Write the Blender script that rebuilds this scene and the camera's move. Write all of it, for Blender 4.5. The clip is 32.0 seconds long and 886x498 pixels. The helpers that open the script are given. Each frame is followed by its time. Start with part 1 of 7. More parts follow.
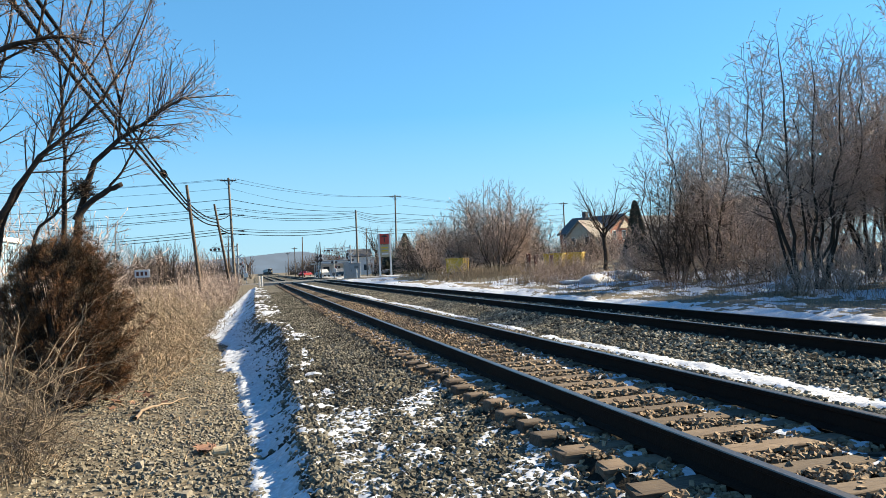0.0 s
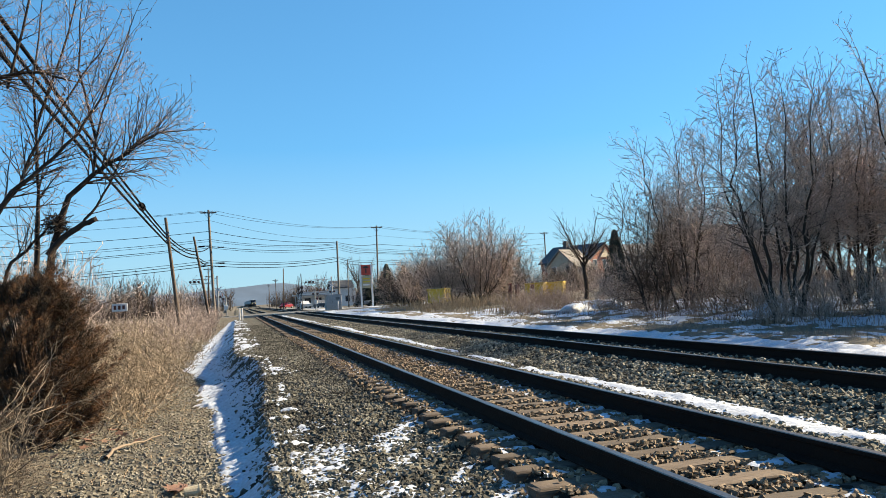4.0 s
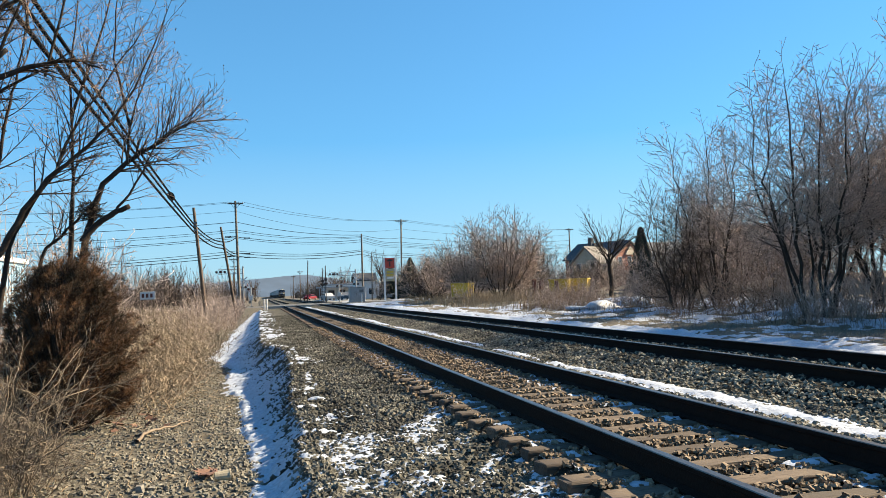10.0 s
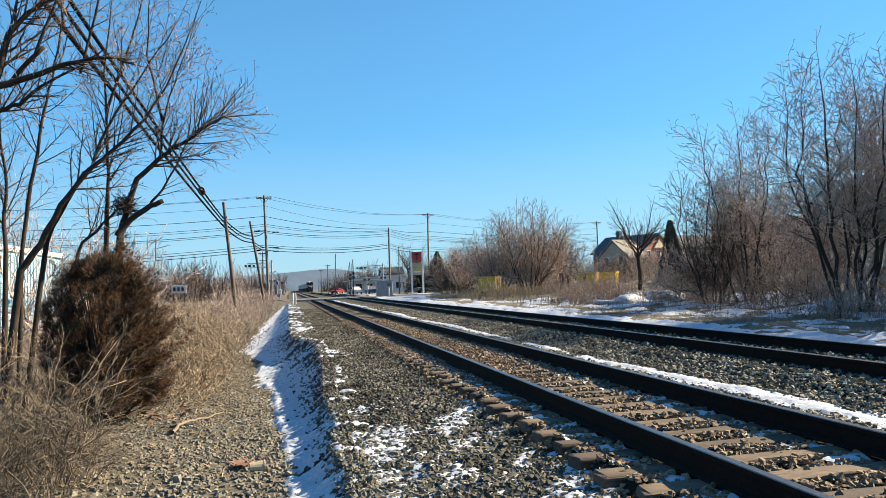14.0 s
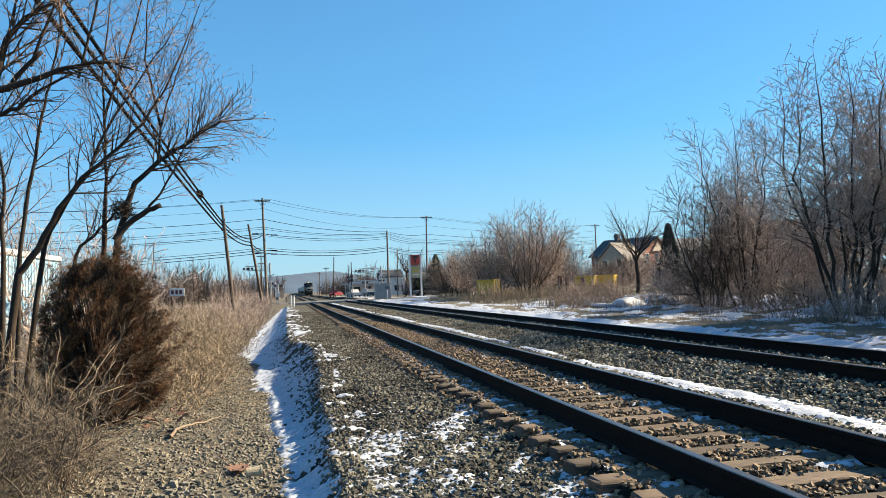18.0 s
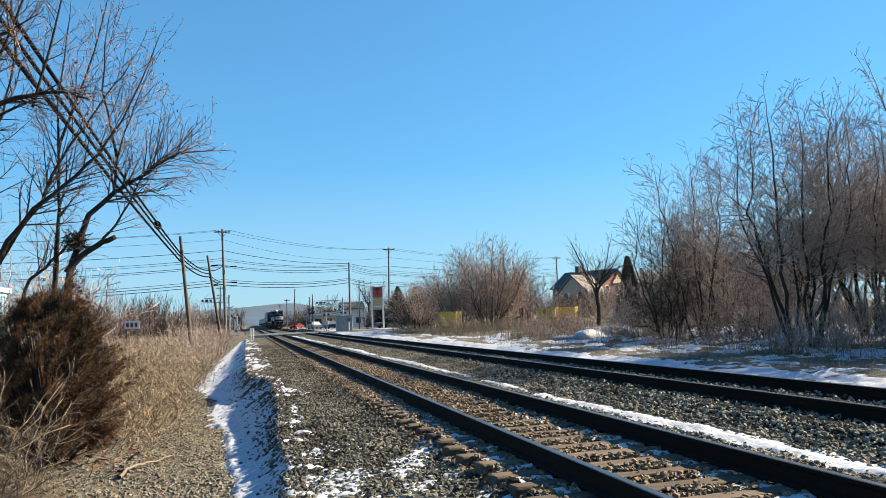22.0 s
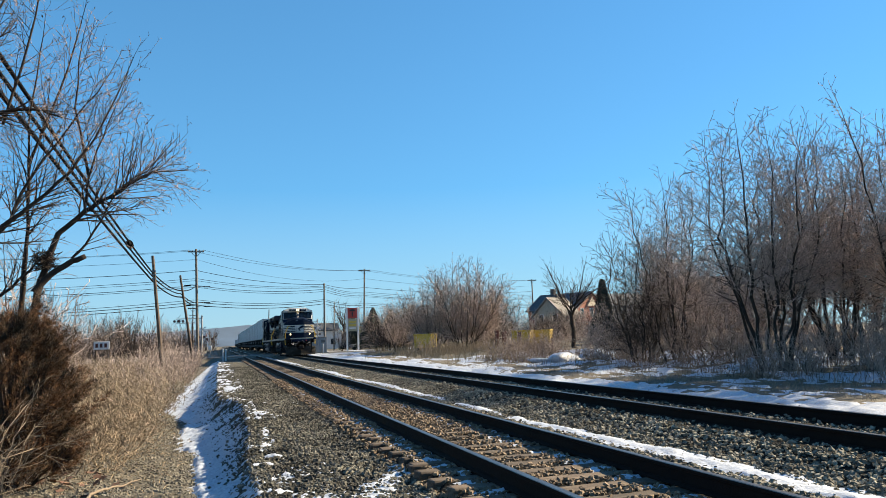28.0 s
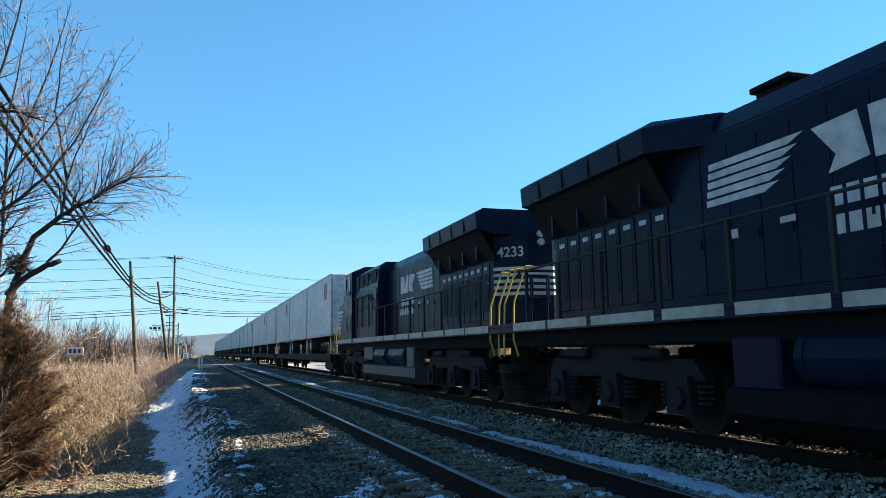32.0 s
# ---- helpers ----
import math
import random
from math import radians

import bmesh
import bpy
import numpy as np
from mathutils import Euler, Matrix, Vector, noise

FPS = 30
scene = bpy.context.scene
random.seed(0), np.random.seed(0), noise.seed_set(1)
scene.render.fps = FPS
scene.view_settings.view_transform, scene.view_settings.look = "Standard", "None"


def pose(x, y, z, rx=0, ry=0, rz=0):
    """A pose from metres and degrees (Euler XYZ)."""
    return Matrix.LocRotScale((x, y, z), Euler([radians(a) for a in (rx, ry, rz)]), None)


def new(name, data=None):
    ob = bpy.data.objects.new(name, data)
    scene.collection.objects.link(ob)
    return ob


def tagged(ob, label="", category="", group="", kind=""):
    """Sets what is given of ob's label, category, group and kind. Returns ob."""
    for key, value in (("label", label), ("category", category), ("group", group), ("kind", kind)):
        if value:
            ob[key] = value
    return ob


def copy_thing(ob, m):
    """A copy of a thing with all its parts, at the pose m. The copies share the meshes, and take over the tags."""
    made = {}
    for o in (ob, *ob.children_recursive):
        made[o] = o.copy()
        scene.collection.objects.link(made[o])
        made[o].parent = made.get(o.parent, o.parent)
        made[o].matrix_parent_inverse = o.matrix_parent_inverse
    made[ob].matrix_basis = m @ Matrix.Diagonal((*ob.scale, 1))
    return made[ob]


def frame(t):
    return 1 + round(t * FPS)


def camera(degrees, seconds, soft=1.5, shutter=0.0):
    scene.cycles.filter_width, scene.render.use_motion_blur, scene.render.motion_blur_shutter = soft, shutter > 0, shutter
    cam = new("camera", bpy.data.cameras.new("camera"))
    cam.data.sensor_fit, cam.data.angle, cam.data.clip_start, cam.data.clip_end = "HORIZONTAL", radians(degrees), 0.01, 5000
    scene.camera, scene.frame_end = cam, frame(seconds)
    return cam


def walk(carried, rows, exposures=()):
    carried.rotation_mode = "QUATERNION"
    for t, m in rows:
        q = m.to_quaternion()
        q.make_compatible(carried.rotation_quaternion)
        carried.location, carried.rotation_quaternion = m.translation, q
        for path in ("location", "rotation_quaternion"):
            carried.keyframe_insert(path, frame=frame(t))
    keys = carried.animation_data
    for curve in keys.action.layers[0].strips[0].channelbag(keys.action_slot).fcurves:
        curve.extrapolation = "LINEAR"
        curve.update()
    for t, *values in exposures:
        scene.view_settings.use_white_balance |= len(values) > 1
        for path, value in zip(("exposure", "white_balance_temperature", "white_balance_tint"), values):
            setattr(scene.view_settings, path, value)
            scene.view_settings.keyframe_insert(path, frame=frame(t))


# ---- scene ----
cam = camera(61.9, 32.0, soft=0.5)
# seconds, x, y, z, yaw, pitch, roll; rails run along y, rail heads lie at z = 0
ROWS = [
    (0.0, -0.000, 0.000, 1.235, -14.33, 1.18, 2.85),
    (0.5, 0.001, 0.013, 1.235, -14.09, 1.24, 2.93),
    (1.0, -0.007, 0.013, 1.237, -13.69, 1.28, 2.91),
    (1.5, 0.002, 0.012, 1.238, -13.37, 1.35, 2.89),
    (2.0, 0.023, -0.004, 1.246, -13.13, 1.41, 2.97),
    (2.5, 0.060, -0.007, 1.262, -13.22, 2.35, 3.32),
    (3.0, 0.097, -0.048, 1.260, -14.49, 3.05, 3.59),
    (3.5, 0.088, -0.024, 1.264, -15.54, 3.38, 3.73),
    (5.5, 0.049, -0.013, 1.269, -16.19, 3.50, 2.95),
    (6.0, 0.027, -0.004, 1.263, -16.06, 3.69, 3.07),
    (6.5, 0.028, -0.014, 1.256, -15.87, 3.88, 3.13),
    (7.0, 0.032, -0.017, 1.261, -15.72, 3.91, 3.16),
    (7.5, 0.021, -0.013, 1.249, -15.59, 3.97, 3.03),
    (8.0, 0.014, 0.003, 1.250, -15.24, 3.81, 2.98),
    (8.5, 0.015, 0.015, 1.241, -14.75, 3.64, 2.90),
    (9.0, 0.005, 0.015, 1.243, -14.43, 3.55, 2.63),
    (9.5, 0.007, 0.010, 1.235, -14.15, 3.36, 2.35),
    (10.0, 0.003, 0.016, 1.238, -14.00, 3.11, 2.31),
    (10.5, 0.001, 0.030, 1.238, -13.78, 2.92, 2.46),
    (11.0, -0.013, 0.053, 1.238, -13.62, 3.05, 2.67),
    (11.5, 0.000, 0.005, 1.263, -13.30, 3.15, 2.62),
    (12.0, 0.043, -0.061, 1.243, -12.77, 3.35, 2.57),
    (12.5, 0.047, -0.021, 1.245, -12.23, 2.98, 2.42),
    (13.0, -0.019, 0.035, 1.244, -11.89, 2.73, 2.31),
    (13.5, -0.065, 0.045, 1.238, -11.86, 2.74, 2.34),
    (14.0, -0.049, 0.026, 1.236, -11.92, 2.71, 2.29),
    (14.5, -0.037, 0.016, 1.242, -12.02, 2.71, 2.20),
    (16.5, -0.028, 0.033, 1.243, -12.22, 2.77, 2.31),
    (17.0, -0.028, 0.022, 1.247, -12.09, 2.68, 2.28),
    (17.5, -0.031, 0.022, 1.248, -12.02, 2.74, 2.23),
    (18.0, -0.032, -0.006, 1.264, -12.04, 2.91, 2.28),
    (18.5, -0.025, 0.018, 1.279, -12.27, 3.33, 2.40),
    (19.0, -0.009, 0.005, 1.298, -12.43, 3.93, 2.69),
    (19.5, -0.007, -0.005, 1.306, -12.93, 4.58, 2.72),
    (20.0, -0.005, -0.027, 1.299, -13.50, 5.23, 2.72),
    (20.5, 0.015, 0.001, 1.303, -14.09, 5.18, 2.69),
    (21.0, 0.016, 0.019, 1.298, -14.44, 5.12, 2.60),
    (21.5, 0.010, 0.022, 1.296, -14.76, 5.24, 2.49),
    (22.0, 0.000, 0.005, 1.294, -15.05, 5.25, 2.35),
    (22.5, -0.006, 0.008, 1.298, -15.47, 5.34, 2.32),
    (23.0, -0.017, -0.012, 1.297, -15.81, 5.56, 2.31),
    (23.5, -0.011, -0.037, 1.298, -16.22, 5.70, 2.35),
    (24.0, 0.014, -0.057, 1.299, -16.50, 5.72, 2.33),
    (24.5, 0.004, -0.038, 1.302, -16.51, 5.90, 2.11),
    (25.0, -0.017, -0.025, 1.300, -16.62, 6.14, 2.24),
    (25.5, -0.019, -0.011, 1.297, -16.87, 6.46, 2.26),
    (27.5, 0.019, -0.014, 1.299, -16.77, 6.90, 2.12),
    (28.0, 0.025, -0.012, 1.301, -16.97, 6.86, 2.08),
    (28.5, 0.019, -0.012, 1.300, -17.19, 7.04, 1.94),
    (29.0, 0.009, -0.023, 1.305, -17.55, 7.09, 1.79),
    (29.5, 0.006, -0.020, 1.311, -17.88, 7.10, 1.70),
    (30.0, 0.013, -0.015, 1.305, -18.05, 7.27, 1.63),
    (30.5, 0.017, -0.018, 1.312, -18.18, 7.49, 1.54),
    (31.0, 0.023, -0.019, 1.308, -18.37, 7.69, 1.40),
    (31.5, 0.015, -0.034, 1.308, -18.50, 7.80, 1.22),
    (32.0, 0.048, -0.044, 1.311, -18.45, 7.79, 0.88),
]
walk(cam, [(t, pose(x, y, z, 0, 0, yaw) @ pose(0, 0, 0, pitch) @ pose(0, 0, 0, 0, roll) @ pose(0, 0, 0, 90)) for t, x, y, z, yaw, pitch, roll in ROWS],
     exposures=[(0.0, 1.83, 6380, 10), (2.0, 1.81, 6370, 10), (3.0, 1.73, 6360, 10), (7.0, 1.72, 6350, 10), (12.5, 1.76, 6350, 10), (13.0, 1.83, 6380, 10), (14.0, 1.75, 6350, 10), (17.0, 1.75, 6380, 10), (20.0, 1.60, 6300, 10), (22.0, 1.70, 6330, 10), (25.0, 1.63, 6300, 10), (30.0, 1.62, 6280, 10), (31.0, 1.66, 6280, 10), (32.0, 1.98, 6450, 10)])

# ---- light: low winter sun square to the tracks ----
SUN_EL, SUN_AZ = 30.5, (1.0, 0.10)
world = bpy.data.worlds.new("sky")
scene.world = world
world.use_nodes = True
wn = world.node_tree.nodes
sky = wn.new("ShaderNodeTexSky")
sky.sky_type, sky.sun_disc = "NISHITA", False
sky.sun_elevation, sky.sun_rotation = radians(SUN_EL), math.atan2(SUN_AZ[0], SUN_AZ[1])
sky.air_density, sky.dust_density, sky.ozone_density = 1.0, 0.0, 3.5
tint = wn.new("ShaderNodeHueSaturation")
tint.inputs["Saturation"].default_value = 1.05
world.node_tree.links.new(sky.outputs[0], tint.inputs["Color"])
blue = wn.new("ShaderNodeMix")
blue.data_type, blue.blend_type = "RGBA", "MULTIPLY"
blue.inputs["Factor"].default_value, blue.inputs["B"].default_value = 1.0, (0.58, 0.99, 1.12, 1)
world.node_tree.links.new(tint.outputs[0], blue.inputs["A"])
even = wn.new("ShaderNodeMix")
even.data_type = "RGBA"
even.inputs["B"].default_value = (1.05, 2.92, 4.7, 1)
where = wn.new("ShaderNodeTexCoord")
axes = wn.new("ShaderNodeSeparateXYZ")
veil = wn.new("ShaderNodeMapRange")
veil.inputs["From Min"].default_value, veil.inputs["From Max"].default_value = 0.10, 0.8
veil.inputs["To Min"].default_value, veil.inputs["To Max"].default_value = 0.5, 0.1
world.node_tree.links.new(where.outputs["Generated"], axes.inputs[0])
world.node_tree.links.new(axes.outputs["Z"], veil.inputs["Value"])
world.node_tree.links.new(veil.outputs["Result"], even.inputs["Factor"])
world.node_tree.links.new(blue.outputs["Result"], even.inputs["A"])
pale = wn.new("ShaderNodeMix")
pale.data_type = "RGBA"
pale.inputs["B"].default_value = (2.9, 4.1, 4.9, 1)
low_air = wn.new("ShaderNodeMapRange")
low_air.inputs["From Min"].default_value, low_air.inputs["From Max"].default_value = 0.0, 0.2
low_air.inputs["To Min"].default_value, low_air.inputs["To Max"].default_value = 0.7, 0.0
world.node_tree.links.new(axes.outputs["Z"], low_air.inputs["Value"])
world.node_tree.links.new(low_air.outputs["Result"], pale.inputs["Factor"])
world.node_tree.links.new(even.outputs["Result"], pale.inputs["A"])
world.node_tree.links.new(pale.outputs["Result"], wn["Background"].inputs[0])
wn["Background"].inputs[1].default_value = 0.053
sun_data = bpy.data.lights.new("sun", "SUN")
sun_data.energy, sun_data.angle, sun_data.color = 4.7, radians(0.6), (1.0, 0.81, 0.54)
sun = new("sun", sun_data)
toward = Vector((SUN_AZ[0], SUN_AZ[1], math.tan(radians(SUN_EL)) * math.hypot(*SUN_AZ))).normalized()
sun.matrix_world = toward.to_track_quat("Z", "Y").to_matrix().to_4x4()


# ---- materials ----
DEPTH = 0.74  # all base colours scaled down so that shade comes out deeper beside sunlit parts


def material(name, base, second=None, scale=6.0, rough=0.8, metal=0.0, bump=0.3, fine=60.0, spread=0.5, per_piece=0.0, per_island=0.0, third=None, glow=None, spec=0.5, stretch=None):
    """A procedural surface: two colours mixed at one scale, grain at a finer one, relief from both."""
    base, second, third = (c and tuple(v * DEPTH for v in c) for c in (base, second, third))
    m = bpy.data.materials.new(name)
    m.use_nodes = True
    nt = m.node_tree
    n, link = nt.nodes, nt.links.new
    b = n["Principled BSDF"]
    b.inputs["Metallic"].default_value = metal
    b.inputs["Specular IOR Level"].default_value = spec
    tc = n.new("ShaderNodeTexCoord")
    big = n.new("ShaderNodeTexNoise")
    big.inputs["Scale"].default_value, big.inputs["Detail"].default_value = scale, 5
    small = n.new("ShaderNodeTexNoise")
    small.inputs["Scale"].default_value, small.inputs["Detail"].default_value = fine, 4
    link(tc.outputs["Object"], big.inputs["Vector"])
    if stretch:
        along = n.new("ShaderNodeMapping")
        along.inputs["Scale"].default_value = stretch
        link(tc.outputs["Object"], along.inputs["Vector"])
        link(along.outputs["Vector"], small.inputs["Vector"])
    else:
        link(tc.outputs["Object"], small.inputs["Vector"])
    ramp = n.new("ShaderNodeValToRGB")
    ramp.color_ramp.elements[0].position, ramp.color_ramp.elements[1].position = 0.5 - spread / 2, 0.5 + spread / 2
    ramp.color_ramp.elements[0].color = (*base, 1)
    ramp.color_ramp.elements[1].color = (*(second or base), 1)
    link(big.outputs["Fac"], ramp.inputs["Fac"])
    colour = ramp.outputs["Color"]
    if third:
        mix = n.new("ShaderNodeMix")
        mix.data_type = "RGBA"
        r2 = n.new("ShaderNodeValToRGB")
        r2.color_ramp.elements[0].position, r2.color_ramp.elements[1].position = 0.52, 0.62
        link(small.outputs["Fac"], r2.inputs["Fac"])
        link(r2.outputs["Color"], mix.inputs["Factor"])
        link(colour, mix.inputs["A"])
        mix.inputs["B"].default_value = (*third, 1)
        colour = mix.outputs["Result"]
    grain = n.new("ShaderNodeMix")
    grain.data_type, grain.blend_type = "RGBA", "MULTIPLY"
    grain.inputs["Factor"].default_value = 1.0
    gr = n.new("ShaderNodeMapRange")
    gr.inputs["From Min"].default_value, gr.inputs["From Max"].default_value = 0.3, 0.7
    gr.inputs["To Min"].default_value, gr.inputs["To Max"].default_value = 0.75, 1.2
    link(small.outputs["Fac"], gr.inputs["Value"])
    link(colour, grain.inputs["A"])
    link(gr.outputs["Result"], grain.inputs["B"])
    colour = grain.outputs["Result"]
    for amount, src in ((per_piece, "ShaderNodeObjectInfo"), (per_island, "ShaderNodeNewGeometry")):
        if amount:
            info = n.new(src)
            mr = n.new("ShaderNodeMapRange")
            mr.inputs["To Min"].default_value, mr.inputs["To Max"].default_value = 1 - amount, 1 + amount
            link(info.outputs["Random" if src.endswith("Info") else "Random Per Island"], mr.inputs["Value"])
            mul = n.new("ShaderNodeMix")
            mul.data_type, mul.blend_type = "RGBA", "MULTIPLY"
            mul.inputs["Factor"].default_value = 1.0
            link(colour, mul.inputs["A"])
            link(mr.outputs["Result"], mul.inputs["B"])
            colour = mul.outputs["Result"]
    link(colour, b.inputs["Base Color"])
    rr = n.new("ShaderNodeMapRange")
    rr.inputs["To Min"].default_value, rr.inputs["To Max"].default_value = max(0.03, rough - 0.12), min(1, rough + 0.12)
    link(big.outputs["Fac"], rr.inputs["Value"])
    link(rr.outputs["Result"], b.inputs["Roughness"])
    if bump:
        bp = n.new("ShaderNodeBump")
        bp.inputs["Strength"].default_value, bp.inputs["Distance"].default_value = bump, 0.02
        link(small.outputs["Fac"], bp.inputs["Height"])
        link(bp.outputs["Normal"], b.inputs["Normal"])
    if glow:
        b.inputs["Emission Color"].default_value = (*glow[0], 1)
        b.inputs["Emission Strength"].default_value = glow[1]
    return m


# blue cast of shaded snow put into the base colour
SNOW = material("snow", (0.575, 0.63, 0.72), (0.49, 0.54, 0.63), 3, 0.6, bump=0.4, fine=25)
BALLAST = material("ballast_stone", (0.036, 0.035, 0.030), (0.235, 0.222, 0.18), 1.5, 0.9, bump=0.6, fine=30, per_island=0.6, spec=0.12)
# near-black bed: the shade in the gaps between stones, put into the colour
BALLAST_GAP_SHADE = material("ballast_bed", (0.011, 0.0107, 0.0095), (0.045, 0.041, 0.033), 14, 0.95, bump=1.0, fine=34, third=(0.012, 0.012, 0.012), spec=0.05)
DIRT = material("dry_ground", (0.125, 0.106, 0.070), (0.082, 0.069, 0.046), 0.7, 0.95, bump=0.8, fine=14, third=(0.17, 0.14, 0.10))
WOOD = material("old_tie_wood", (0.078, 0.054, 0.037), (0.195, 0.147, 0.102), 4, 0.9, bump=0.7, fine=40, per_piece=0.35, stretch=(0.08, 1.0, 1.0), third=(0.06, 0.042, 0.03))
# rust darkened to near-black: the shade on the rail sides is in the colour
RUST_SHADED = material("rusty_rail_steel_shaded", (0.013, 0.0085, 0.007), (0.021, 0.014, 0.011), 4, 0.85, metal=0.0, bump=0.3, spec=0.12)
SHINE = material("polished_rail_head", (0.30, 0.28, 0.26), (0.20, 0.18, 0.165), 3, 0.42, metal=1.0, bump=0.05)
POLE = material("weathered_pole_wood", (0.13, 0.09, 0.06), (0.075, 0.055, 0.04), 3, 0.85, bump=0.5, per_piece=0.2)
POLE_GREY = material("grey_pole_wood", (0.22, 0.19, 0.155), (0.14, 0.12, 0.10), 3, 0.85, bump=0.5)
BARK = material("grey_brown_bark", (0.032, 0.025, 0.021), (0.075, 0.059, 0.048), 4, 0.9, bump=0.6, fine=40, spec=0.15)
TWIG = material("brown_twigs", (0.05, 0.034, 0.025), (0.14, 0.095, 0.07), 1.2, 0.9, bump=0, per_island=0.5)
CABLE = material("black_cable", (0.0035, 0.0035, 0.0045), None, 5, 0.8, bump=0, spec=0.1)


# ---- mesh helpers ----
def mesh_object(name, verts, faces, mats, smooth=False, index=None):
    me = bpy.data.meshes.new(name)
    me.from_pydata(verts if isinstance(verts, list) else verts.tolist(), [], faces if isinstance(faces, list) else faces.tolist())
    for m in mats if isinstance(mats, (list, tuple)) else [mats]:
        me.materials.append(m)
    if index is not None:
        me.polygons.foreach_set("material_index", np.asarray(index, dtype=np.int32))
    if smooth:
        me.polygons.foreach_set("use_smooth", [True] * len(me.polygons))
    me.update()
    return new(name, me)


def under(ob, parent):
    ob.parent = parent
    return ob


def part(name, bm, mat, parent=None, label="", smooth=False):
    """Links a bmesh as one mesh object under a thing or a part."""
    me = bpy.data.meshes.new(name)
    bm.to_mesh(me)
    bm.free()
    for m in mat if isinstance(mat, (list, tuple)) else [mat]:
        me.materials.append(m)
    if smooth:
        me.polygons.foreach_set("use_smooth", [True] * len(me.polygons))
    ob = new(name, me)
    if parent is not None:
        ob.parent = parent
    if label:
        ob["label"] = label
    return ob


def add_box(bm, lo, hi, bevel=0.0):
    c = [(a + b) / 2 for a, b in zip(lo, hi)]
    s = [abs(b - a) for a, b in zip(lo, hi)]
    r = bmesh.ops.create_cube(bm, size=1.0, matrix=Matrix.Translation(c) @ Matrix.Diagonal((*s, 1)))
    if bevel:
        edges = list({e for v in r["verts"] for e in v.link_edges})
        bmesh.ops.bevel(bm, geom=edges, offset=min(bevel, min(s) * 0.45), segments=1, affect="EDGES")
    return bm


def box(lo, hi, bevel=0.0):
    return add_box(bmesh.new(), lo, hi, bevel)


def add_rod(bm, a, b, r0, r1=None, sides=8):
    a, b = Vector(a), Vector(b)
    d = b - a
    m = Matrix.Translation((a + b) / 2) @ d.to_track_quat("Z", "Y").to_matrix().to_4x4()
    bmesh.ops.create_cone(bm, cap_ends=True, segments=sides, radius1=r0, radius2=r0 if r1 is None else r1, depth=d.length, matrix=m)
    return bm


def rod(a, b, r0, r1=None, sides=8):
    return add_rod(bmesh.new(), a, b, r0, r1, sides)


def add_prism(bm, outline, x0, x1, axis=0):
    """Extrudes a closed outline of (u, v) from x0 to x1 along an axis; u and v are the other two axes in order."""
    def place(u, v, w):
        p = [u, v]
        p.insert(axis, w)
        return p
    a = [bm.verts.new(place(u, v, x0)) for u, v in outline]
    b = [bm.verts.new(place(u, v, x1)) for u, v in outline]
    k = len(outline)
    bm.faces.new(a)
    bm.faces.new(b[::-1])
    for i in range(k):
        bm.faces.new((a[i], b[i], b[(i + 1) % k], a[(i + 1) % k]))
    bmesh.ops.recalc_face_normals(bm, faces=bm.faces[:])
    return bm


def prism(outline, x0, x1, axis=0):
    return add_prism(bmesh.new(), outline, x0, x1, axis)


def add_pipe(bm, points, r, sides=6):
    for a, b in zip(points[:-1], points[1:]):
        add_rod(bm, a, b, r, r, sides)
    return bm


def thing(name, label, category, at=(0, 0, 0), group=""):
    e = new(name)
    e.location = at
    return tagged(e, label, category, group)


def hash2(ix, iy, seed):
    h = np.sin(ix * 127.1 + iy * 311.7 + seed * 74.7) * 43758.5453
    return h - np.floor(h)


def vnoise(x, y, seed=0.0):
    """Smooth value noise in 0..1 on arrays."""
    x, y = np.asarray(x, float), np.asarray(y, float)
    ix, iy = np.floor(x), np.floor(y)
    fx, fy = x - ix, y - iy
    fx, fy = fx * fx * (3 - 2 * fx), fy * fy * (3 - 2 * fy)
    a, b = hash2(ix, iy, seed), hash2(ix + 1, iy, seed)
    c, d = hash2(ix, iy + 1, seed), hash2(ix + 1, iy + 1, seed)
    return (a * (1 - fx) + b * fx) * (1 - fy) + (c * (1 - fx) + d * fx) * fy


def fbm(x, y, seed=0.0, octaves=4):
    return sum(vnoise(x * 2**k, y * 2**k, seed + k * 7.3) / 2 ** (k + 1) for k in range(octaves)) / (1 - 0.5**octaves)


# ---- lie of the land ----
RAIL = [2.775, 4.28, 7.0475, 8.5525]
FAR_Z = 0.06
TRACK_X = [3.5275, 7.80]
ROAD_Y0, ROAD_Y1 = 92.0, 104.0


def step(a, b, t):
    s = np.clip((t - a) / (b - a), 0, 1)
    return s * s * (3 - 2 * s)


def edge_x(y):
    y = np.asarray(y, float)
    return np.interp(y, [-10, 5, 8, 12, 14.5, 17, 21.3, 22.3, 23.5, 26, 60, 95], [0.34, 0.34, 0.38, 0.48, 0.60, 0.60, 0.66, 0.55, 0.05, -0.06, -0.08, -0.05]) + (vnoise(y * 0.8, y * 0.0 + 1.5, 9.0) - 0.5) * 0.16


def toe_x(y):
    return np.interp(y, [0, 6.3, 8.4, 9.6, 11.7, 15.8, 19.9, 24.5, 29, 52, 90], [-0.03, -0.06, -0.10, -0.14, -0.26, -0.39, -0.92, -0.86, -1.80, -1.45, -0.45])


def path_z(y):
    """The path falls away from the standpoint and comes up again to the crossing."""
    return np.interp(y, [-10, 4, 6, 8, 11, 15, 19, 30, 50, 75, 95], [-0.53, -0.53, -0.55, -0.60, -0.70, -0.88, -1.0, -1.02, -0.9, -0.65, -0.4])


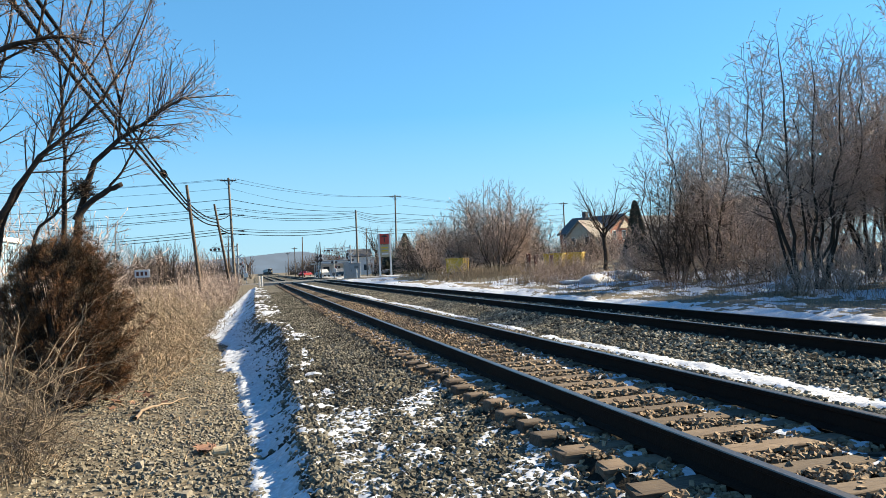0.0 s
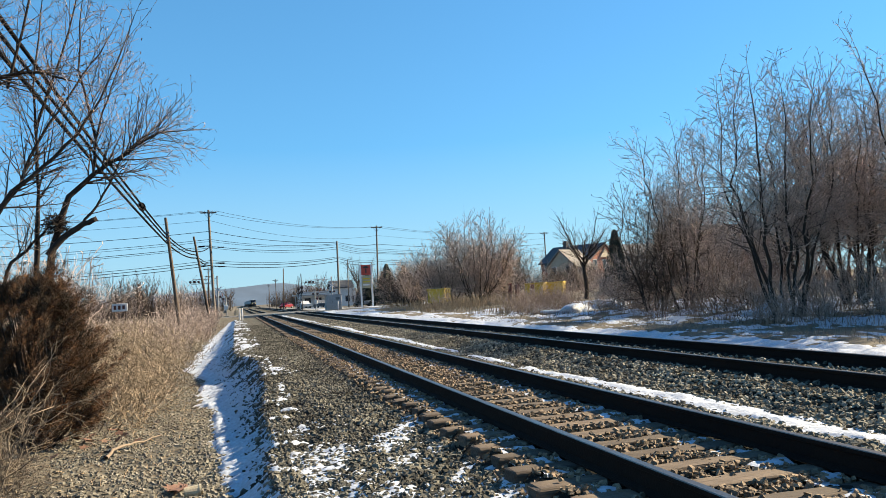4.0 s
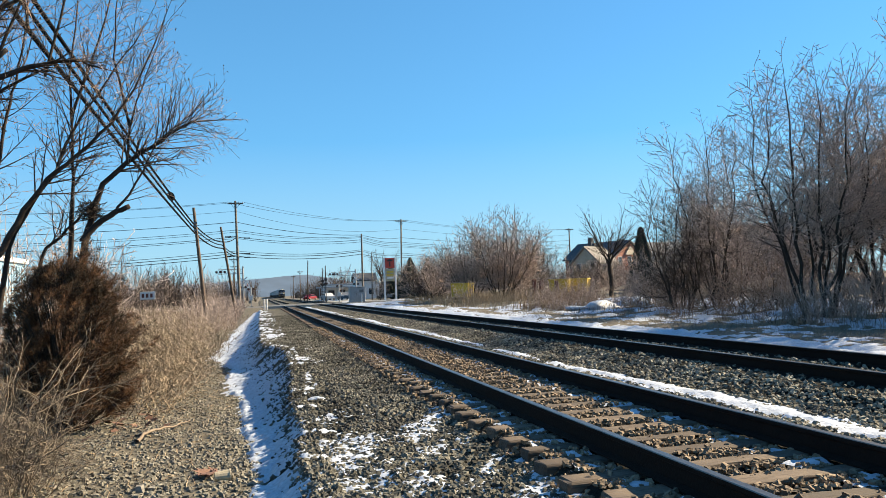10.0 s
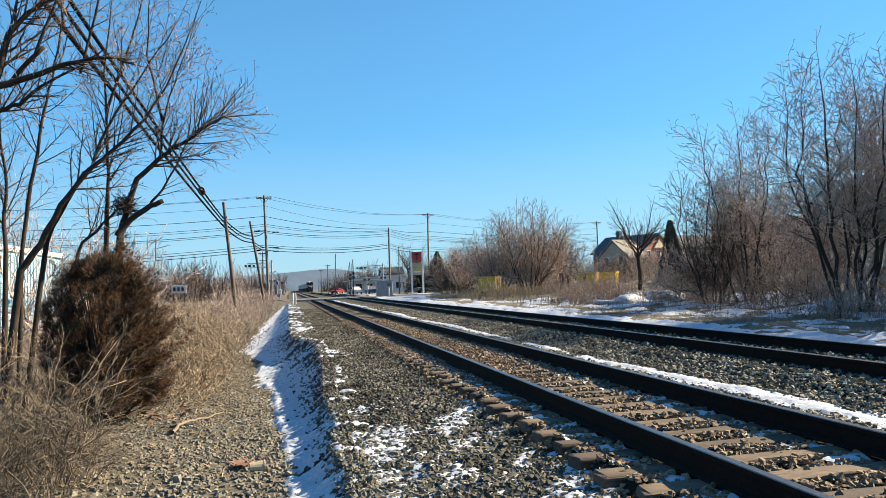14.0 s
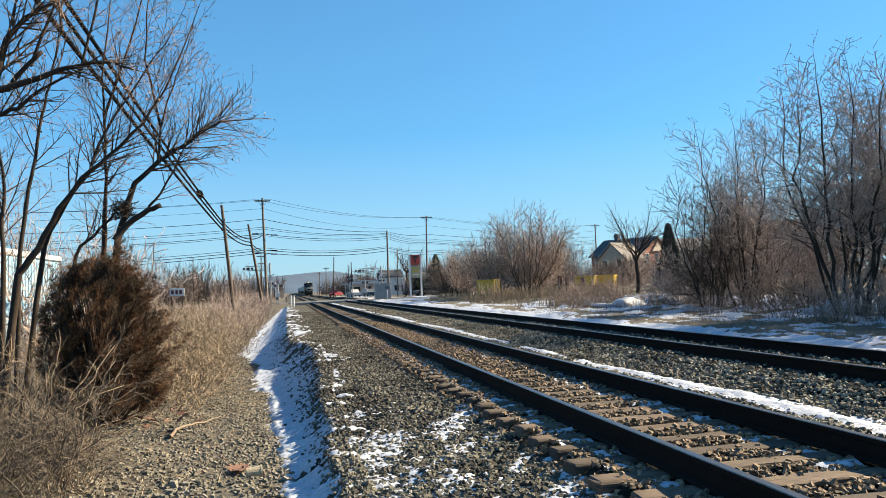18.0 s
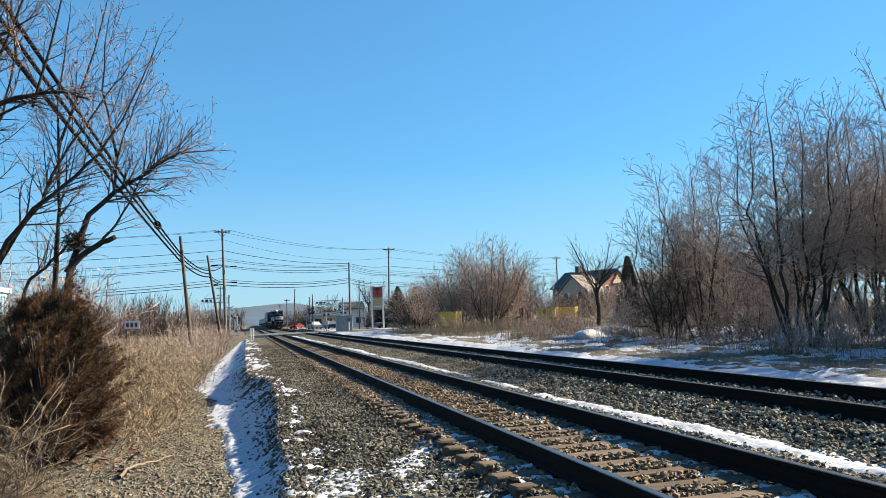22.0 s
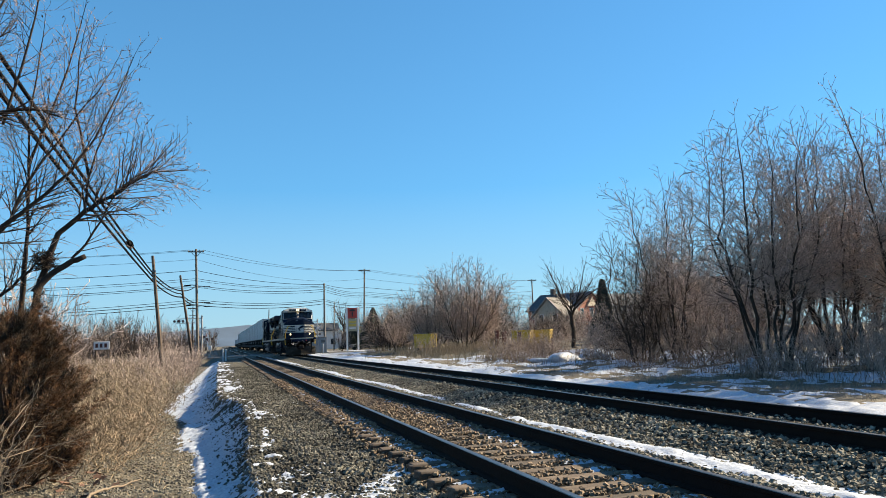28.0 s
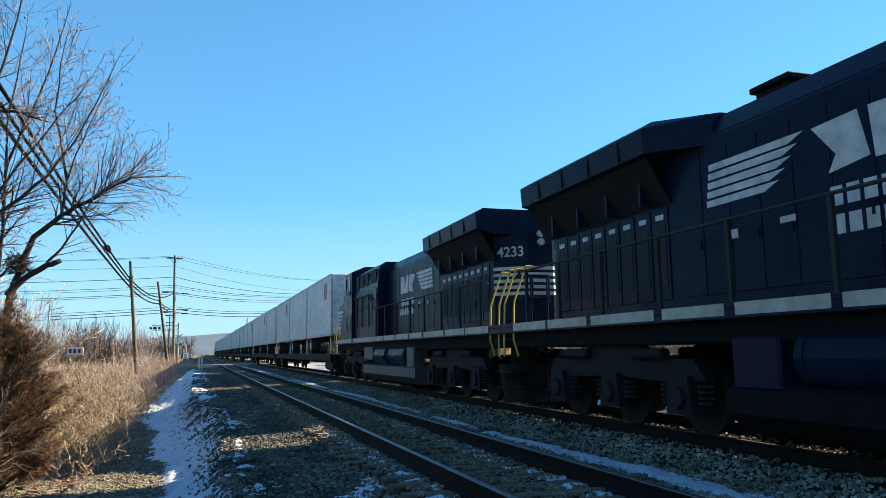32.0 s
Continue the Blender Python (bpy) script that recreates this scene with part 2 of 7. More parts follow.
def line_bend(y):
    """The line swings to the right far beyond the crossing."""
    return 5.0 * step(255, 480, np.asarray(y, float))


def ballast_z(x, y):
    """Top of the ballast: shoulder, cribs between the ties, the low way between the tracks."""
    e, t = edge_x(y), toe_x(y)
    crest = -0.29 - 0.05 * step(23, 13, y)
    left = np.where(x < e, crest - (1 - np.clip((x - t) / (e - t), 0, 1) ** 1.9) * (crest - path_z(y)) - np.clip(t - x, 0, 0.6) * 0.15, np.interp(x, [0.5, 2.0, 2.25, 2.4], [-0.29, -0.285, -0.25, -0.225]) - 0.035 * step(16, 9, y) * step(1.0, 1.9, x) * step(2.5, 2.2, x) - 0.05 * step(23, 13, y) * np.clip((2.0 - x) / 1.45, 0, 1))
    z = np.where(x < 2.3, left, np.interp(x, [2.3, 4.7, 5.0, 5.5, 6.1, 6.5, 9.1, 9.8, 11.0, 12.6], [-0.215, -0.215, -0.23, -0.27, -0.22, -0.115, -0.125, -0.16, -0.40, -0.7]))
    near = step(120, 60, y)
    return z + (fbm(x * 2.5, y * 2.5, 3.0) - 0.5) * 0.05 * near


def ground_z(x, y):
    x, y = np.asarray(x, float), np.asarray(y, float)
    bank = -0.62 - 0.16 * step(4, 14, y) + 0.10 * step(-3.0, -7.0, x) + 0.35 * step(-10, -40, x)
    low = path_z(y)
    left = np.where(low < bank, low + (bank - low) * step(-1.9, -3.4, x), low)
    right = -0.30 + 0.14 * step(10.6, 12.0, x) + 0.22 * step(14, 19, x) + 1.2 * step(19, 60, x)
    z = np.where(x < 5, left, right)
    z = np.where((x > 0.5) & (x < 10.4), -0.75, z)
    z = z + (fbm(x * 0.8, y * 0.8, 9.0) - 0.5) * 0.16
    road = step(ROAD_Y0 - 9, ROAD_Y0 - 1, y) * step(ROAD_Y1 + 30, ROAD_Y1 + 2, y)
    flat = np.where((x > 0.5) & (x < 10.4), -0.75, np.where(x < 5, -0.12, -0.12 + 1.2 * step(30, 80, x)))
    z = z * (1 - road) + flat * road
    far = step(150, 400, y)
    return z * (1 - far) + far * np.where((x > -1) & (x < 12), -0.75, -0.35)


# ---- ground, ballast, snow ----
def spaced(pieces):
    out = []
    for a, b, d in pieces:
        out.extend(np.arange(a, b, d).tolist())
    out.append(pieces[-1][1])
    return np.array(out)


def sheet(name, xs, ys, height, mats, smooth=True, keep=None):
    X, Y = np.meshgrid(xs, ys)
    Z = height(X, Y)
    nx, ny = len(xs), len(ys)
    verts = np.stack([X.ravel(), Y.ravel(), Z.ravel()], 1)
    i = np.arange(ny - 1)[:, None] * nx + np.arange(nx - 1)[None, :]
    faces = np.stack([i, i + 1, i + nx + 1, i + nx], -1).reshape(-1, 4)
    if keep is not None:
        k = keep(X, Y, Z)
        ok = (k[:-1, :-1] | k[1:, :-1] | k[:-1, 1:] | k[1:, 1:]).ravel()
        faces = faces[ok]
        used = np.unique(faces)
        remap = np.full(len(verts), -1)
        remap[used] = np.arange(len(used))
        verts, faces = verts[used], remap[faces]
    return mesh_object(name, verts, faces, mats, smooth)


gx = spaced([(-3000, -400, 260), (-400, -60, 20), (-60, -12, 1.5), (-12, 16, 0.25), (16, 60, 1.0), (60, 400, 20), (400, 3000, 260)])
gy = spaced([(-600, -30, 60), (-30, 2, 1.5), (2, 40, 0.25), (40, 130, 0.8), (130, 400, 8), (400, 4400, 200)])
ground = sheet("ground", gx, gy, ground_z, DIRT)
tagged(ground, "dry brown winter ground with dead grass beside the railway", "ground", kind="structure")


def bed_height(x, y):
    z = ballast_z(x, y)
    t = toe_x(y)
    z = np.where(x < t, z - (t - x) * 0.4, z)
    return z + (fbm(x * 14, y * 14, 5.0, 3) - 0.5) * 0.05 * step(40, 15, y)


bx = spaced([(-2.4, 2.2, 0.07), (2.2, 6.9, 0.1), (6.9, 12.4, 0.2)])
BALLAST_FAR = material("packed_ballast_stone", (0.042, 0.040, 0.033), (0.195, 0.183, 0.148), 9, 0.95, bump=1.0, fine=22, spread=0.22, spec=0.08)
bed = sheet("ballast_bed", bx, spaced([(-12, 3, 0.6), (3, 16, 0.08), (16, 18, 0.2)]), bed_height, BALLAST_GAP_SHADE)
tagged(bed, "ballast bed under two railway tracks, coloured dark as the shade between stones", "ballast", kind="structure")
far_bed = sheet("ballast_bed_far", bx, spaced([(18, 44, 0.2), (44, 130, 1.0), (130, 1200, 20)]), bed_height, BALLAST_FAR)
for v in far_bed.data.vertices:
    v.co.x += float(line_bend(v.co.y))
tagged(far_bed, "packed grey ballast under the tracks towards the crossing", "ballast", kind="structure")


def stones(name, count, place, size, mat, seed, label, blocky=False):
    """Many loose angular stones in one mesh; place(u, v) gives x, y and z on arrays."""
    rng = np.random.default_rng(seed)
    x, y, z = place(rng.random(count), rng.random(count), rng)
    n = len(x)
    base = np.array([(1, 0, 0), (0, 1, 0), (-1, 0, 0), (0, -1, 0), (0.15, 0.1, 1), (0, -0.1, -1)], float)
    if blocky:
        base = np.array([(x * (1 - 0.2 * (z > 0)), y * (1 - 0.2 * (z > 0)), z) for z in (-0.7, 0.7) for x, y in ((1, 0.8), (-0.9, 0.9), (-1, -0.8), (0.85, -0.9))]) * 0.8
    k = len(base)
    v = base[None] * (1 + (rng.random((n, k, 3)) - 0.5) * 0.6) + (rng.random((n, k, 3)) - 0.5) * 0.35
    s = size * (0.55 + 0.9 * rng.random((n, 1, 1)) ** 1.5)
    v = v * s * np.stack([np.ones(n), 0.6 + 0.5 * rng.random(n), 0.5 + 0.4 * rng.random(n)], -1)[:, None, :]
    a, b = rng.random(n) * 6.283, (rng.random(n) - 0.5) * 1.6
    ca, sa, cb, sb = np.cos(a)[:, None], np.sin(a)[:, None], np.cos(b)[:, None], np.sin(b)[:, None]
    vx, vz = v[..., 0] * cb - v[..., 2] * sb, v[..., 0] * sb + v[..., 2] * cb
    wx, wy = vx * ca - v[..., 1] * sa, vx * sa + v[..., 1] * ca
    verts = np.stack([wx + x[:, None], wy + y[:, None], vz + z[:, None] + s[:, :, 0] * 0.3], -1).reshape(-1, 3)
    tri = np.array([(0, 1, 4), (1, 2, 4), (2, 3, 4), (3, 0, 4), (1, 0, 5), (2, 1, 5), (3, 2, 5), (0, 3, 5)])
    if blocky:
        tri = np.array([(4, 5, 6), (4, 6, 7), (0, 1, 5), (0, 5, 4), (1, 2, 6), (1, 6, 5), (2, 3, 7), (2, 7, 6), (3, 0, 4), (3, 4, 7)])
    faces = (tri[None] + k * np.arange(n)[:, None, None]).reshape(-1, 3)
    ob = mesh_object(name, verts, faces, mat)
    return tagged(ob, label, "ballast", kind="stuff")


def by_distance(u, y0, y1, power):
    return y0 + (y1 - y0) * u**power


def shoulder_stones(u, v, rng):
    y = by_distance(v, 3.2, 58, 2.3)
    e = edge_x(y)
    x = np.where(u < 0.06, toe_x(y) + 0.1 + (e - toe_x(y)) * u / 0.06, e - 0.04 + (2.19 - e) * (u - 0.06) / 0.94)
    return x, y, bed_height(x, y)


def crib_stones(u, v, rng):
    y = by_distance(v, 2.6, 32, 1.8)
    x = 2.1 + 2.85 * u
    k = (y - TIE_OFF) % 0.52
    ok = (np.abs(k - 0.26) < 0.15) | (rng.random(len(u)) < 0.05 + 0.5 * step(9, 16, y))
    ok &= (np.abs(x - RAIL[0]) > 0.09) & (np.abs(x - RAIL[1]) > 0.09)
    x, y = x[ok], y[ok]
    return x, y, bed_height(x, y) + 0.012 + 0.026 * step(8, 14, y)


def middle_stones(u, v, rng):
    y = by_distance(v, 3.5, 55, 2.0)
    x = 4.85 + 1.65 * u
    return x, y, bed_height(x, y)


def far_stones(u, v, rng):
    y = by_distance(v, 6, 36, 1.6)
    x = 6.45 + 3.6 * u
    ok = (np.abs(x - RAIL[2]) > 0.09) & (np.abs(x - RAIL[3]) > 0.09)
    x, y = x[ok], y[ok]
    return x, y, bed_height(x, y) - 0.005


TIE_OFF = 2.59
# the ballast stone in a lighter tone, for the middle and far track
BALLAST_MID = material("lighter_ballast_stone", (0.085, 0.078, 0.062), (0.38, 0.353, 0.28), 1.5, 0.9, bump=0.6, fine=30, per_island=0.6, spec=0.12)
BALLAST_BROWN = material("rust_stained_ballast", (0.155, 0.112, 0.070), (0.30, 0.22, 0.142), 1.5, 0.9, bump=0.6, fine=30, per_island=0.45)
PALE_STONE = material("pale_limestone", (0.19, 0.175, 0.145), (0.27, 0.25, 0.21), 6, 0.9, bump=0.5, fine=30, per_island=0.3)
GRAVEL = material("path_gravel", (0.15, 0.137, 0.104), (0.245, 0.226, 0.18), 1.2, 0.9, bump=0.5, fine=30, per_island=0.45)
stones("ballast", 50000, shoulder_stones, 0.027, BALLAST, 1, "loose grey crushed stones on the ballast shoulder", True)
stones("ballast", 5500, lambda u, v, rng: (lambda x, y: (x, y, bed_height(x, y) + 0.03))(*(lambda y: (toe_x(y) + 0.1 + (edge_x(y) + 0.1 - toe_x(y)) * (0.15 + 0.85 * u**0.42), y))(by_distance(v, 3.4, 30, 3.0))), 0.028, BALLAST, 8, "grey crushed stones on the shaded side of the embankment")
stones("ballast", 26000, crib_stones, 0.027, BALLAST_BROWN, 2, "rust-stained crushed stones between the ties", True)
stones("ballast", 26000, middle_stones, 0.029, BALLAST_MID, 3, "grey crushed stones between the two tracks", True)
stones("ballast", 9000, far_stones, 0.034, BALLAST_MID, 4, "crushed stones around the far track")


def path_stones(u, v, rng):
    y = by_distance(v, 3.5, 44, 2.2)
    x = toe_x(y) + 0.25 - (0.2 + 4.4 * u**1.5)
    return x, y, ground_z(x, y)


stones("path_gravel", 34000, path_stones, 0.026, GRAVEL, 5, "tan gravel scattered over the path", True)
stones("path_gravel", 130, path_stones, 0.055, PALE_STONE, 6, "larger pale stones on the path", True)

# the same stones beside and behind the standpoint
def back(place):
    def put(u, v, rng):
        y = -6.0 + 9.6 * v
        x, y = place(u, y)
        return x, y, bed_height(x, y)
    return put


stones("ballast", 4200, back(lambda u, y: (edge_x(y) - 0.1 + (2.2 - edge_x(y)) * u, y)), 0.036, BALLAST, 11, "loose grey crushed stones beside the standpoint")
stones("ballast", 3000, back(lambda u, y: (2.3 + 2.5 * u, np.floor(y / 0.52) * 0.52 + TIE_OFF % 0.52 + 0.26 + (((y / 0.52) % 1) - 0.5) * 0.28)), 0.034, BALLAST_BROWN, 12, "rust-stained crushed stones between nearer ties")
stones("ballast", 3000, back(lambda u, y: (4.85 + 1.7 * u, y)), 0.036, BALLAST, 13, "grey crushed stones between the tracks beside the standpoint")
stones("path_gravel", 6000, lambda u, v, rng: (lambda x, y: (x, y, ground_z(x, y)))(0.1 - 4.2 * u, -6.0 + 9.8 * v), 0.029, GRAVEL, 14, "tan gravel on the path at the standpoint")

# ---- old snow ----
def snow(name, xs, ys, base, cover, depth, label):
    """Snow lying where cover(x, y) is above zero, thinning to its edge."""
    def top(x, y):
        return base(x, y) + np.clip(cover(x, y), -0.3, 0.5) * depth
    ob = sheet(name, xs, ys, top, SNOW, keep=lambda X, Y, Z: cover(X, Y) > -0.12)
    return tagged(ob, label, "snow", kind="structure")


def slope_cover(x, y):
    e, t = edge_x(y), toe_x(y)
    f = (x - t) / (e - t)
    low = np.clip((f + 0.10) * 4.0, -1, 0.55)
    high = np.clip((np.interp(y, [5, 8, 11, 14, 22, 24, 30, 80], [0.95, 0.98, 1.02, 1.04, 1.0, 0.90, 0.86, 0.84]) - f) * 1.1, -1, 0.42)
    ragged = fbm(x * 3.0, y * 1.3, 31.0) - 0.5
    fine = fbm(x * 10, y * 15, 32.0, 3) - 0.5
    streak = fbm(x * 2.2 + y * 0.7, y * 8.0, 33.0, 3) - 0.5
    return np.minimum(low, high) + ragged * 0.8 + fine * (1.0 + 0.7 * np.clip(f, 0, 1)) + streak * (1.5 + 2.2 * np.clip(f, 0, 1)) - 0.06 - 0.26 * np.clip(f, 0, 1)


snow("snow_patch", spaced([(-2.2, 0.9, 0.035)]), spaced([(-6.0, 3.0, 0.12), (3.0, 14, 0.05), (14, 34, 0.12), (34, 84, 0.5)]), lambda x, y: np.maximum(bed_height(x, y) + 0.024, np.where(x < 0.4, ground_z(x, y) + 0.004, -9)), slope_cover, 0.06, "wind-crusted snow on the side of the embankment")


def shoulder_cover(x, y):
    near = step(12.0, 8.0, y) * step(0.22, 0.4, x) * step(2.4, 2.1, x)
    blot = fbm((0.45 * x + 0.9 * y) * 0.85, (0.9 * x - 0.45 * y) * 2.3, 41.0) - 0.545 + 0.07 * step(9, 5, y)
    fine = fbm(x * 15, y * 12, 42.0, 3) - 0.5
    return (blot * 3.6 + fine * 2.3 + 0.05) * near - (1 - near) * 0.5


snow("snow_patch", spaced([(0.2, 2.5, 0.028)]), spaced([(-6.0, 3.0, 0.08), (3.0, 15, 0.035)]), lambda x, y: bed_height(x, y) + 0.006, shoulder_cover, 0.03, "thin broken snow among the ballast stones")


def spot_cover(x, y):
    return (fbm(x * 1.1, y * 0.33, 45.0, 2) - 0.72) * 3.0 + (fbm(x * 10, y * 6, 46.0, 2) - 0.5) * 0.8 - 0.6 * step(1.1, 1.9, x) + 1.6 * np.exp(-(((x - 0.42) / 0.26) ** 2) - ((y - 28.7) / 1.3) ** 2)


snow("snow_patch", spaced([(0.0, 2.0, 0.06)]), spaced([(14, 40, 0.15)]), lambda x, y: bed_height(x, y) + 0.012, spot_cover, 0.05, "small leftover snow spots on the ballast shoulder")


def middle_cover(x, y):
    mid = 5.42 + 0.06 * np.sin(y * 0.35) + (fbm(y * 0.6, y * 0 + 2, 51.0) - 0.5) * 0.25
    wide = 0.115 + 0.05 * np.sin(y * 0.23)
    gap = fbm(y * 0.5, y * 0, 52.0) - 0.43 + 0.25 * step(17, 11, y)
    return (wide - np.abs(x - mid)) * 2.0 + (fbm(x * 9, y * 4, 53.0, 3) - 0.5) * 0.35 + np.minimum(gap, 0) * 3


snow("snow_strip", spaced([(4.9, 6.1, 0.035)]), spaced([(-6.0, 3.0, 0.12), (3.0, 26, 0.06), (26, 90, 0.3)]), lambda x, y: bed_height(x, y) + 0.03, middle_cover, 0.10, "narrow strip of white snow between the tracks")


def far_cover(x, y):
    fine = (fbm(x * 6, y * 4, 62.0, 2) - 0.5) * 1.0
    band = np.clip(np.minimum(x - 10.15, 11.25 + 0.012 * y - x) * 0.9, -0.6, 0.30) + (fbm(x * 0.8, y * 0.3, 63.0) - 0.5) * 0.7
    patch = np.clip((13.4 + 0.02 * y - x) * 0.6, -1, 0.1) + (fbm(x * 0.9, y * 0.35, 61.0) - 0.63) * 2.4
    return np.maximum(band, patch) + fine


def far_base(x, y):
    return np.maximum(ground_z(x, y), ballast_z(x, y))


snow("snow_patch", spaced([(9.7, 16.5, 0.09)]), spaced([(6, 40, 0.12), (40, 95, 0.4)]), far_base, far_cover, 0.12, "patchy snow along the far side of the tracks")


def wood_cover(x, y):
    return (fbm(x * 1.2, y * 1.0, 71.0) - 0.535) * 2.4 + (fbm(x * 5, y * 5, 72.0, 2) - 0.5) * 0.9 - 1.2 * step(14.6, 13.2, x)


snow("snow_patch", spaced([(13.0, 24, 0.13)]), spaced([(12, 48, 0.2)]), lambda x, y: ground_z(x, y) + 0.02, wood_cover, 0.14, "snow patches in the shade below the trees")


def mound(at, size, seed, label):
    bm = bmesh.new()
    bmesh.ops.create_icosphere(bm, subdivisions=4, radius=1.0)
    for v in bm.verts:
        n = 0.75 + 0.5 * noise.noise(v.co * 1.6 + Vector((seed, 0, 0)))
        v.co = Vector((v.co.x * size[0] * n, v.co.y * size[1] * n, v.co.z * size[2] * n))
    ob = part("snow_mound", bm, SNOW, None, smooth=True)
    ob.location = at
    return tagged(ob, label, "snow")


mound((16.2, 34.0, -0.15), (1.7, 1.3, 0.58), 3.0, "rounded heap of old snow beside dead grass")
mound((18.6, 34.5, 0.05), (1.5, 1.3, 0.5), 8.0, "low heap of old snow under shrubs")
mound((17.2, 20.5, 0.0), (1.2, 1.4, 0.35), 12.0, "crusted snow heap behind tree stems")


def tie_snow_cover(x, y, rail):
    k = (y - TIE_OFF) % 0.52
    crib = 0.11 - np.abs(k - 0.26)
    return crib * 5 + (fbm(x * 6, y * 6, 81.0) - 0.56) * 1.6 - np.abs(x - (rail - 0.25)) * 1.5


for rail, y1 in ((RAIL[0], 30), (RAIL[1], 26)):
    snow("snow_patch", spaced([(rail - 0.43, rail - 0.08, 0.035)]), spaced([(3.0, y1, 0.05)]), lambda x, y: bed_height(x, y) + 0.012, lambda x, y, r=rail: tie_snow_cover(x, y, r), 0.045, "shaded snow between tie ends beside a rail")


# litter on the path
cup = thing("paper_cup", "crushed cream paper cup lying on the gravel path", "cup", (-0.41, 7.75, float(ground_z(-0.41, 7.75)) + 0.05))
bm = bmesh.new()
add_rod(bm, (-0.07, 0, 0), (0.07, 0.02, 0.0), 0.045, 0.06, 14)
CREAM_PAPER = material("cream_paper", (0.55, 0.47, 0.32), (0.48, 0.40, 0.27), 8, 0.7, bump=0.1)
part("body", bm, CREAM_PAPER, cup)
part("rim", rod((0.068, 0.02, 0), (0.082, 0.022, 0), 0.064, 0.064, 14), CREAM_PAPER, cup)
LEAF_RED = material("red_brown_leaf", (0.14, 0.07, 0.045), (0.22, 0.12, 0.08), 12, 0.8, bump=0.2)
rng = random.Random(14)
for k in range(26):
    x, y = (-0.60 + rng.gauss(0, 0.07), 8.05 + rng.gauss(0, 0.09)) if k < 7 else (-2.1 + rng.gauss(0, 0.3), 13.2 + rng.gauss(0, 0.6))
    bm = bmesh.new()
    pts = [(0, -0.07), (0.03, -0.03), (0.06, -0.03), (0.045, 0.015), (0.05, 0.05), (0.015, 0.04), (0, 0.09), (-0.02, 0.045), (-0.055, 0.05), (-0.04, 0.01), (-0.06, -0.02), (-0.025, -0.03)]
    vs = [bm.verts.new((a * 1.3, b * 1.3, 0.03 * math.sin(9 * a + k) + 0.25 * b * b * 10 * rng.random())) for a, b in pts]
    bm.faces.new(vs)
    r = bmesh.ops.extrude_face_region(bm, geom=bm.faces[:])
    bmesh.ops.translate(bm, vec=(0, 0, 0.003), verts=[g for g in r["geom"] if isinstance(g, bmesh.types.BMVert)])
    bmesh.ops.triangulate(bm, faces=bm.faces[:])
    ob = part("fallen_leaf", bm, LEAF_RED, None)
    ob.location = (x, y, float(ground_z(x, y)) + 0.035)
    ob.rotation_euler = (rng.uniform(-0.5, 0.5), rng.uniform(-0.5, 0.5), rng.uniform(0, 6.28))
    tagged(ob, "curled red-brown dead leaf on the path", "leaf", "fallen leaves")


# ---- tracks ----
TIE_STEP, TIE_Y = 0.52, 2.59
RAIL_SHAPE = [(-0.076, -0.186), (0.076, -0.186), (0.076, -0.174), (0.012, -0.155), (0.009, -0.05), (0.034, -0.036), (0.036, -0.006), (0.03, 0.0),
              (-0.03, 0.0), (-0.036, -0.006), (-0.034, -0.036), (-0.009, -0.05), (-0.012, -0.155), (-0.076, -0.174)]


def tie_mesh(seed):
    rng = random.Random(seed)
    bm = box((-1.35, -0.105, -0.18), (1.30, 0.105, 0.0), 0.012)
    bmesh.ops.subdivide_edges(bm, edges=[e for e in bm.edges if abs(e.verts[0].co.x - e.verts[1].co.x) > 2], cuts=5)
    for v in bm.verts:
        v.co += Vector((rng.uniform(-0.02, 0.02), rng.uniform(-0.008, 0.008), rng.uniform(-0.007, 0.005)))
    me = bpy.data.meshes.new("tie")
    bm.to_mesh(me)
    bm.free()
    me.materials.append(WOOD)
    return me


TIES = [tie_mesh(k) for k in range(5)]


def track(index, label, ties):
    cx = TRACK_X[index]
    t = thing("railway_track", label, "railway track", (cx, 0, FAR_Z * index), "railway tracks")
    for side in (-1, 1):
        bm = bmesh.new()
        add_prism(bm, [(u, v) for u, v in RAIL_SHAPE], -60.0, 1200.0, axis=1)
        for y in range(240, 520, 20):
            bmesh.ops.bisect_plane(bm, geom=bm.verts[:] + bm.edges[:] + bm.faces[:], plane_co=(0, y, 0), plane_no=(0, 1, 0))
        for v in bm.verts:
            v.co.x += float(line_bend(v.co.y))
        for f in bm.faces:
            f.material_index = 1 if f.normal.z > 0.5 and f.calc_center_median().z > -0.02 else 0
        r = part("rail", bm, [RUST_SHADED, SHINE], t, "rusty steel rail with a polished head, its sides coloured dark as in shade")
        r.location.x = side * 0.7525
    rng = random.Random(index + 5)
    for k in range(-18, ties):
        o = new("tie", TIES[rng.randrange(5)])
        o.parent = t
        o.location = (rng.uniform(-0.05, 0.05), TIE_Y + k * TIE_STEP + rng.uniform(-0.03, 0.03), -0.188 - 0.008 * rng.random())
        o.rotation_euler = (0, rng.uniform(-0.006, 0.006), rng.uniform(-0.02, 0.02))
    return t


track_near = track(0, "near railway track with weathered wooden ties", 180)
track_far = track(1, "far railway track with dark wooden ties", 180)


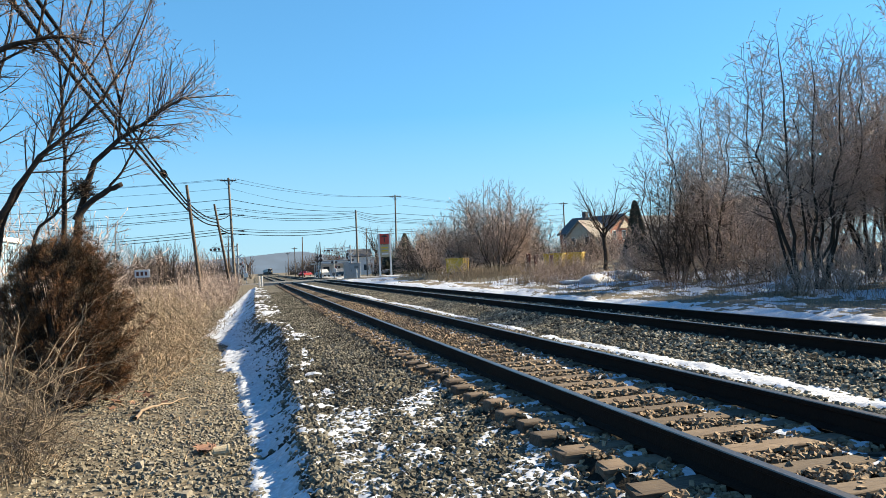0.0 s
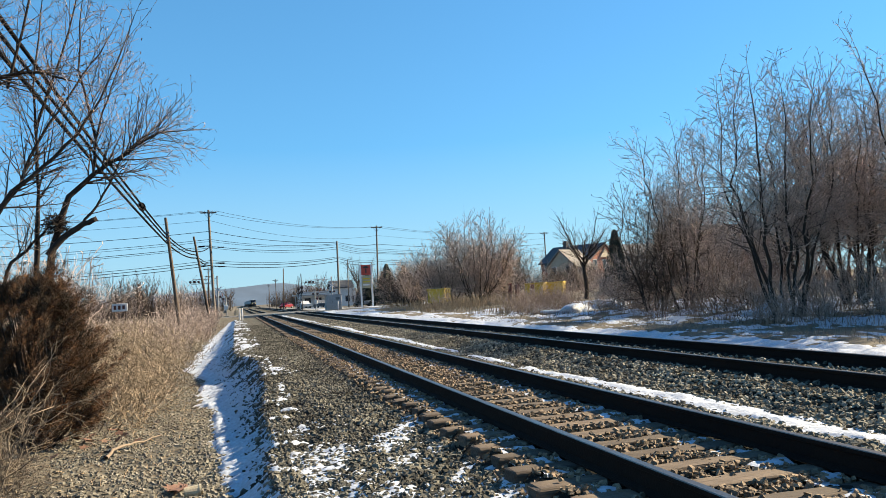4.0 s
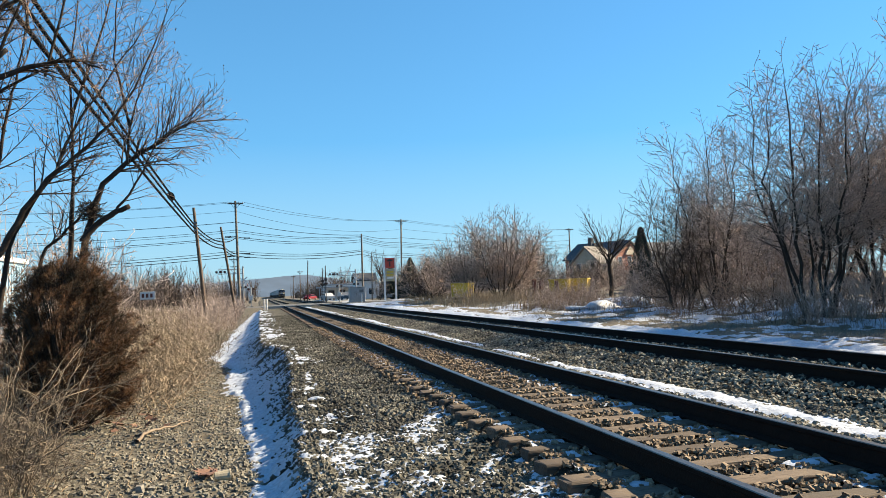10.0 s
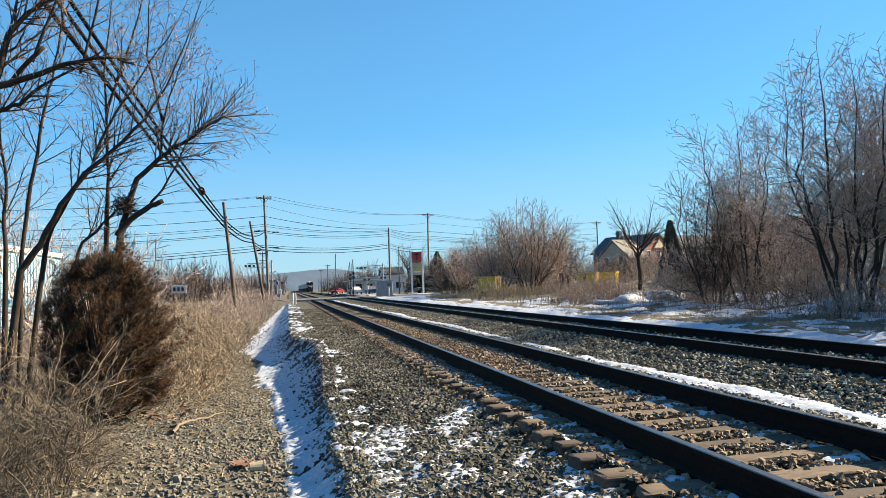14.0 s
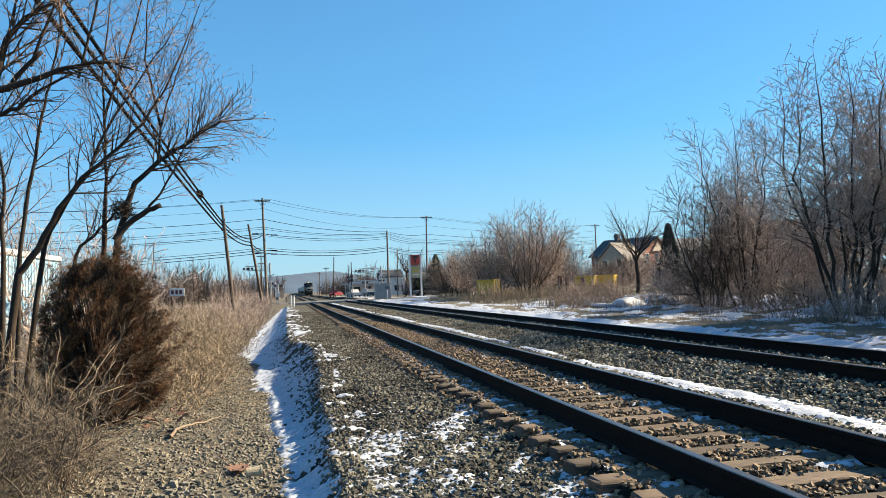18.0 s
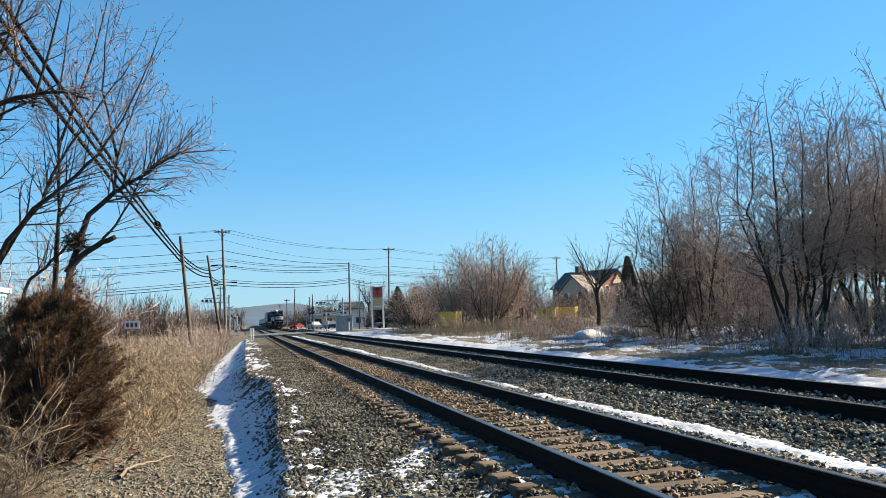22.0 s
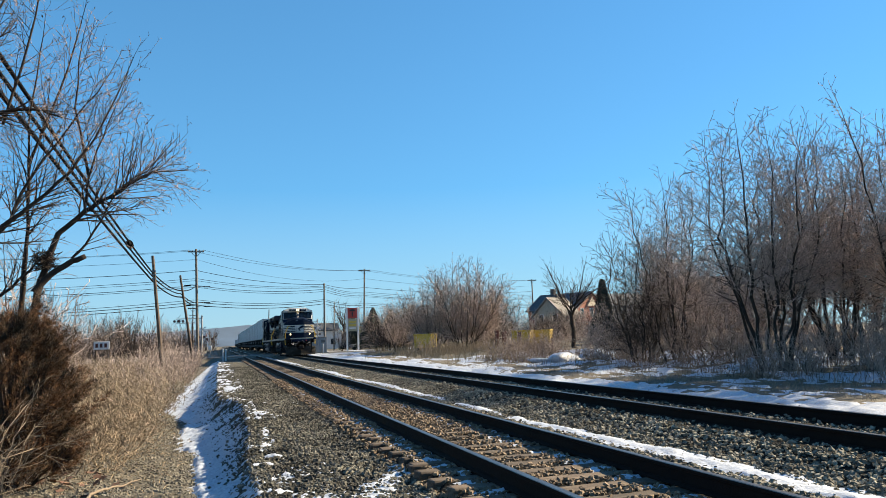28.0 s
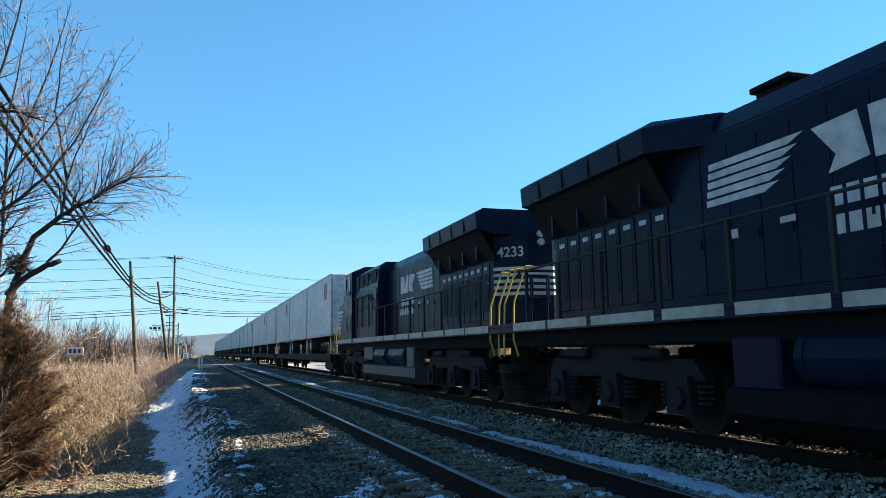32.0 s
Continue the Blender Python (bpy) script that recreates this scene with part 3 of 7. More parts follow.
# ---- plants ----
class Wood:
    """Collects tapered limbs and turns them into tubes."""

    def __init__(self, seed):
        self.rng = random.Random(seed)
        self.stems, self.thin, self.tips = [], [], []

    def seg(self, a, b, r0, r1, tip=False):
        (self.tips if tip else self.thin).append((*a, *b, r0, r1))

    def limb(self, path, r0, r1, kids=(), jitter=0.05, split=4, bend=0.0):
        """A limb along a few way points, with side branches."""
        rng, pts = self.rng, []
        for a, b in zip(path[:-1], path[1:]):
            a, b = Vector(a), Vector(b)
            for k in range(split):
                pts.append(a.lerp(b, k / split) + Vector([rng.uniform(-jitter, jitter) for _ in range(3)]))
        pts.append(Vector(path[-1]))
        n = len(pts) - 1
        if r0 > self.stout:
            self.stems.append([(p, r0 + (r1 - r0) * k / n) for k, p in enumerate(pts)])
        for k in range(n if r0 <= self.stout else 0):
            self.seg(pts[k], pts[k + 1], r0 + (r1 - r0) * k / n, r0 + (r1 - r0) * (k + 1) / n)
        if kids:
            count, length, depth, start = kids
            for k in range(count):
                f = start + (1 - start) * (k + rng.random()) / count
                i = min(int(f * n), n - 1)
                p = pts[i].lerp(pts[i + 1], f * n - i)
                axis = (pts[i + 1] - pts[i]).normalized()
                self.grow(p, self.turned(axis, rng.uniform(*self.angles)), length * rng.uniform(0.55, 1.1) * (1.15 - 0.5 * f), (r0 + (r1 - r0) * f) * 0.45, depth)
            self.grow(pts[-1], (pts[-1] - pts[-2]).normalized(), length * (0.55 if self.gap else 0.8), r1, depth)

    def turned(self, d, degrees):
        rng = self.rng
        side = d.cross(Vector((rng.uniform(-1, 1), rng.uniform(-1, 1), rng.uniform(-1, 1))))
        if side.length < 1e-3:
            side = Vector((1, 0, 0))
        return (d * math.cos(radians(degrees)) + side.normalized() * math.sin(radians(degrees))).normalized()

    fine = 0.003
    stout = 0.025
    up = 0.10
    wobble = 0.16
    kids = 4
    angles = (25, 60)
    joints, tip_joints = 4, 2

    gap, bushy, side = 0.0, 0.8, 0.55

    def shoot(self, p, d, length, r, depth):
        """A straight shoot that tapers to a point and bears shorter side shoots along its length."""
        rng, w = self.rng, self.wobble
        n = max(2, round(length / self.gap))
        for k in range(n):
            f = k / n
            d = (d + Vector((rng.uniform(-w, w), rng.uniform(-w, w), rng.uniform(-w, w) + self.up))).normalized()
            q = p + d * (length / n)
            self.seg(p, q, max(r * (1 - 0.8 * f), self.fine), max(r * (1 - 0.8 * (k + 1) / n), self.fine * 0.7), k == n - 1)
            if depth > 0 and k and rng.random() < self.bushy:
                self.shoot(p.lerp(q, rng.random()), self.turned(d, rng.uniform(*self.angles)), length * (self.side - 0.55 * self.side * f) * rng.uniform(0.45, 1.15), r * (0.55 - 0.25 * f), depth - 1)
            p = q

    def grow(self, p, d, length, r, depth):
        rng = self.rng
        if self.gap:
            return self.shoot(p, d, length, r, depth)
        n = self.joints if depth > 0 else self.tip_joints
        stepl = length / n
        w, u = self.wobble, self.up
        for k in range(n):
            d = (d + Vector((rng.uniform(-w, w), rng.uniform(-w, w), rng.uniform(-w, w) + u))).normalized()
            q = p + d * stepl
            self.seg(p, q, max(r * (1 - 0.22 * k), self.fine), max(r * (1 - 0.22 * (k + 1)), self.fine * 0.75), depth == 0 and k == n - 1)
            if depth > 0:
                m = self.kids / n
                for _ in range(int(m) + (rng.random() < m - int(m))):
                    if k or rng.random() < 0.4:
                        self.grow(p.lerp(q, rng.random()), self.turned(d, rng.uniform(*self.angles)), length * rng.uniform(0.42, 0.68), r * 0.5, depth - 1)
            p = q

    def tube(self, name, chain, sides, mat):
        """One limb as a closed tube."""
        verts, faces = [], []
        for k, (p, r) in enumerate(chain):
            a, b = chain[max(k - 1, 0)][0], chain[min(k + 1, len(chain) - 1)][0]
            d = (b - a).normalized()
            u = d.cross(Vector((0, 1, 0)) if abs(d.y) < 0.9 else Vector((1, 0, 0))).normalized()
            v = d.cross(u)
            for j in range(sides):
                w = j * 2 * math.pi / sides
                verts.append(tuple(p + (u * math.cos(w) + v * math.sin(w)) * r))
        for k in range(len(chain) - 1):
            for j in range(sides):
                i = k * sides
                faces.append((i + j, i + (j + 1) % sides, i + sides + (j + 1) % sides, i + sides + j))
        faces.append(tuple(range(len(verts) - sides, len(verts))))
        return mesh_object(name, verts, faces, mat, smooth=True)

    def crown(self, name, mat):
        """Branches as three-sided tubes and twig ends as three-sided points, in one mesh."""
        s = np.array(self.thin, float).reshape(-1, 8)
        t = np.array(self.tips, float).reshape(-1, 8)
        both = np.concatenate([s, t])
        d = both[:, 3:6] - both[:, :3]
        d /= np.maximum(np.linalg.norm(d, axis=1, keepdims=True), 1e-6)
        ref = np.where(np.abs(d[:, 2:3]) > 0.9, [[1.0, 0, 0]], [[0, 0, 1.0]])
        u = np.cross(d, ref)
        u /= np.maximum(np.linalg.norm(u, axis=1, keepdims=True), 1e-6)
        v = np.cross(d, u)
        a = np.arange(3) * 2 * np.pi / 3
        ring = np.cos(a)[None, :, None] * u[:, None, :] + np.sin(a)[None, :, None] * v[:, None, :]
        lo = both[:, None, :3] + ring * both[:, 6, None, None]
        hi = s[:, None, 3:6] + ring[: len(s)] * s[:, 7, None, None]
        va = np.concatenate([lo[: len(s)], hi], 1).reshape(-1, 3)
        vb = np.concatenate([lo[len(s):], t[:, None, 3:6]], 1).reshape(-1, 3)
        f = np.array([(0, 1, 4, 3), (1, 2, 5, 4), (2, 0, 3, 5)])
        fa = (f[None] + 6 * np.arange(len(s))[:, None, None]).reshape(-1, 4)
        g = np.array([(0, 1, 3), (1, 2, 3), (2, 0, 3)])
        fb = (g[None] + 4 * np.arange(len(t))[:, None, None]).reshape(-1, 3) + len(va)
        return mesh_object(name, np.concatenate([va, vb]), fa.tolist() + fb.tolist(), mat, index=np.concatenate([np.repeat((s[:, 6] < self.fine * 1.5).astype(int), 3), np.ones(len(fb), int)]))

    def mesh(self, name, segs, sides, mat):
        s = np.array(segs, float).reshape(-1, 8)
        n = len(s)
        d = s[:, 3:6] - s[:, :3]
        d /= np.maximum(np.linalg.norm(d, axis=1, keepdims=True), 1e-6)
        ref = np.where(np.abs(d[:, 2:3]) > 0.9, [[1.0, 0, 0]], [[0, 0, 1.0]])
        u = np.cross(d, ref)
        u /= np.maximum(np.linalg.norm(u, axis=1, keepdims=True), 1e-6)
        v = np.cross(d, u)
        a = np.arange(sides) * 2 * np.pi / sides
        ring = np.cos(a)[None, :, None] * u[:, None, :] + np.sin(a)[None, :, None] * v[:, None, :]
        lo = s[:, None, :3] + ring * s[:, 6, None, None]
        hi = s[:, None, 3:6] + ring * s[:, 7, None, None]
        verts = np.concatenate([lo, hi], 1).reshape(-1, 3)
        k = np.arange(sides)
        f = np.stack([k, (k + 1) % sides, (k + 1) % sides + sides, k + sides], -1)
        faces = (f[None] + (2 * sides) * np.arange(n)[:, None, None]).reshape(-1, 4)
        return mesh_object(name, verts, faces, mat, smooth=sides > 4)

    def tree(self, name, label, category, at=(0, 0, 0), group="", bark=None, twig=None, kind="", branch=None):
        e = tagged(new(name), label, category, group, kind)
        e.location = at
        for k, stem in enumerate(self.stems):
            under(self.tube("trunk" if k == 0 else "limb", stem, 6, bark or BARK), e)
        if self.thin or self.tips:
            under(self.crown("crown", [branch or twig or TWIG, twig or TWIG]), e)
        return e


def blades(name, count, place, height, lean, width, mat, seed, label, category, bends=2):
    """Thin stalks (three-sided, curving) in one mesh of kind stuff."""
    rng = np.random.default_rng(seed)
    x, y, z = place(rng, count)
    n = len(x)
    h = height * (0.45 + 0.75 * rng.random(n))
    az = rng.random(n) * 6.283
    dx, dy = np.cos(az) * lean * rng.random(n), np.sin(az) * lean * rng.random(n)
    pts = []
    for k in range(bends + 1):
        f = k / bends
        pts.append(np.stack([x + dx * h * f**1.6 + (rng.random(n) - 0.5) * 0.06 * h * f, y + dy * h * f**1.6 + (rng.random(n) - 0.5) * 0.06 * h * f, z + h * f * (1 - 0.25 * f * np.hypot(dx, dy))], 1))
    w = Wood(seed)
    segs = []
    for k in range(bends):
        r0, r1 = width * (1 - k / bends * 0.7), width * (1 - (k + 1) / bends * 0.7)
        segs.append(np.concatenate([pts[k], pts[k + 1], np.full((n, 1), r0), np.full((n, 1), r1)], 1))
    ob = w.mesh(name, np.concatenate(segs), 3, mat)
    return tagged(ob, label, category, kind="stuff")


DARK_LIMB = material("dark_bare_branches", (0.065, 0.050, 0.043), (0.18, 0.14, 0.118), 1.5, 0.9, bump=0, per_island=0.5, spec=0.1)
GREY_LIMB = material("grey_brown_branches", (0.055, 0.042, 0.034), (0.145, 0.11, 0.088), 1.5, 0.9, bump=0, per_island=0.5, spec=0.15)
RED_TWIG = material("reddish_twigs", (0.16, 0.11, 0.085), (0.42, 0.295, 0.225), 0.8, 0.9, bump=0, per_island=0.55)
TAN_STALK = material("dry_tan_stalks", (0.50, 0.37, 0.225), (0.34, 0.25, 0.15), 0.6, 0.9, bump=0, per_island=0.35)
BRUSH_STALK = material("brown_brush_stalks", (0.20, 0.152, 0.10), (0.40, 0.315, 0.215), 0.5, 0.9, bump=0, per_island=0.6)
DEAD_STALK = material("grey_brown_dead_stems", (0.095, 0.076, 0.054), (0.20, 0.158, 0.112), 0.7, 0.9, bump=0, per_island=0.6)
DEAD_BRANCH = material("bleached_dead_branch", (0.27, 0.205, 0.145), (0.19, 0.145, 0.10), 5, 0.85, bump=0.3)
RUST_NEEDLE = material("rust_brown_juniper_sprays", (0.020, 0.018, 0.009), (0.155, 0.072, 0.027), 3.4, 0.9, bump=0, per_island=0.65, spread=0.3)
PALE_TWIG = material("pale_grey_brown_twigs", (0.27, 0.208, 0.176), (0.60, 0.475, 0.40), 0.9, 0.9, bump=0, per_island=0.5)
LEAF = material("dry_brown_leaves", (0.24, 0.12, 0.055), (0.34, 0.19, 0.095), 3, 0.8, bump=0, per_island=0.4)

# the tree beside the cable line
w = Wood(11)
w.gap, w.bushy, w.up, w.wobble, w.fine, w.angles = 0.142, 0.95, 0.02, 0.075, 0.0044, (24, 58)
w.limb([(-3.2, 14.9, -0.7), (-3.16, 14.9, 2.16), (-3.02, 14.9, 2.8), (-2.81, 14.9, 3.45), (-2.39, 14.9, 3.88), (-1.98, 14.9, 4.15), (-1.39, 14.9, 4.59), (-1.1, 14.9, 4.68)], 0.075, 0.018, (32, 1.62, 2, 0.5), jitter=0.018, split=3)
w.limb([(-2.41, 15.0, 3.9), (-2.34, 15.0, 4.56), (-2.12, 15.0, 5.34), (-1.84, 15.0, 6.1)], 0.026, 0.008, (22, 1.43, 2, 0.12), jitter=0.018, split=3)
w.limb([(-1.99, 15.0, 4.17), (-1.38, 15.0, 4.70)], 0.025, 0.014, (19, 1.49, 2, 0.1), jitter=0.018, split=3)
w.limb([(-3.16, 14.8, 2.37), (-2.91, 14.8, 2.68), (-2.55, 14.8, 2.94), (-2.33, 14.8, 3.03)], 0.062, 0.045, jitter=0.018, split=3)
w.limb([(-2.62, 14.9, 2.9), (-2.36, 14.9, 3.28), (-1.98, 14.9, 3.93), (-1.76, 14.9, 4.43)], 0.028, 0.009, (13, 1.17, 2, 0.2), jitter=0.018, split=3)
w.limb([(-3.45, 15.1, -0.7), (-3.42, 15.1, 1.86), (-3.39, 15.1, 2.83), (-3.35, 15.1, 3.59), (-3.38, 15.1, 4.79), (-3.4, 15.1, 5.56), (-3.24, 15.1, 7.01)], 0.048, 0.012, (22, 1.62, 2, 0.42), jitter=0.018, split=3)
w.limb([(-3.6, 15.3, -0.7), (-3.5, 15.3, 1.9), (-3.42, 15.2, 3.4), (-3.25, 15.2, 4.3)], 0.032, 0.010, (10, 1.3, 2, 0.4), jitter=0.018, split=3)
w.limb([(-5.0, 14.5, -0.7), (-4.72, 14.5, 1.78), (-4.39, 14.5, 2.23), (-4.05, 14.5, 2.94), (-3.66, 14.5, 3.5), (-3.17, 14.5, 3.92), (-2.56, 14.5, 4.55), (-2.15, 14.5, 5.2), (-1.66, 14.5, 6.4)], 0.075, 0.010, (35, 1.56, 2, 0.42), jitter=0.018, split=3)
w.limb([(-4.75, 14.7, -0.7), (-4.35, 14.7, 2.29), (-4.0, 14.7, 3.06), (-3.56, 14.7, 3.64), (-3.4, 14.7, 4.17), (-3.05, 14.7, 4.81), (-2.48, 14.7, 5.68), (-2.05, 14.7, 6.35)], 0.051, 0.010, (29, 1.49, 2, 0.42), jitter=0.018, split=3)
w.limb([(-5.1, 15.5, -0.7), (-5.04, 15.5, 1.82), (-4.87, 15.5, 3.45), (-4.71, 15.5, 4.11), (-4.6, 15.5, 4.88), (-4.44, 15.5, 5.55), (-4.27, 15.5, 6.45), (-4.21, 15.5, 7.36)], 0.048, 0.012, (26, 1.62, 2, 0.35), jitter=0.018, split=3)
w.limb([(-6.6, 14.4, -0.7), (-6.5, 14.4, 2.4), (-6.1, 14.3, 4.3), (-5.48, 14.2, 4.91), (-4.94, 14.2, 5.02), (-4.39, 14.2, 5.23), (-3.93, 14.2, 5.42), (-3.55, 14.2, 5.53), (-3.02, 14.2, 5.59), (-2.69, 14.2, 5.47)], 0.110, 0.014, (20, 1.3, 2, 0.62), jitter=0.018, split=3)
w.limb([(-6.4, 14.4, 3.2), (-5.56, 14.4, 4.5), (-5.02, 14.4, 4.65), (-4.65, 14.4, 4.77), (-4.32, 14.4, 5.08), (-3.79, 14.4, 5.4)], 0.066, 0.020, (17, 1.23, 2, 0.4), jitter=0.018, split=3)
w.limb([(-6.2, 14.4, 3.8), (-5.39, 14.4, 4.4), (-5.01, 14.4, 5.33), (-4.82, 14.4, 6.05), (-4.53, 14.4, 6.43), (-4.15, 14.4, 6.68)], 0.097, 0.030, (20, 1.56, 2, 0.4), jitter=0.018, split=3)
w.limb([(-4.85, 14.4, 5.1), (-4.55, 14.3, 5.45), (-4.2, 14.2, 5.75)], 0.048, 0.040, jitter=0.018, split=3)
w.limb([(-5.4, 15.6, -0.7), (-5.32, 15.6, 1.83), (-5.36, 15.6, 2.7), (-5.3, 15.6, 3.47), (-5.39, 15.6, 4.35), (-5.42, 15.6, 5.45)], 0.055, 0.015, (23, 1.69, 2, 0.35), jitter=0.018, split=3)
w.limb([(-4.2, 15.0, -0.7), (-4.01, 15.0, 1.77), (-3.8, 15.0, 2.29), (-3.45, 15.0, 2.61), (-3.19, 15.0, 2.92)], 0.040, 0.020, (12, 1.17, 2, 0.5), jitter=0.018, split=3)
w.limb([(-6.2, 15.4, -0.7), (-6.0, 15.3, 2.4), (-5.6, 15.2, 4.2), (-4.9, 15.1, 5.4)], 0.044, 0.012, (22, 1.56, 2, 0.35), jitter=0.018, split=3)
w.limb([(-4.5, 14.6, 5.6), (-4.0, 14.6, 7.0), (-3.5, 14.6, 8.4)], 0.032, 0.010, (16, 1.5, 2, 0.1), jitter=0.02, split=3)
w.limb([(-3.38, 15.1, 4.8), (-2.9, 15.1, 6.2), (-2.55, 15.1, 7.6)], 0.030, 0.010, (16, 1.4, 2, 0.1), jitter=0.02, split=3)
w.limb([(-3.7, 14.6, 5.4), (-3.3, 14.5, 7.0), (-3.05, 14.5, 8.3)], 0.028, 0.010, (14, 1.4, 2, 0.1), jitter=0.02, split=3)
w.limb([(-2.34, 15.0, 4.56), (-2.6, 15.0, 5.9), (-2.5, 15.0, 7.2)], 0.026, 0.009, (13, 1.3, 2, 0.1), jitter=0.02, split=3)
w.limb([(-4.2, 15.4, 6.5), (-4.3, 15.4, 7.8), (-4.1, 15.4, 9.2)], 0.028, 0.010, (14, 1.5, 2, 0.1), jitter=0.02, split=3)
left_tree = w.tree("bare_tree", "bare multi-stemmed tree with fine reddish twigs and a few dead leaves", "tree", bark=BARK, twig=RED_TWIG, branch=GREY_LIMB)
rng = random.Random(4)
tips = [s for s in w.tips if s[5] > 3.4]
verts, faces = [], []
for s in rng.sample(tips, min(900, len(tips))):
    p = Vector(s[3:6])
    a, b = Vector((rng.uniform(-1, 1), rng.uniform(-1, 1), -1.2)).normalized(), Vector((rng.uniform(-1, 1), rng.uniform(-1, 1), rng.uniform(-0.4, 0.4))).normalized()
    h, wd = rng.uniform(0.03, 0.07), rng.uniform(0.008, 0.02)
    i = len(verts)
    verts += [tuple(p), tuple(p + a * h * 0.5 + b * wd), tuple(p + a * h), tuple(p + a * h * 0.5 - b * wd)]
    faces.append((i, i + 1, i + 2, i + 3))
leaf_ob = under(mesh_object("dead_leaves", verts, faces, LEAF), left_tree)
leaf_ob["label"] = "withered brown seed clusters"
# squirrel nest of dry leaves and twigs in the fork
w = Wood(77)
for k in range(260):
    a, b = w.rng.uniform(0, 6.28), w.rng.uniform(-1, 1)
    p = Vector((-3.0 + 0.20 * math.cos(a) * w.rng.random(), 14.85 + 0.17 * math.sin(a), 2.95 + 0.15 * b))
    q = p + Vector((w.rng.uniform(-0.15, 0.15), w.rng.uniform(-0.15, 0.15), w.rng.uniform(-0.08, 0.12)))
    w.seg(p, q, 0.009, 0.005)
w.tree("leaf_nest", "dark tangled nest of twigs in a tree fork", "nest", twig=BARK)

# juniper, browned: plumes of short sprays on rising branches
rng = np.random.default_rng(21)
w = Wood(5)
plumes = []
for k in range(430):
    a, f = rng.random() * 6.2832, (k + rng.random()) / 430
    prof = float(np.interp(f, [0, 0.1, 0.35, 0.6, 0.82, 1.0], [0.80, 0.98, 1.05, 0.94, 0.68, 0.25]))
    r = prof * (0.45 + 0.75 * rng.random() ** 0.7) * (0.80 + 0.45 * vnoise(a % 6.2832 * 1.3, f * 4, 3.0))
    tip = Vector((-2.86 - 0.22 * f + 0.70 * r * math.cos(a), 12.9 + 0.70 * r * math.sin(a), -0.66 + 2.25 * f + 0.2 * rng.random()))
    d = Vector((math.cos(a) * 0.6 + 0.22, math.sin(a) * 0.6, -0.15 + 0.9 * f + 0.8 * rng.random())).normalized()
    plumes.append((tip, d, 0.13 + 0.42 * rng.random() ** 2.5))
    if k % 2 == 0:
        w.limb([(-2.92 + 0.1 * math.cos(a), 12.9 + 0.1 * math.sin(a), -0.85), (-2.94 + 0.4 * r * math.cos(a), 12.9 + 0.4 * r * math.sin(a), -0.62 + 0.9 * f), tip, tip + d * 0.3], 0.016, 0.004, jitter=0.02, split=2)
m = 96
tip = np.repeat(np.array([p[0] for p in plumes]), m, 0)
ax = np.repeat(np.array([p[1] for p in plumes]), m, 0)
pl = np.repeat(np.array([p[2] for p in plumes]), m)
n = len(tip)
t = rng.random(n)
az = rng.random(n) * 6.2832
u = np.cross(ax, [0.3, 0.9, 0.1])
u /= np.linalg.norm(u, axis=1, keepdims=True)
v2 = np.cross(ax, u)
rad = (u * np.cos(az)[:, None] + v2 * np.sin(az)[:, None])
wide = 0.095 * np.sqrt(np.maximum(1 - t, 0.02)) * rng.random(n)
bend = np.stack([0.10 * t**2, np.zeros(n), 0.12 * t**2], 1)
c = tip + ax * (pl * t)[:, None] + rad * wide[:, None] + bend
out = ax * 0.9 + rad * 0.9 + np.array([0.12, 0, 0.2]) + (rng.random((n, 3)) - 0.5) * 1.3
out /= np.linalg.norm(out, axis=1, keepdims=True)
side = np.cross(out, rng.random((n, 3)) - 0.5)
side /= np.linalg.norm(side, axis=1, keepdims=True)
ln, wd = (0.05 + 0.09 * rng.random(n) ** 1.5)[:, None], (0.0024 + 0.0034 * rng.random(n))[:, None]
up2 = np.cross(side, out)
v = np.stack([c - side * wd, c + side * wd, c + up2 * wd * 1.3, c + out * ln, c + out * ln * 0.45 + side * ln * 0.22, c + out * ln * 0.85 + side * ln * 0.30, c + out * ln * 0.35 - side * ln * 0.2, c + out * ln * 0.75 - side * ln * 0.3], 1).reshape(-1, 3)
f = np.array([(0, 1, 3), (1, 2, 3), (2, 0, 3), (1, 4, 5), (0, 7, 6)])
f = (f[None] + 8 * np.arange(n)[:, None, None]).reshape(-1, 3)
juniper = thing("juniper", "rust-brown juniper bush with dense upright sprays beside the path", "bush", (0, 0, 0))
under(mesh_object("crown", v, f, RUST_NEEDLE), juniper)
under(w.crown("trunk", [BARK, BARK]), juniper)


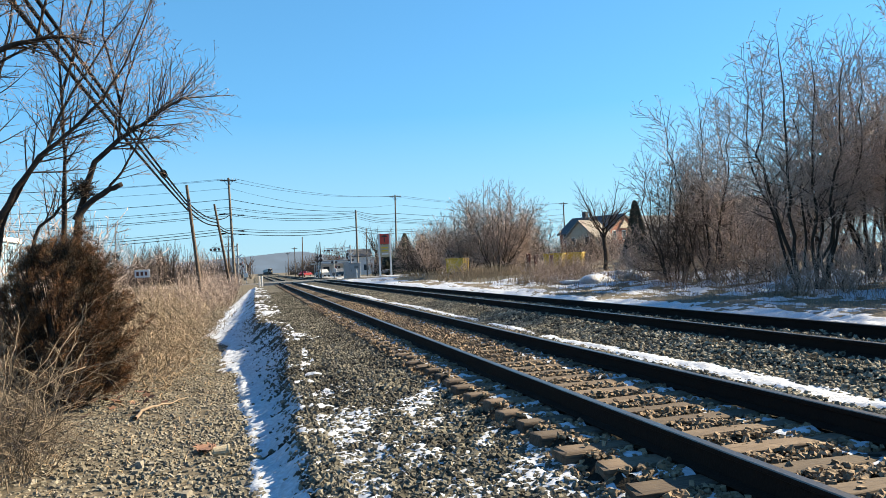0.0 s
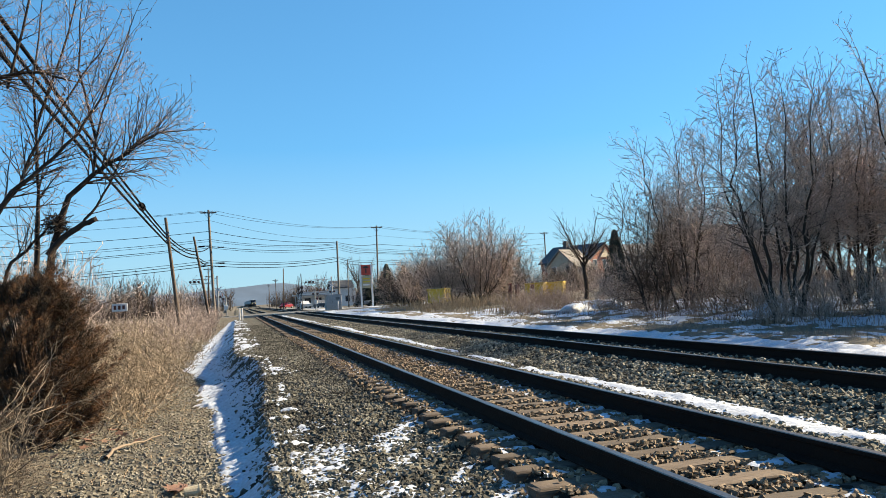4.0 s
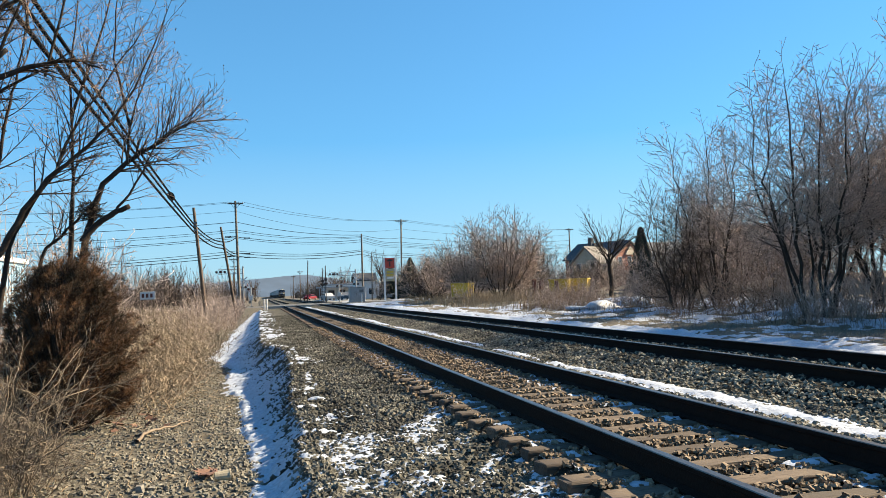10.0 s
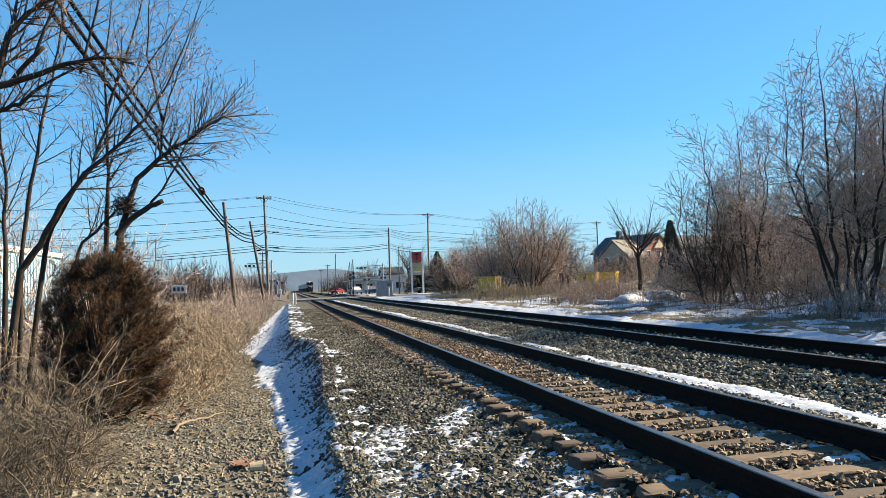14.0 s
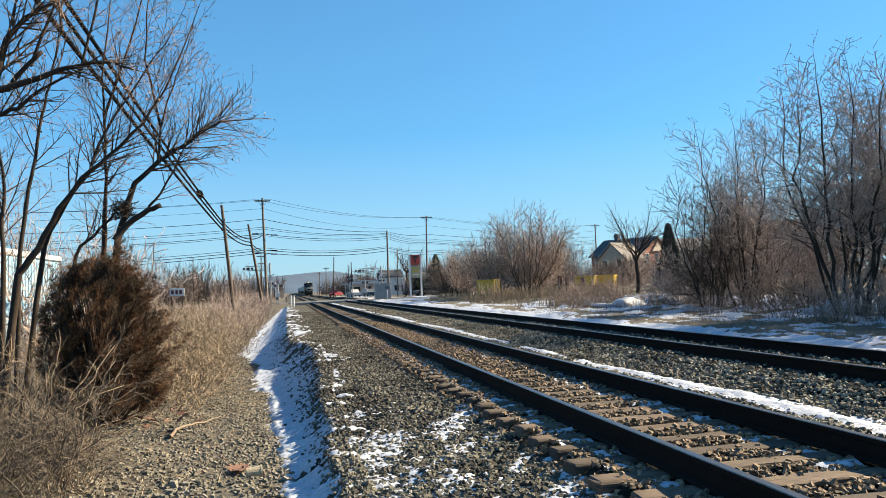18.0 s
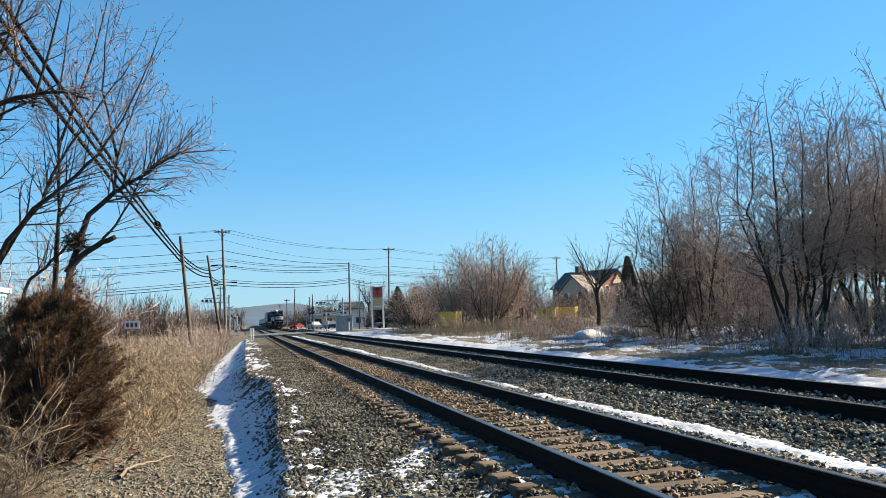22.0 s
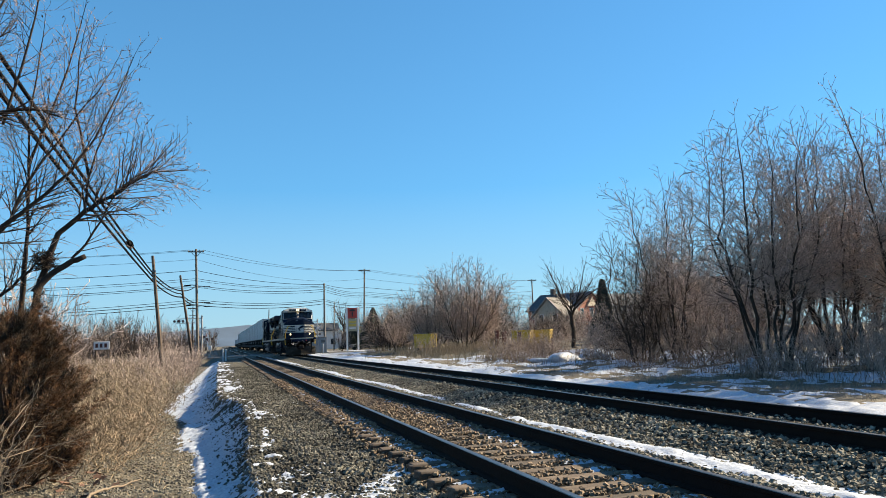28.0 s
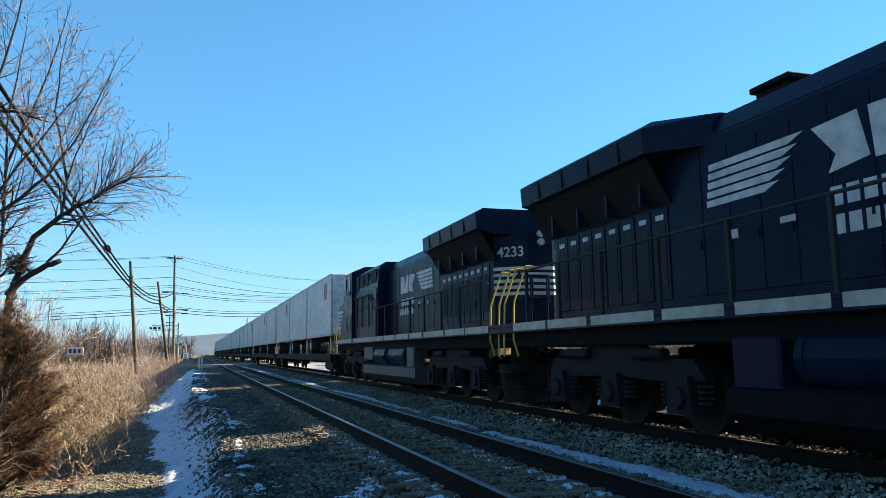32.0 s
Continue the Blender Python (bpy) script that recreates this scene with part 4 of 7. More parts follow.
# trees and thickets across the tracks
def stem_tree(seed, stems, height, spread, r, depth=2, kids=4.2, lowest=0.3, up=0.05, branch=0.34, fine=0.005, angles=(20, 48), joints=3, tip_joints=1, sides=11, gap=0.0, bushy=0.8, stout=0.025):
    w = Wood(seed)
    w.stout = stout
    w.gap, w.bushy = gap, bushy
    w.kids, w.up, w.wobble, w.fine, w.angles, w.joints, w.tip_joints = kids, up, 0.115 if gap else 0.055, fine, angles, joints, tip_joints
    rng = w.rng
    for k in range(stems):
        a = k * 2.4 + rng.uniform(-0.5, 0.5)
        s = spread * rng.uniform(0.2, 1.0) * (0.25 if stems == 1 else 1)
        h = height * (rng.uniform(0.78, 1.0) if stems < 12 else rng.uniform(0.94, 1.0) * (1 - 0.30 * (s / spread) ** 2))
        q = Vector((math.cos(a) * s, math.sin(a) * s, h * 0.85))
        b = Vector((0.12 * stems**0.5 * math.cos(a), 0.12 * stems**0.5 * math.sin(a), -0.15))
        path = [b, b + Vector((q.x * 0.34, q.y * 0.34, h * 0.28)), b + Vector((q.x * 0.60 + rng.uniform(-0.3, 0.3), q.y * 0.60 + rng.uniform(-0.3, 0.3), h * 0.56)), q]
        w.limb(path, r * rng.uniform(0.7, 1.1), r * 0.22, (sides, height * branch, depth, lowest), jitter=0.09 if gap else 0.04)
    return w


COPIES = {}


def plant(key, at, turn=0.0, size=1.0, **how):
    """The first of a kind is built, the next ones are copies with the same meshes."""
    if key not in COPIES:
        w = stem_tree(**{k: how[k] for k in how if k not in ("name", "label", "category", "group", "bark", "twig", "branches")})
        COPIES[key] = w.tree(how["name"], how["label"], how["category"], group=how.get("group", ""), bark=how.get("bark"), twig=how.get("twig"), branch=how.get("branches"))
        ob = COPIES[key]
        ob.matrix_basis = pose(*at, 0, 0, turn) @ Matrix.Scale(size, 4)
        return ob
    ob = copy_thing(COPIES[key], pose(*at, 0, 0, turn))
    ob.scale = (size, size, size)
    return ob


def on_ground(x, y):
    return (x, y, float(ground_z(x, y)) - 0.02)


TALL = dict(name="bare_tree", category="tree", group="trees across the tracks", branches=DARK_LIMB)
FINE = dict(depth=3, sides=36, branch=0.27, fine=0.0088, gap=0.19, bushy=0.85)
plant("tall_a", on_ground(16.3, 19.0), seed=31, stems=9, height=8.7, spread=3.0, r=0.066, kids=6.0, up=0.006, angles=(30, 64), label="tall bare tree of several dark stems growing from one root", twig=PALE_TWIG, **FINE, **TALL)
plant("tall_b", on_ground(17.5, 26.0), seed=32, stems=4, height=8.7, spread=1.8, r=0.062, kids=6.0, up=0.008, angles=(28, 62), label="slender bare tree with upright dark stems", twig=PALE_TWIG, **FINE, **TALL)
plant("tall_c", on_ground(16.8, 27.2), seed=33, stems=10, height=6.0, spread=2.3, r=0.05, kids=5.0, up=-0.004, angles=(30, 64), lowest=0.12, label="spreading bare tree with low arching branches", **FINE, **TALL)
plant("tall_d", on_ground(19.6, 16.4), seed=34, stems=8, height=8.6, spread=2.5, r=0.062, kids=6.0, up=0.006, angles=(30, 64), label="bare tree with crowded dark branches", twig=PALE_TWIG, **FINE, **TALL)
for key, x, y, turn, size in [("tall_b", 22.5, 22.0, 130, 0.95), ("tall_d", 21.4, 31.5, 70, 0.85), ("tall_b", 21.5, 18.2, 10, 0.9), ("tall_c", 18.6, 13.5, 45, 1.15), ("tall_d", 20.2, 20.3, 200, 1.0), ("tall_c", 22.0, 15.0, 100, 1.2)]:
    plant(key, on_ground(x, y), turn, size)
# the same sorts further back, with coarser twigs
plant("back_a", on_ground(24.5, 27.5), 200, 0.95, seed=35, sides=22, branch=0.34, depth=2, gap=0.26, bushy=1.0, stems=6, height=8.2, spread=2.4, r=0.08, kids=5.0, fine=0.014, up=0.01, angles=(28, 62), label="bare tree with forked dark stems behind other trees", twig=PALE_TWIG, **TALL)
plant("back_c", on_ground(25.5, 36.0), 20, 0.9, seed=36, sides=22, branch=0.34, depth=2, gap=0.26, bushy=1.0, stems=7, height=6.6, spread=2.9, r=0.06, kids=5.0, fine=0.014, lowest=0.15, up=0.0, angles=(28, 64), label="wide bare tree with arching branches", twig=PALE_TWIG, **TALL)
plant("back_d", on_ground(27.0, 21.0), 250, 1.0, seed=37, sides=22, branch=0.34, depth=2, gap=0.26, bushy=1.0, stems=5, height=7.9, spread=2.0, r=0.07, kids=5.0, fine=0.014, up=0.01, angles=(28, 62), label="bare tree with tight upright branches", twig=PALE_TWIG, **TALL)
for key, x, y, turn, size in [("back_d", 29.0, 30.0, 300, 1.0), ("back_a", 32.0, 38.0, 90, 0.9), ("back_d", 33.0, 26.0, 10, 1.0), ("back_c", 27.5, 38.5, 80, 0.9), ("back_c", 31.0, 45.0, 170, 0.95),
                              ("back_d", 34.0, 49.0, 220, 0.75), ("back_c", 35.5, 43.0, 20, 0.9), ("back_a", 38.0, 33.0, 300, 1.0), ("back_a", 24.0, 17.5, 33, 0.95), ("back_d", 26.5, 25.0, 110, 0.9)]:
    plant(key, on_ground(x, y), turn, size)
SHRUB = dict(name="bare_shrub", category="shrub", group="shrubs across the tracks", branches=GREY_LIMB)
plant("shrub_a", on_ground(17.8, 22.0), seed=41, stems=11, height=2.6, spread=1.7, r=0.028, fine=0.0095, lowest=0.1, up=-0.01, branch=0.42, angles=(25, 62), sides=9, gap=0.2, bushy=0.85, label="tangled leafless shrub with reddish-brown twigs", twig=RED_TWIG, bark=RED_TWIG, **SHRUB)
plant("shrub_b", on_ground(19.0, 24.5), seed=42, stems=11, height=3.0, spread=1.8, r=0.03, fine=0.0095, lowest=0.1, up=-0.015, branch=0.42, angles=(25, 62), sides=9, gap=0.2, bushy=0.85, label="dense leafless shrub with grey-brown twigs", twig=PALE_TWIG, bark=PALE_TWIG, **SHRUB)
rng = random.Random(8)
for k in range(40):
    y = rng.uniform(14, 47)
    x = 15.9 + 0.10 * max(0, y - 20) + rng.random() ** 1.3 * 13 + (1.6 if y < 20 else 0)
    small = 0.8 if y > 27 and 0.40 < x / y < 0.54 else 1.15
    plant(rng.choice(["shrub_a", "shrub_b"]), on_ground(x, y), rng.uniform(0, 360), small * rng.uniform(0.45, 0.85))
for k in range(24):
    y = 13 + 32 * rng.random()
    plant(rng.choice(["shrub_a", "shrub_b"]), on_ground(14.3 + 0.035 * (y - 13) + rng.random() ** 1.5 * 3.2, y), rng.uniform(0, 360), rng.uniform(0.28, 0.6))

# clump, thin tree and growth further along
CLUMP = dict(name="bare_tree", category="tree", group="trees along the line", branches=DARK_LIMB)
plant("clump", on_ground(23.3, 70.0), seed=51, stems=26, height=9.7, spread=4.5, r=0.06, depth=2, kids=6.0, fine=0.017, lowest=0.12, up=0.012, branch=0.27, angles=(28, 62), sides=24, gap=0.34, bushy=1.0, label="broad many-stemmed bare tree clump with a rounded outline", twig=PALE_TWIG, **CLUMP)
w = Wood(52)
w.gap, w.up, w.wobble, w.fine, w.angles = 0.4, 0.03, 0.07, 0.010, (22, 50)
w.limb([(0, 0, -0.2), (0.05, 0, 1.5), (0, 0.05, 2.9)], 0.19, 0.15)
for k in range(11):
    a, s = k * 2.4, 1.2 + 1.5 * ((k * 0.37) % 1)
    w.limb([(0, 0, 2.2 + 0.1 * k), (0.45 * s * math.cos(a), 0.45 * s * math.sin(a), 3.9), (s * math.cos(a), s * math.sin(a), 4.6 + 0.28 * ((k * 3) % 7))], 0.062, 0.02, (16, 1.7, 2, 0.2), jitter=0.08)
COPIES["thin"] = w.tree("bare_tree", "single open-crowned bare tree", "tree", on_ground(26.1, 52.0), group="trees along the line", branch=DARK_LIMB)
plant("far_clump", on_ground(30.0, 82.0), 0, 0.8, seed=53, stems=18, height=8.6, spread=4.4, r=0.07, depth=2, kids=5.0, fine=0.020, lowest=0.12, up=0.04, branch=0.34, angles=(22, 50), sides=14, gap=0.5, bushy=1.0, label="wide bare tree clump with grey-brown twigs", twig=TWIG, **CLUMP)
for key, x, y, turn, size in [("clump", 21.0, 72.5, 120, 0.82), ("clump", 25.6, 73.5, 230, 0.86), ("far_clump", 28.0, 78.0, 140, 0.8), ("far_clump", 33.0, 86.0, 60, 0.72), ("back_c", 34.5, 84.0, 60, 0.9), ("back_c", 19.6, 82.0, 10, 0.95), ("back_c", 22.0, 92.0, 110, 0.9),
                              ("thin", 21.8, 135.0, 80, 1.35), ("back_c", 18.4, 78.0, 35, 0.8), ("back_c", 20.4, 97.0, 200, 0.9), ("back_c", 23.6, 99.0, 260, 1.0), ("back_d", 26.5, 97.0, 15, 0.8), ("far_clump", 24.5, 88.0, 300, 0.62), ("back_d", 21.5, 88.0, 70, 0.7), ("back_c", 17.6, 112.0, 310, 0.6)]:
    plant(key, on_ground(x, y), turn, size)
plant("low_shrub", on_ground(24.0, 58.0), 0, 1.0, seed=43, stems=11, height=2.9, spread=1.7, r=0.028, depth=2, kids=5.0, fine=0.011, lowest=0.1, up=0.02, branch=0.36, angles=(25, 58), sides=8, gap=0.24, bushy=0.8, label="leafless brown shrub in dead grass", twig=PALE_TWIG, bark=PALE_TWIG, **{**SHRUB, "branches": PALE_TWIG})
for k in range(26):
    y = rng.uniform(56, 98)
    x = 18.5 + (98 - y) * 0.02 + rng.random() * 22
    small = 0.34 if 0.24 < x / y < 0.54 else 1.0
    plant("low_shrub", on_ground(x, y), rng.uniform(0, 360), small * rng.uniform(0.8, 1.5))

for k in range(8):
    y = rng.uniform(11, 52)
    plant("low_shrub", on_ground(22 + rng.random() * 24, y), rng.uniform(0, 360), rng.uniform(0.9, 1.7))
for x, y, size in [(31, 14, 0.7), (41, 24, 0.8), (43, 33, 0.8), (46, 42, 0.8), (39, 46, 0.7)]:
    plant("far_clump", on_ground(x, y), 31 * x, size)

for x, y, size in [(32.0, 70.0, 1.2), (34.0, 68.0, 1.1), (36.5, 73.0, 1.3), (39.0, 76.0, 1.3), (41.5, 78.0, 1.2)]:
    plant("low_shrub", on_ground(x, y), 29 * x, size)

for x, y, size in [(33.0, 72.0, 0.36), (36.5, 76.0, 0.42), (40.0, 82.0, 0.46), (43.0, 86.0, 0.5), (38.0, 84.0, 0.4), (46.5, 88.0, 0.5), (31.0, 68.0, 0.3)]:
    plant("far_clump", on_ground(x, y), 23 * x, size)

# far woods left and right of the line, beyond the road
plant("far_a", on_ground(-22.0, 150.0), 0, 1.0, seed=38, stems=5, height=8.0, spread=3.0, r=0.10, depth=1, kids=7.0, fine=0.022, lowest=0.15, up=0.08, sides=13, label="bare tree in the distance", **TALL)
for k in range(46):
    y = rng.uniform(125, 330)
    x = rng.choice([-1, 1]) * rng.uniform(9, 60) * (y / 190) + (14 if k % 3 else 6)
    if -6 < x < 20 and y < 230:
        x = -9 - rng.random() * 25
    if x > 8 and y < 190:
        y += 70
    plant("far_a", on_ground(x, y), rng.uniform(0, 360), rng.uniform(0.8, 1.2))
FIELD = dict(name="bare_tree", category="tree", group="trees in the brush beside the path", branches=PALE_TWIG)
plant("field_a", on_ground(-7.0, 36.0), 0, 0.8, seed=39, sides=12, branch=0.36, depth=2, gap=0.34, bushy=0.9, stems=5, height=6.0, spread=2.0, r=0.045, kids=5.0, fine=0.011, lowest=0.15, up=0.02, angles=(24, 54), label="thin pale bare tree rising from dry brush", twig=PALE_TWIG, bark=GREY_LIMB, **FIELD)
plant("field_b", on_ground(-11.0, 54.0), 0, 0.8, seed=40, sides=10, branch=0.34, depth=2, gap=0.42, bushy=0.9, stems=9, height=6.4, spread=3.2, r=0.05, kids=5.0, fine=0.014, lowest=0.12, up=0.03, angles=(24, 54), label="broad pale bare tree clump in the field", twig=PALE_TWIG, bark=GREY_LIMB, **FIELD)
for k in range(18):
    y = rng.uniform(28, 88)
    plant(rng.choice(["field_a", "field_b"]), on_ground((-9 if y > 52 else -19) - rng.random() * 18 - (y - 30) * 0.05, y), rng.uniform(0, 360), rng.uniform(0.6, 0.95) * (0.6 if y > 60 else 1))
for x, y, size in [(-20.0, 56.5, 1.5), (-24.5, 60.0, 1.6), (-17.0, 59.0, 1.45), (-14.0, 61.0, 1.2), (-22.5, 54.5, 1.3), (-13.0, 57.0, 0.85), (-9.5, 62.0, 0.7), (-17.5, 57.0, 1.0), (-21.5, 60.0, 1.15), (-12.0, 70.0, 0.9), (-26.0, 58.0, 1.1)]:
    plant("field_b", on_ground(x, y), 40 * x, size)
for x, y, size in [(-6.5, 108.0, 0.8), (-9.5, 112.0, 0.85), (-7.5, 124.0, 0.85), (-13.0, 106.0, 0.9), (-17.5, 109.0, 0.95), (-8.5, 140.0, 0.9), (-23.0, 112.0, 1.0), (-29.0, 108.0, 1.0), (-36.0, 112.0, 1.0), (-12.0, 160.0, 1.1), (20.4, 84.0, 0.66), (22.6, 90.0, 0.72), (19.6, 89.0, 0.6), (25.5, 95.0, 0.7)]:
    plant("field_b" if x < 0 else "far_clump", on_ground(x, y), 37 * x, size)
for key, x, y, size in [("field_a", -7.2, 33.0, 0.68), ("field_a", -9.0, 40.0, 0.62)]:
    plant(key, on_ground(x, y), 61 * x, size)
for x, y, size in [(-6.8, 30.0, 0.62), (-8.0, 34.0, 0.7), (-6.3, 22.5, 0.5)]:
    plant("field_a", on_ground(x, y), 50 * x, size)
for x, y, size in [(-4.2, 17.6, 1.2), (-7.6, 20.0, 1.3), (-5.0, 19.5, 0.9)]:
    plant("shrub_b", on_ground(x, y), 80 * x, size)
for k in range(30):
    y = rng.uniform(16, 85)
    plant(rng.choice(["shrub_a", "shrub_b"]) if y < 40 else "low_shrub", on_ground(-4.8 - rng.random() ** 1.5 * 9 - y * 0.01, y), rng.uniform(0, 360), rng.uniform(0.35, 0.6))


for k in range(34):
    y = rng.uniform(20, 84)
    plant("low_shrub", on_ground(-2.2 - rng.random() ** 1.4 * 8 - y * 0.012, y), rng.uniform(0, 360), rng.uniform(0.35, 0.58))

for k in range(70):
    y = 26 + 66 * rng.random() ** 0.9
    x = float(np.interp(y, [26, 45, 72, 92], [-2.5, -2.2, -1.7, -1.6])) - rng.random() ** 1.3 * (5.0 + y * 0.05)
    plant("low_shrub", on_ground(x, y), rng.uniform(0, 360), rng.uniform(0.5, 0.85) * (0.72 if x < -0.085 * y else 1.0))

# brush beside the path, dry grass, fallen stalks
def strip(x0, x1, y0, y1, power=1.0, bare=0.36):
    def place(rng, n):
        y = y0 + (y1 - y0) * rng.random(n) ** power
        x = x0 + (x1 - x0) * rng.random(n)
        x = x + (fbm(y * 0.5, x * 0.3, 6.0) - 0.5) * 1.0
        keep = fbm(x * 0.9, y * 0.5, 12.0) > bare
        x, y = x[keep], y[keep]
        return x, y, ground_z(x, y) - 0.02
    return place


def path_brush(rng, n):
    y = 12.5 + 60 * rng.random(n) ** 1.5
    x = np.interp(y, [12.5, 13.4, 19, 25, 30, 45, 72], [-2.5, -2.3, -2.25, -2.05, -1.95, -1.65, -1.1]) - rng.random(n) ** 1.3 * 5.0
    ok = (y > 14.0) | (x > -2.6)
    x, y = x[ok], y[ok]
    return x, y, ground_z(x, y) - 0.02


blades("brush_stalks", 900, path_brush, 0.95, 1.0, 0.0048, BRUSH_STALK, 3, "thicket of thin dry brown stalks beside the gravel path", "brush", bends=3)
blades("brush_stalks", 3600, strip(-24, -4.5, 14, 80), 1.3, 0.7, 0.009, BRUSH_STALK, 4, "field of tall dry brown brush", "brush")
blades("dry_grass", 2200, strip(14.0, 17.5, 36, 78, 1.0, 0.52), 0.7, 0.5, 0.011, TAN_STALK, 5, "tall tan dead grass along the far side of the tracks", "grass")
blades("dry_grass", 2600, strip(15.6, 26.0, 53, 66, 1.0, 0.40), 0.95, 0.45, 0.012, TAN_STALK, 25, "tall tan dead grass in front of the tree clump", "grass")
blades("dry_grass", 3000, strip(17.0, 27.0, 55, 90, 1.0, 0.46), 0.8, 0.5, 0.014, TAN_STALK, 15, "tall tan dead grass under the trees", "grass")
blades("dry_grass", 6000, strip(11.6, 17.5, 8, 40, 1.0, 0.42), 0.20, 0.9, 0.0045, BRUSH_STALK, 6, "short tan dead grass poking through snow", "grass")
blades("dry_weeds", 3000, strip(14.2, 19.5, 10, 42), 0.8, 0.9, 0.006, RED_TWIG, 16, "low brown weeds below the trees", "weeds")
blades("path_litter", 750, lambda rng, n: (lambda x, y: (x, y, ground_z(x, y) + 0.01))(-0.6 - rng.random(n) * 1.7, 3.5 + 22 * rng.random(n)), 0.09, 3.2, 0.004, TAN_STALK, 7, "scattered dry stalks lying on the gravel path", "litter")

# canes leaning over the path
CANE = dict(name="cane_shrub", category="shrub", group="canes beside the path")
CANES = [(-2.52, 15.01, 1.08), (-2.6, 15.66, 1.24), (-2.85, 16.42, 1.35), (-2.55, 17.5, 1.19), (-3.0, 18.25, 1.4), (-2.7, 19.44, 1.24), (-3.1, 20.52, 1.4), (-2.55, 21.6, 1.19), (-3.5, 18.58, 1.51), (-3.1, 23.11, 1.35), (-4.05, 20.52, 1.51), (-2.7, 24.62, 1.24), (-3.6, 24.3, 1.46), (-2.5, 27.54, 1.19), (-3.2, 27.0, 1.4), (-4.45, 23.22, 1.62), (-2.6, 30.78, 1.24), (-3.7, 30.24, 1.51), (-4.5, 27.0, 1.62), (-2.7, 35.64, 1.4), (-4.15, 34.56, 1.62), (-4.8, 14.47, 1.19), (-5.2, 12.31, 1.08)]
for k, (x, y, size) in enumerate(CANES):
    plant("canes", on_ground(x, y), 47 * k, size, seed=44, stems=26, height=1.3, spread=1.0, r=0.009, depth=1, kids=4.0, fine=0.0042, lowest=0.25, up=-0.02, branch=0.34, angles=(22, 58), sides=7, gap=0.14, label="cluster of thin dry canes beside the path", twig=BRUSH_STALK, bark=BRUSH_STALK, **CANE)

# dead shrub close to the path
w = Wood(61)
w.stout = 0.0065
w.up, w.wobble, w.kids = -0.03, 0.22, 3.2
for k in range(44):
    a = k * 2.4
    b = (-2.5 + 0.4 * math.cos(a * 1.7), 7.5 + 0.6 * math.sin(a), -0.66)
    rng = w.rng
    w.limb([b, (b[0] + rng.uniform(-0.25, 0.3), b[1] + rng.uniform(-0.3, 0.3), b[2] + 0.45), (b[0] + rng.uniform(-0.6, 0.75), b[1] + rng.uniform(-0.7, 0.7), b[2] + rng.uniform(0.55, 1.1))], 0.007, 0.003, (9, 0.5, 1, 0.2))
w.tree("dead_shrub", "low tangle of dead grey-tan stems beside the path", "shrub", bark=DEAD_STALK, twig=DEAD_STALK)
w = Wood(62)
w.stout = 0.0065
w.up, w.wobble, w.kids = -0.01, 0.22, 3.0
for k in range(22):
    a = k * 2.4
    rng = w.rng
    b = (-3.2 + 0.9 * math.cos(a * 1.3), 8.6 + 0.9 * math.sin(a), -0.5)
    w.limb([b, (b[0] + rng.uniform(-0.3, 0.3), b[1] + rng.uniform(-0.3, 0.3), b[2] + 0.5), (b[0] + rng.uniform(-0.7, 0.7), b[1] + rng.uniform(-0.7, 0.7), b[2] + rng.uniform(0.6, 1.2))], 0.008, 0.004, (6, 0.55, 1, 0.2))
w.tree("dead_shrub", "tangle of bleached dead stems in front of the juniper", "shrub", bark=DEAD_BRANCH, twig=DEAD_STALK)
for k, (x, y, size) in enumerate([(-2.32, 7.6, 0.72), (-2.6, 8.3, 0.8), (-2.9, 8.9, 0.85), (-2.75, 7.5, 0.8), (-3.4, 9.7, 0.95), (-3.7, 8.8, 0.9), (-3.2, 8.0, 0.9), (-2.35, 8.9, 0.5)]):
    plant("thicket", on_ground(x, y), 73 * k, size, seed=64, stems=13, height=1.25, spread=0.75, r=0.010, depth=1, kids=5.0, fine=0.004, lowest=0.2, up=0.0, branch=0.5, angles=(20, 60), sides=7, gap=0.14, stout=0.008, name="dead_shrub", category="shrub", group="dead shrubs by the path", label="dense tangle of thin grey-brown twigs beside the path", twig=DEAD_STALK, bark=DEAD_STALK)
# fallen branch on the path
w = Wood(63)
lying = [(x, y, float(ground_z(x, y)) + up) for x, y, up in ((-1.64, 10.7, 0.03), (-1.62, 11.1, 0.06), (-1.52, 11.5, 0.08), (-1.36, 12.1, 0.06), (-1.17, 12.9, 0.03))]
w.limb(lying, 0.028, 0.009, jitter=0.012)
w.limb([lying[1], (-1.74, 11.2, lying[1][2] - 0.02), (-1.82, 11.05, lying[1][2] - 0.03)], 0.018, 0.012, jitter=0.008)
w.tree("fallen_branch", "pale bent dead branch lying on the gravel path", "branch", bark=DEAD_BRANCH)


def far_belt(x0, x1, y0, y1):
    def place(rng, n):
        y = y0 + (y1 - y0) * rng.random(n)
        x = x0 + (x1 - x0) * rng.random(n)
        keep = (fbm(x * 0.06, y * 0.03, 19.0) > 0.42) & ((x < -3.5 - y * 0.004) | (x > 15.5 + y * 0.004))
        x, y = x[keep], y[keep]
        return x, y, ground_z(x, y) - 0.1
    return place


blades("far_woods", 9000, far_belt(-110, -3, 108, 420), 6.5, 0.55, 0.045, TWIG, 23, "bare brown woods along the line in the distance", "woods", bends=3)
blades("far_woods", 10000, far_belt(12, 150, 200, 460), 7.5, 0.55, 0.05, TWIG, 24, "bare brown woods beyond the crossing", "woods", bends=3)


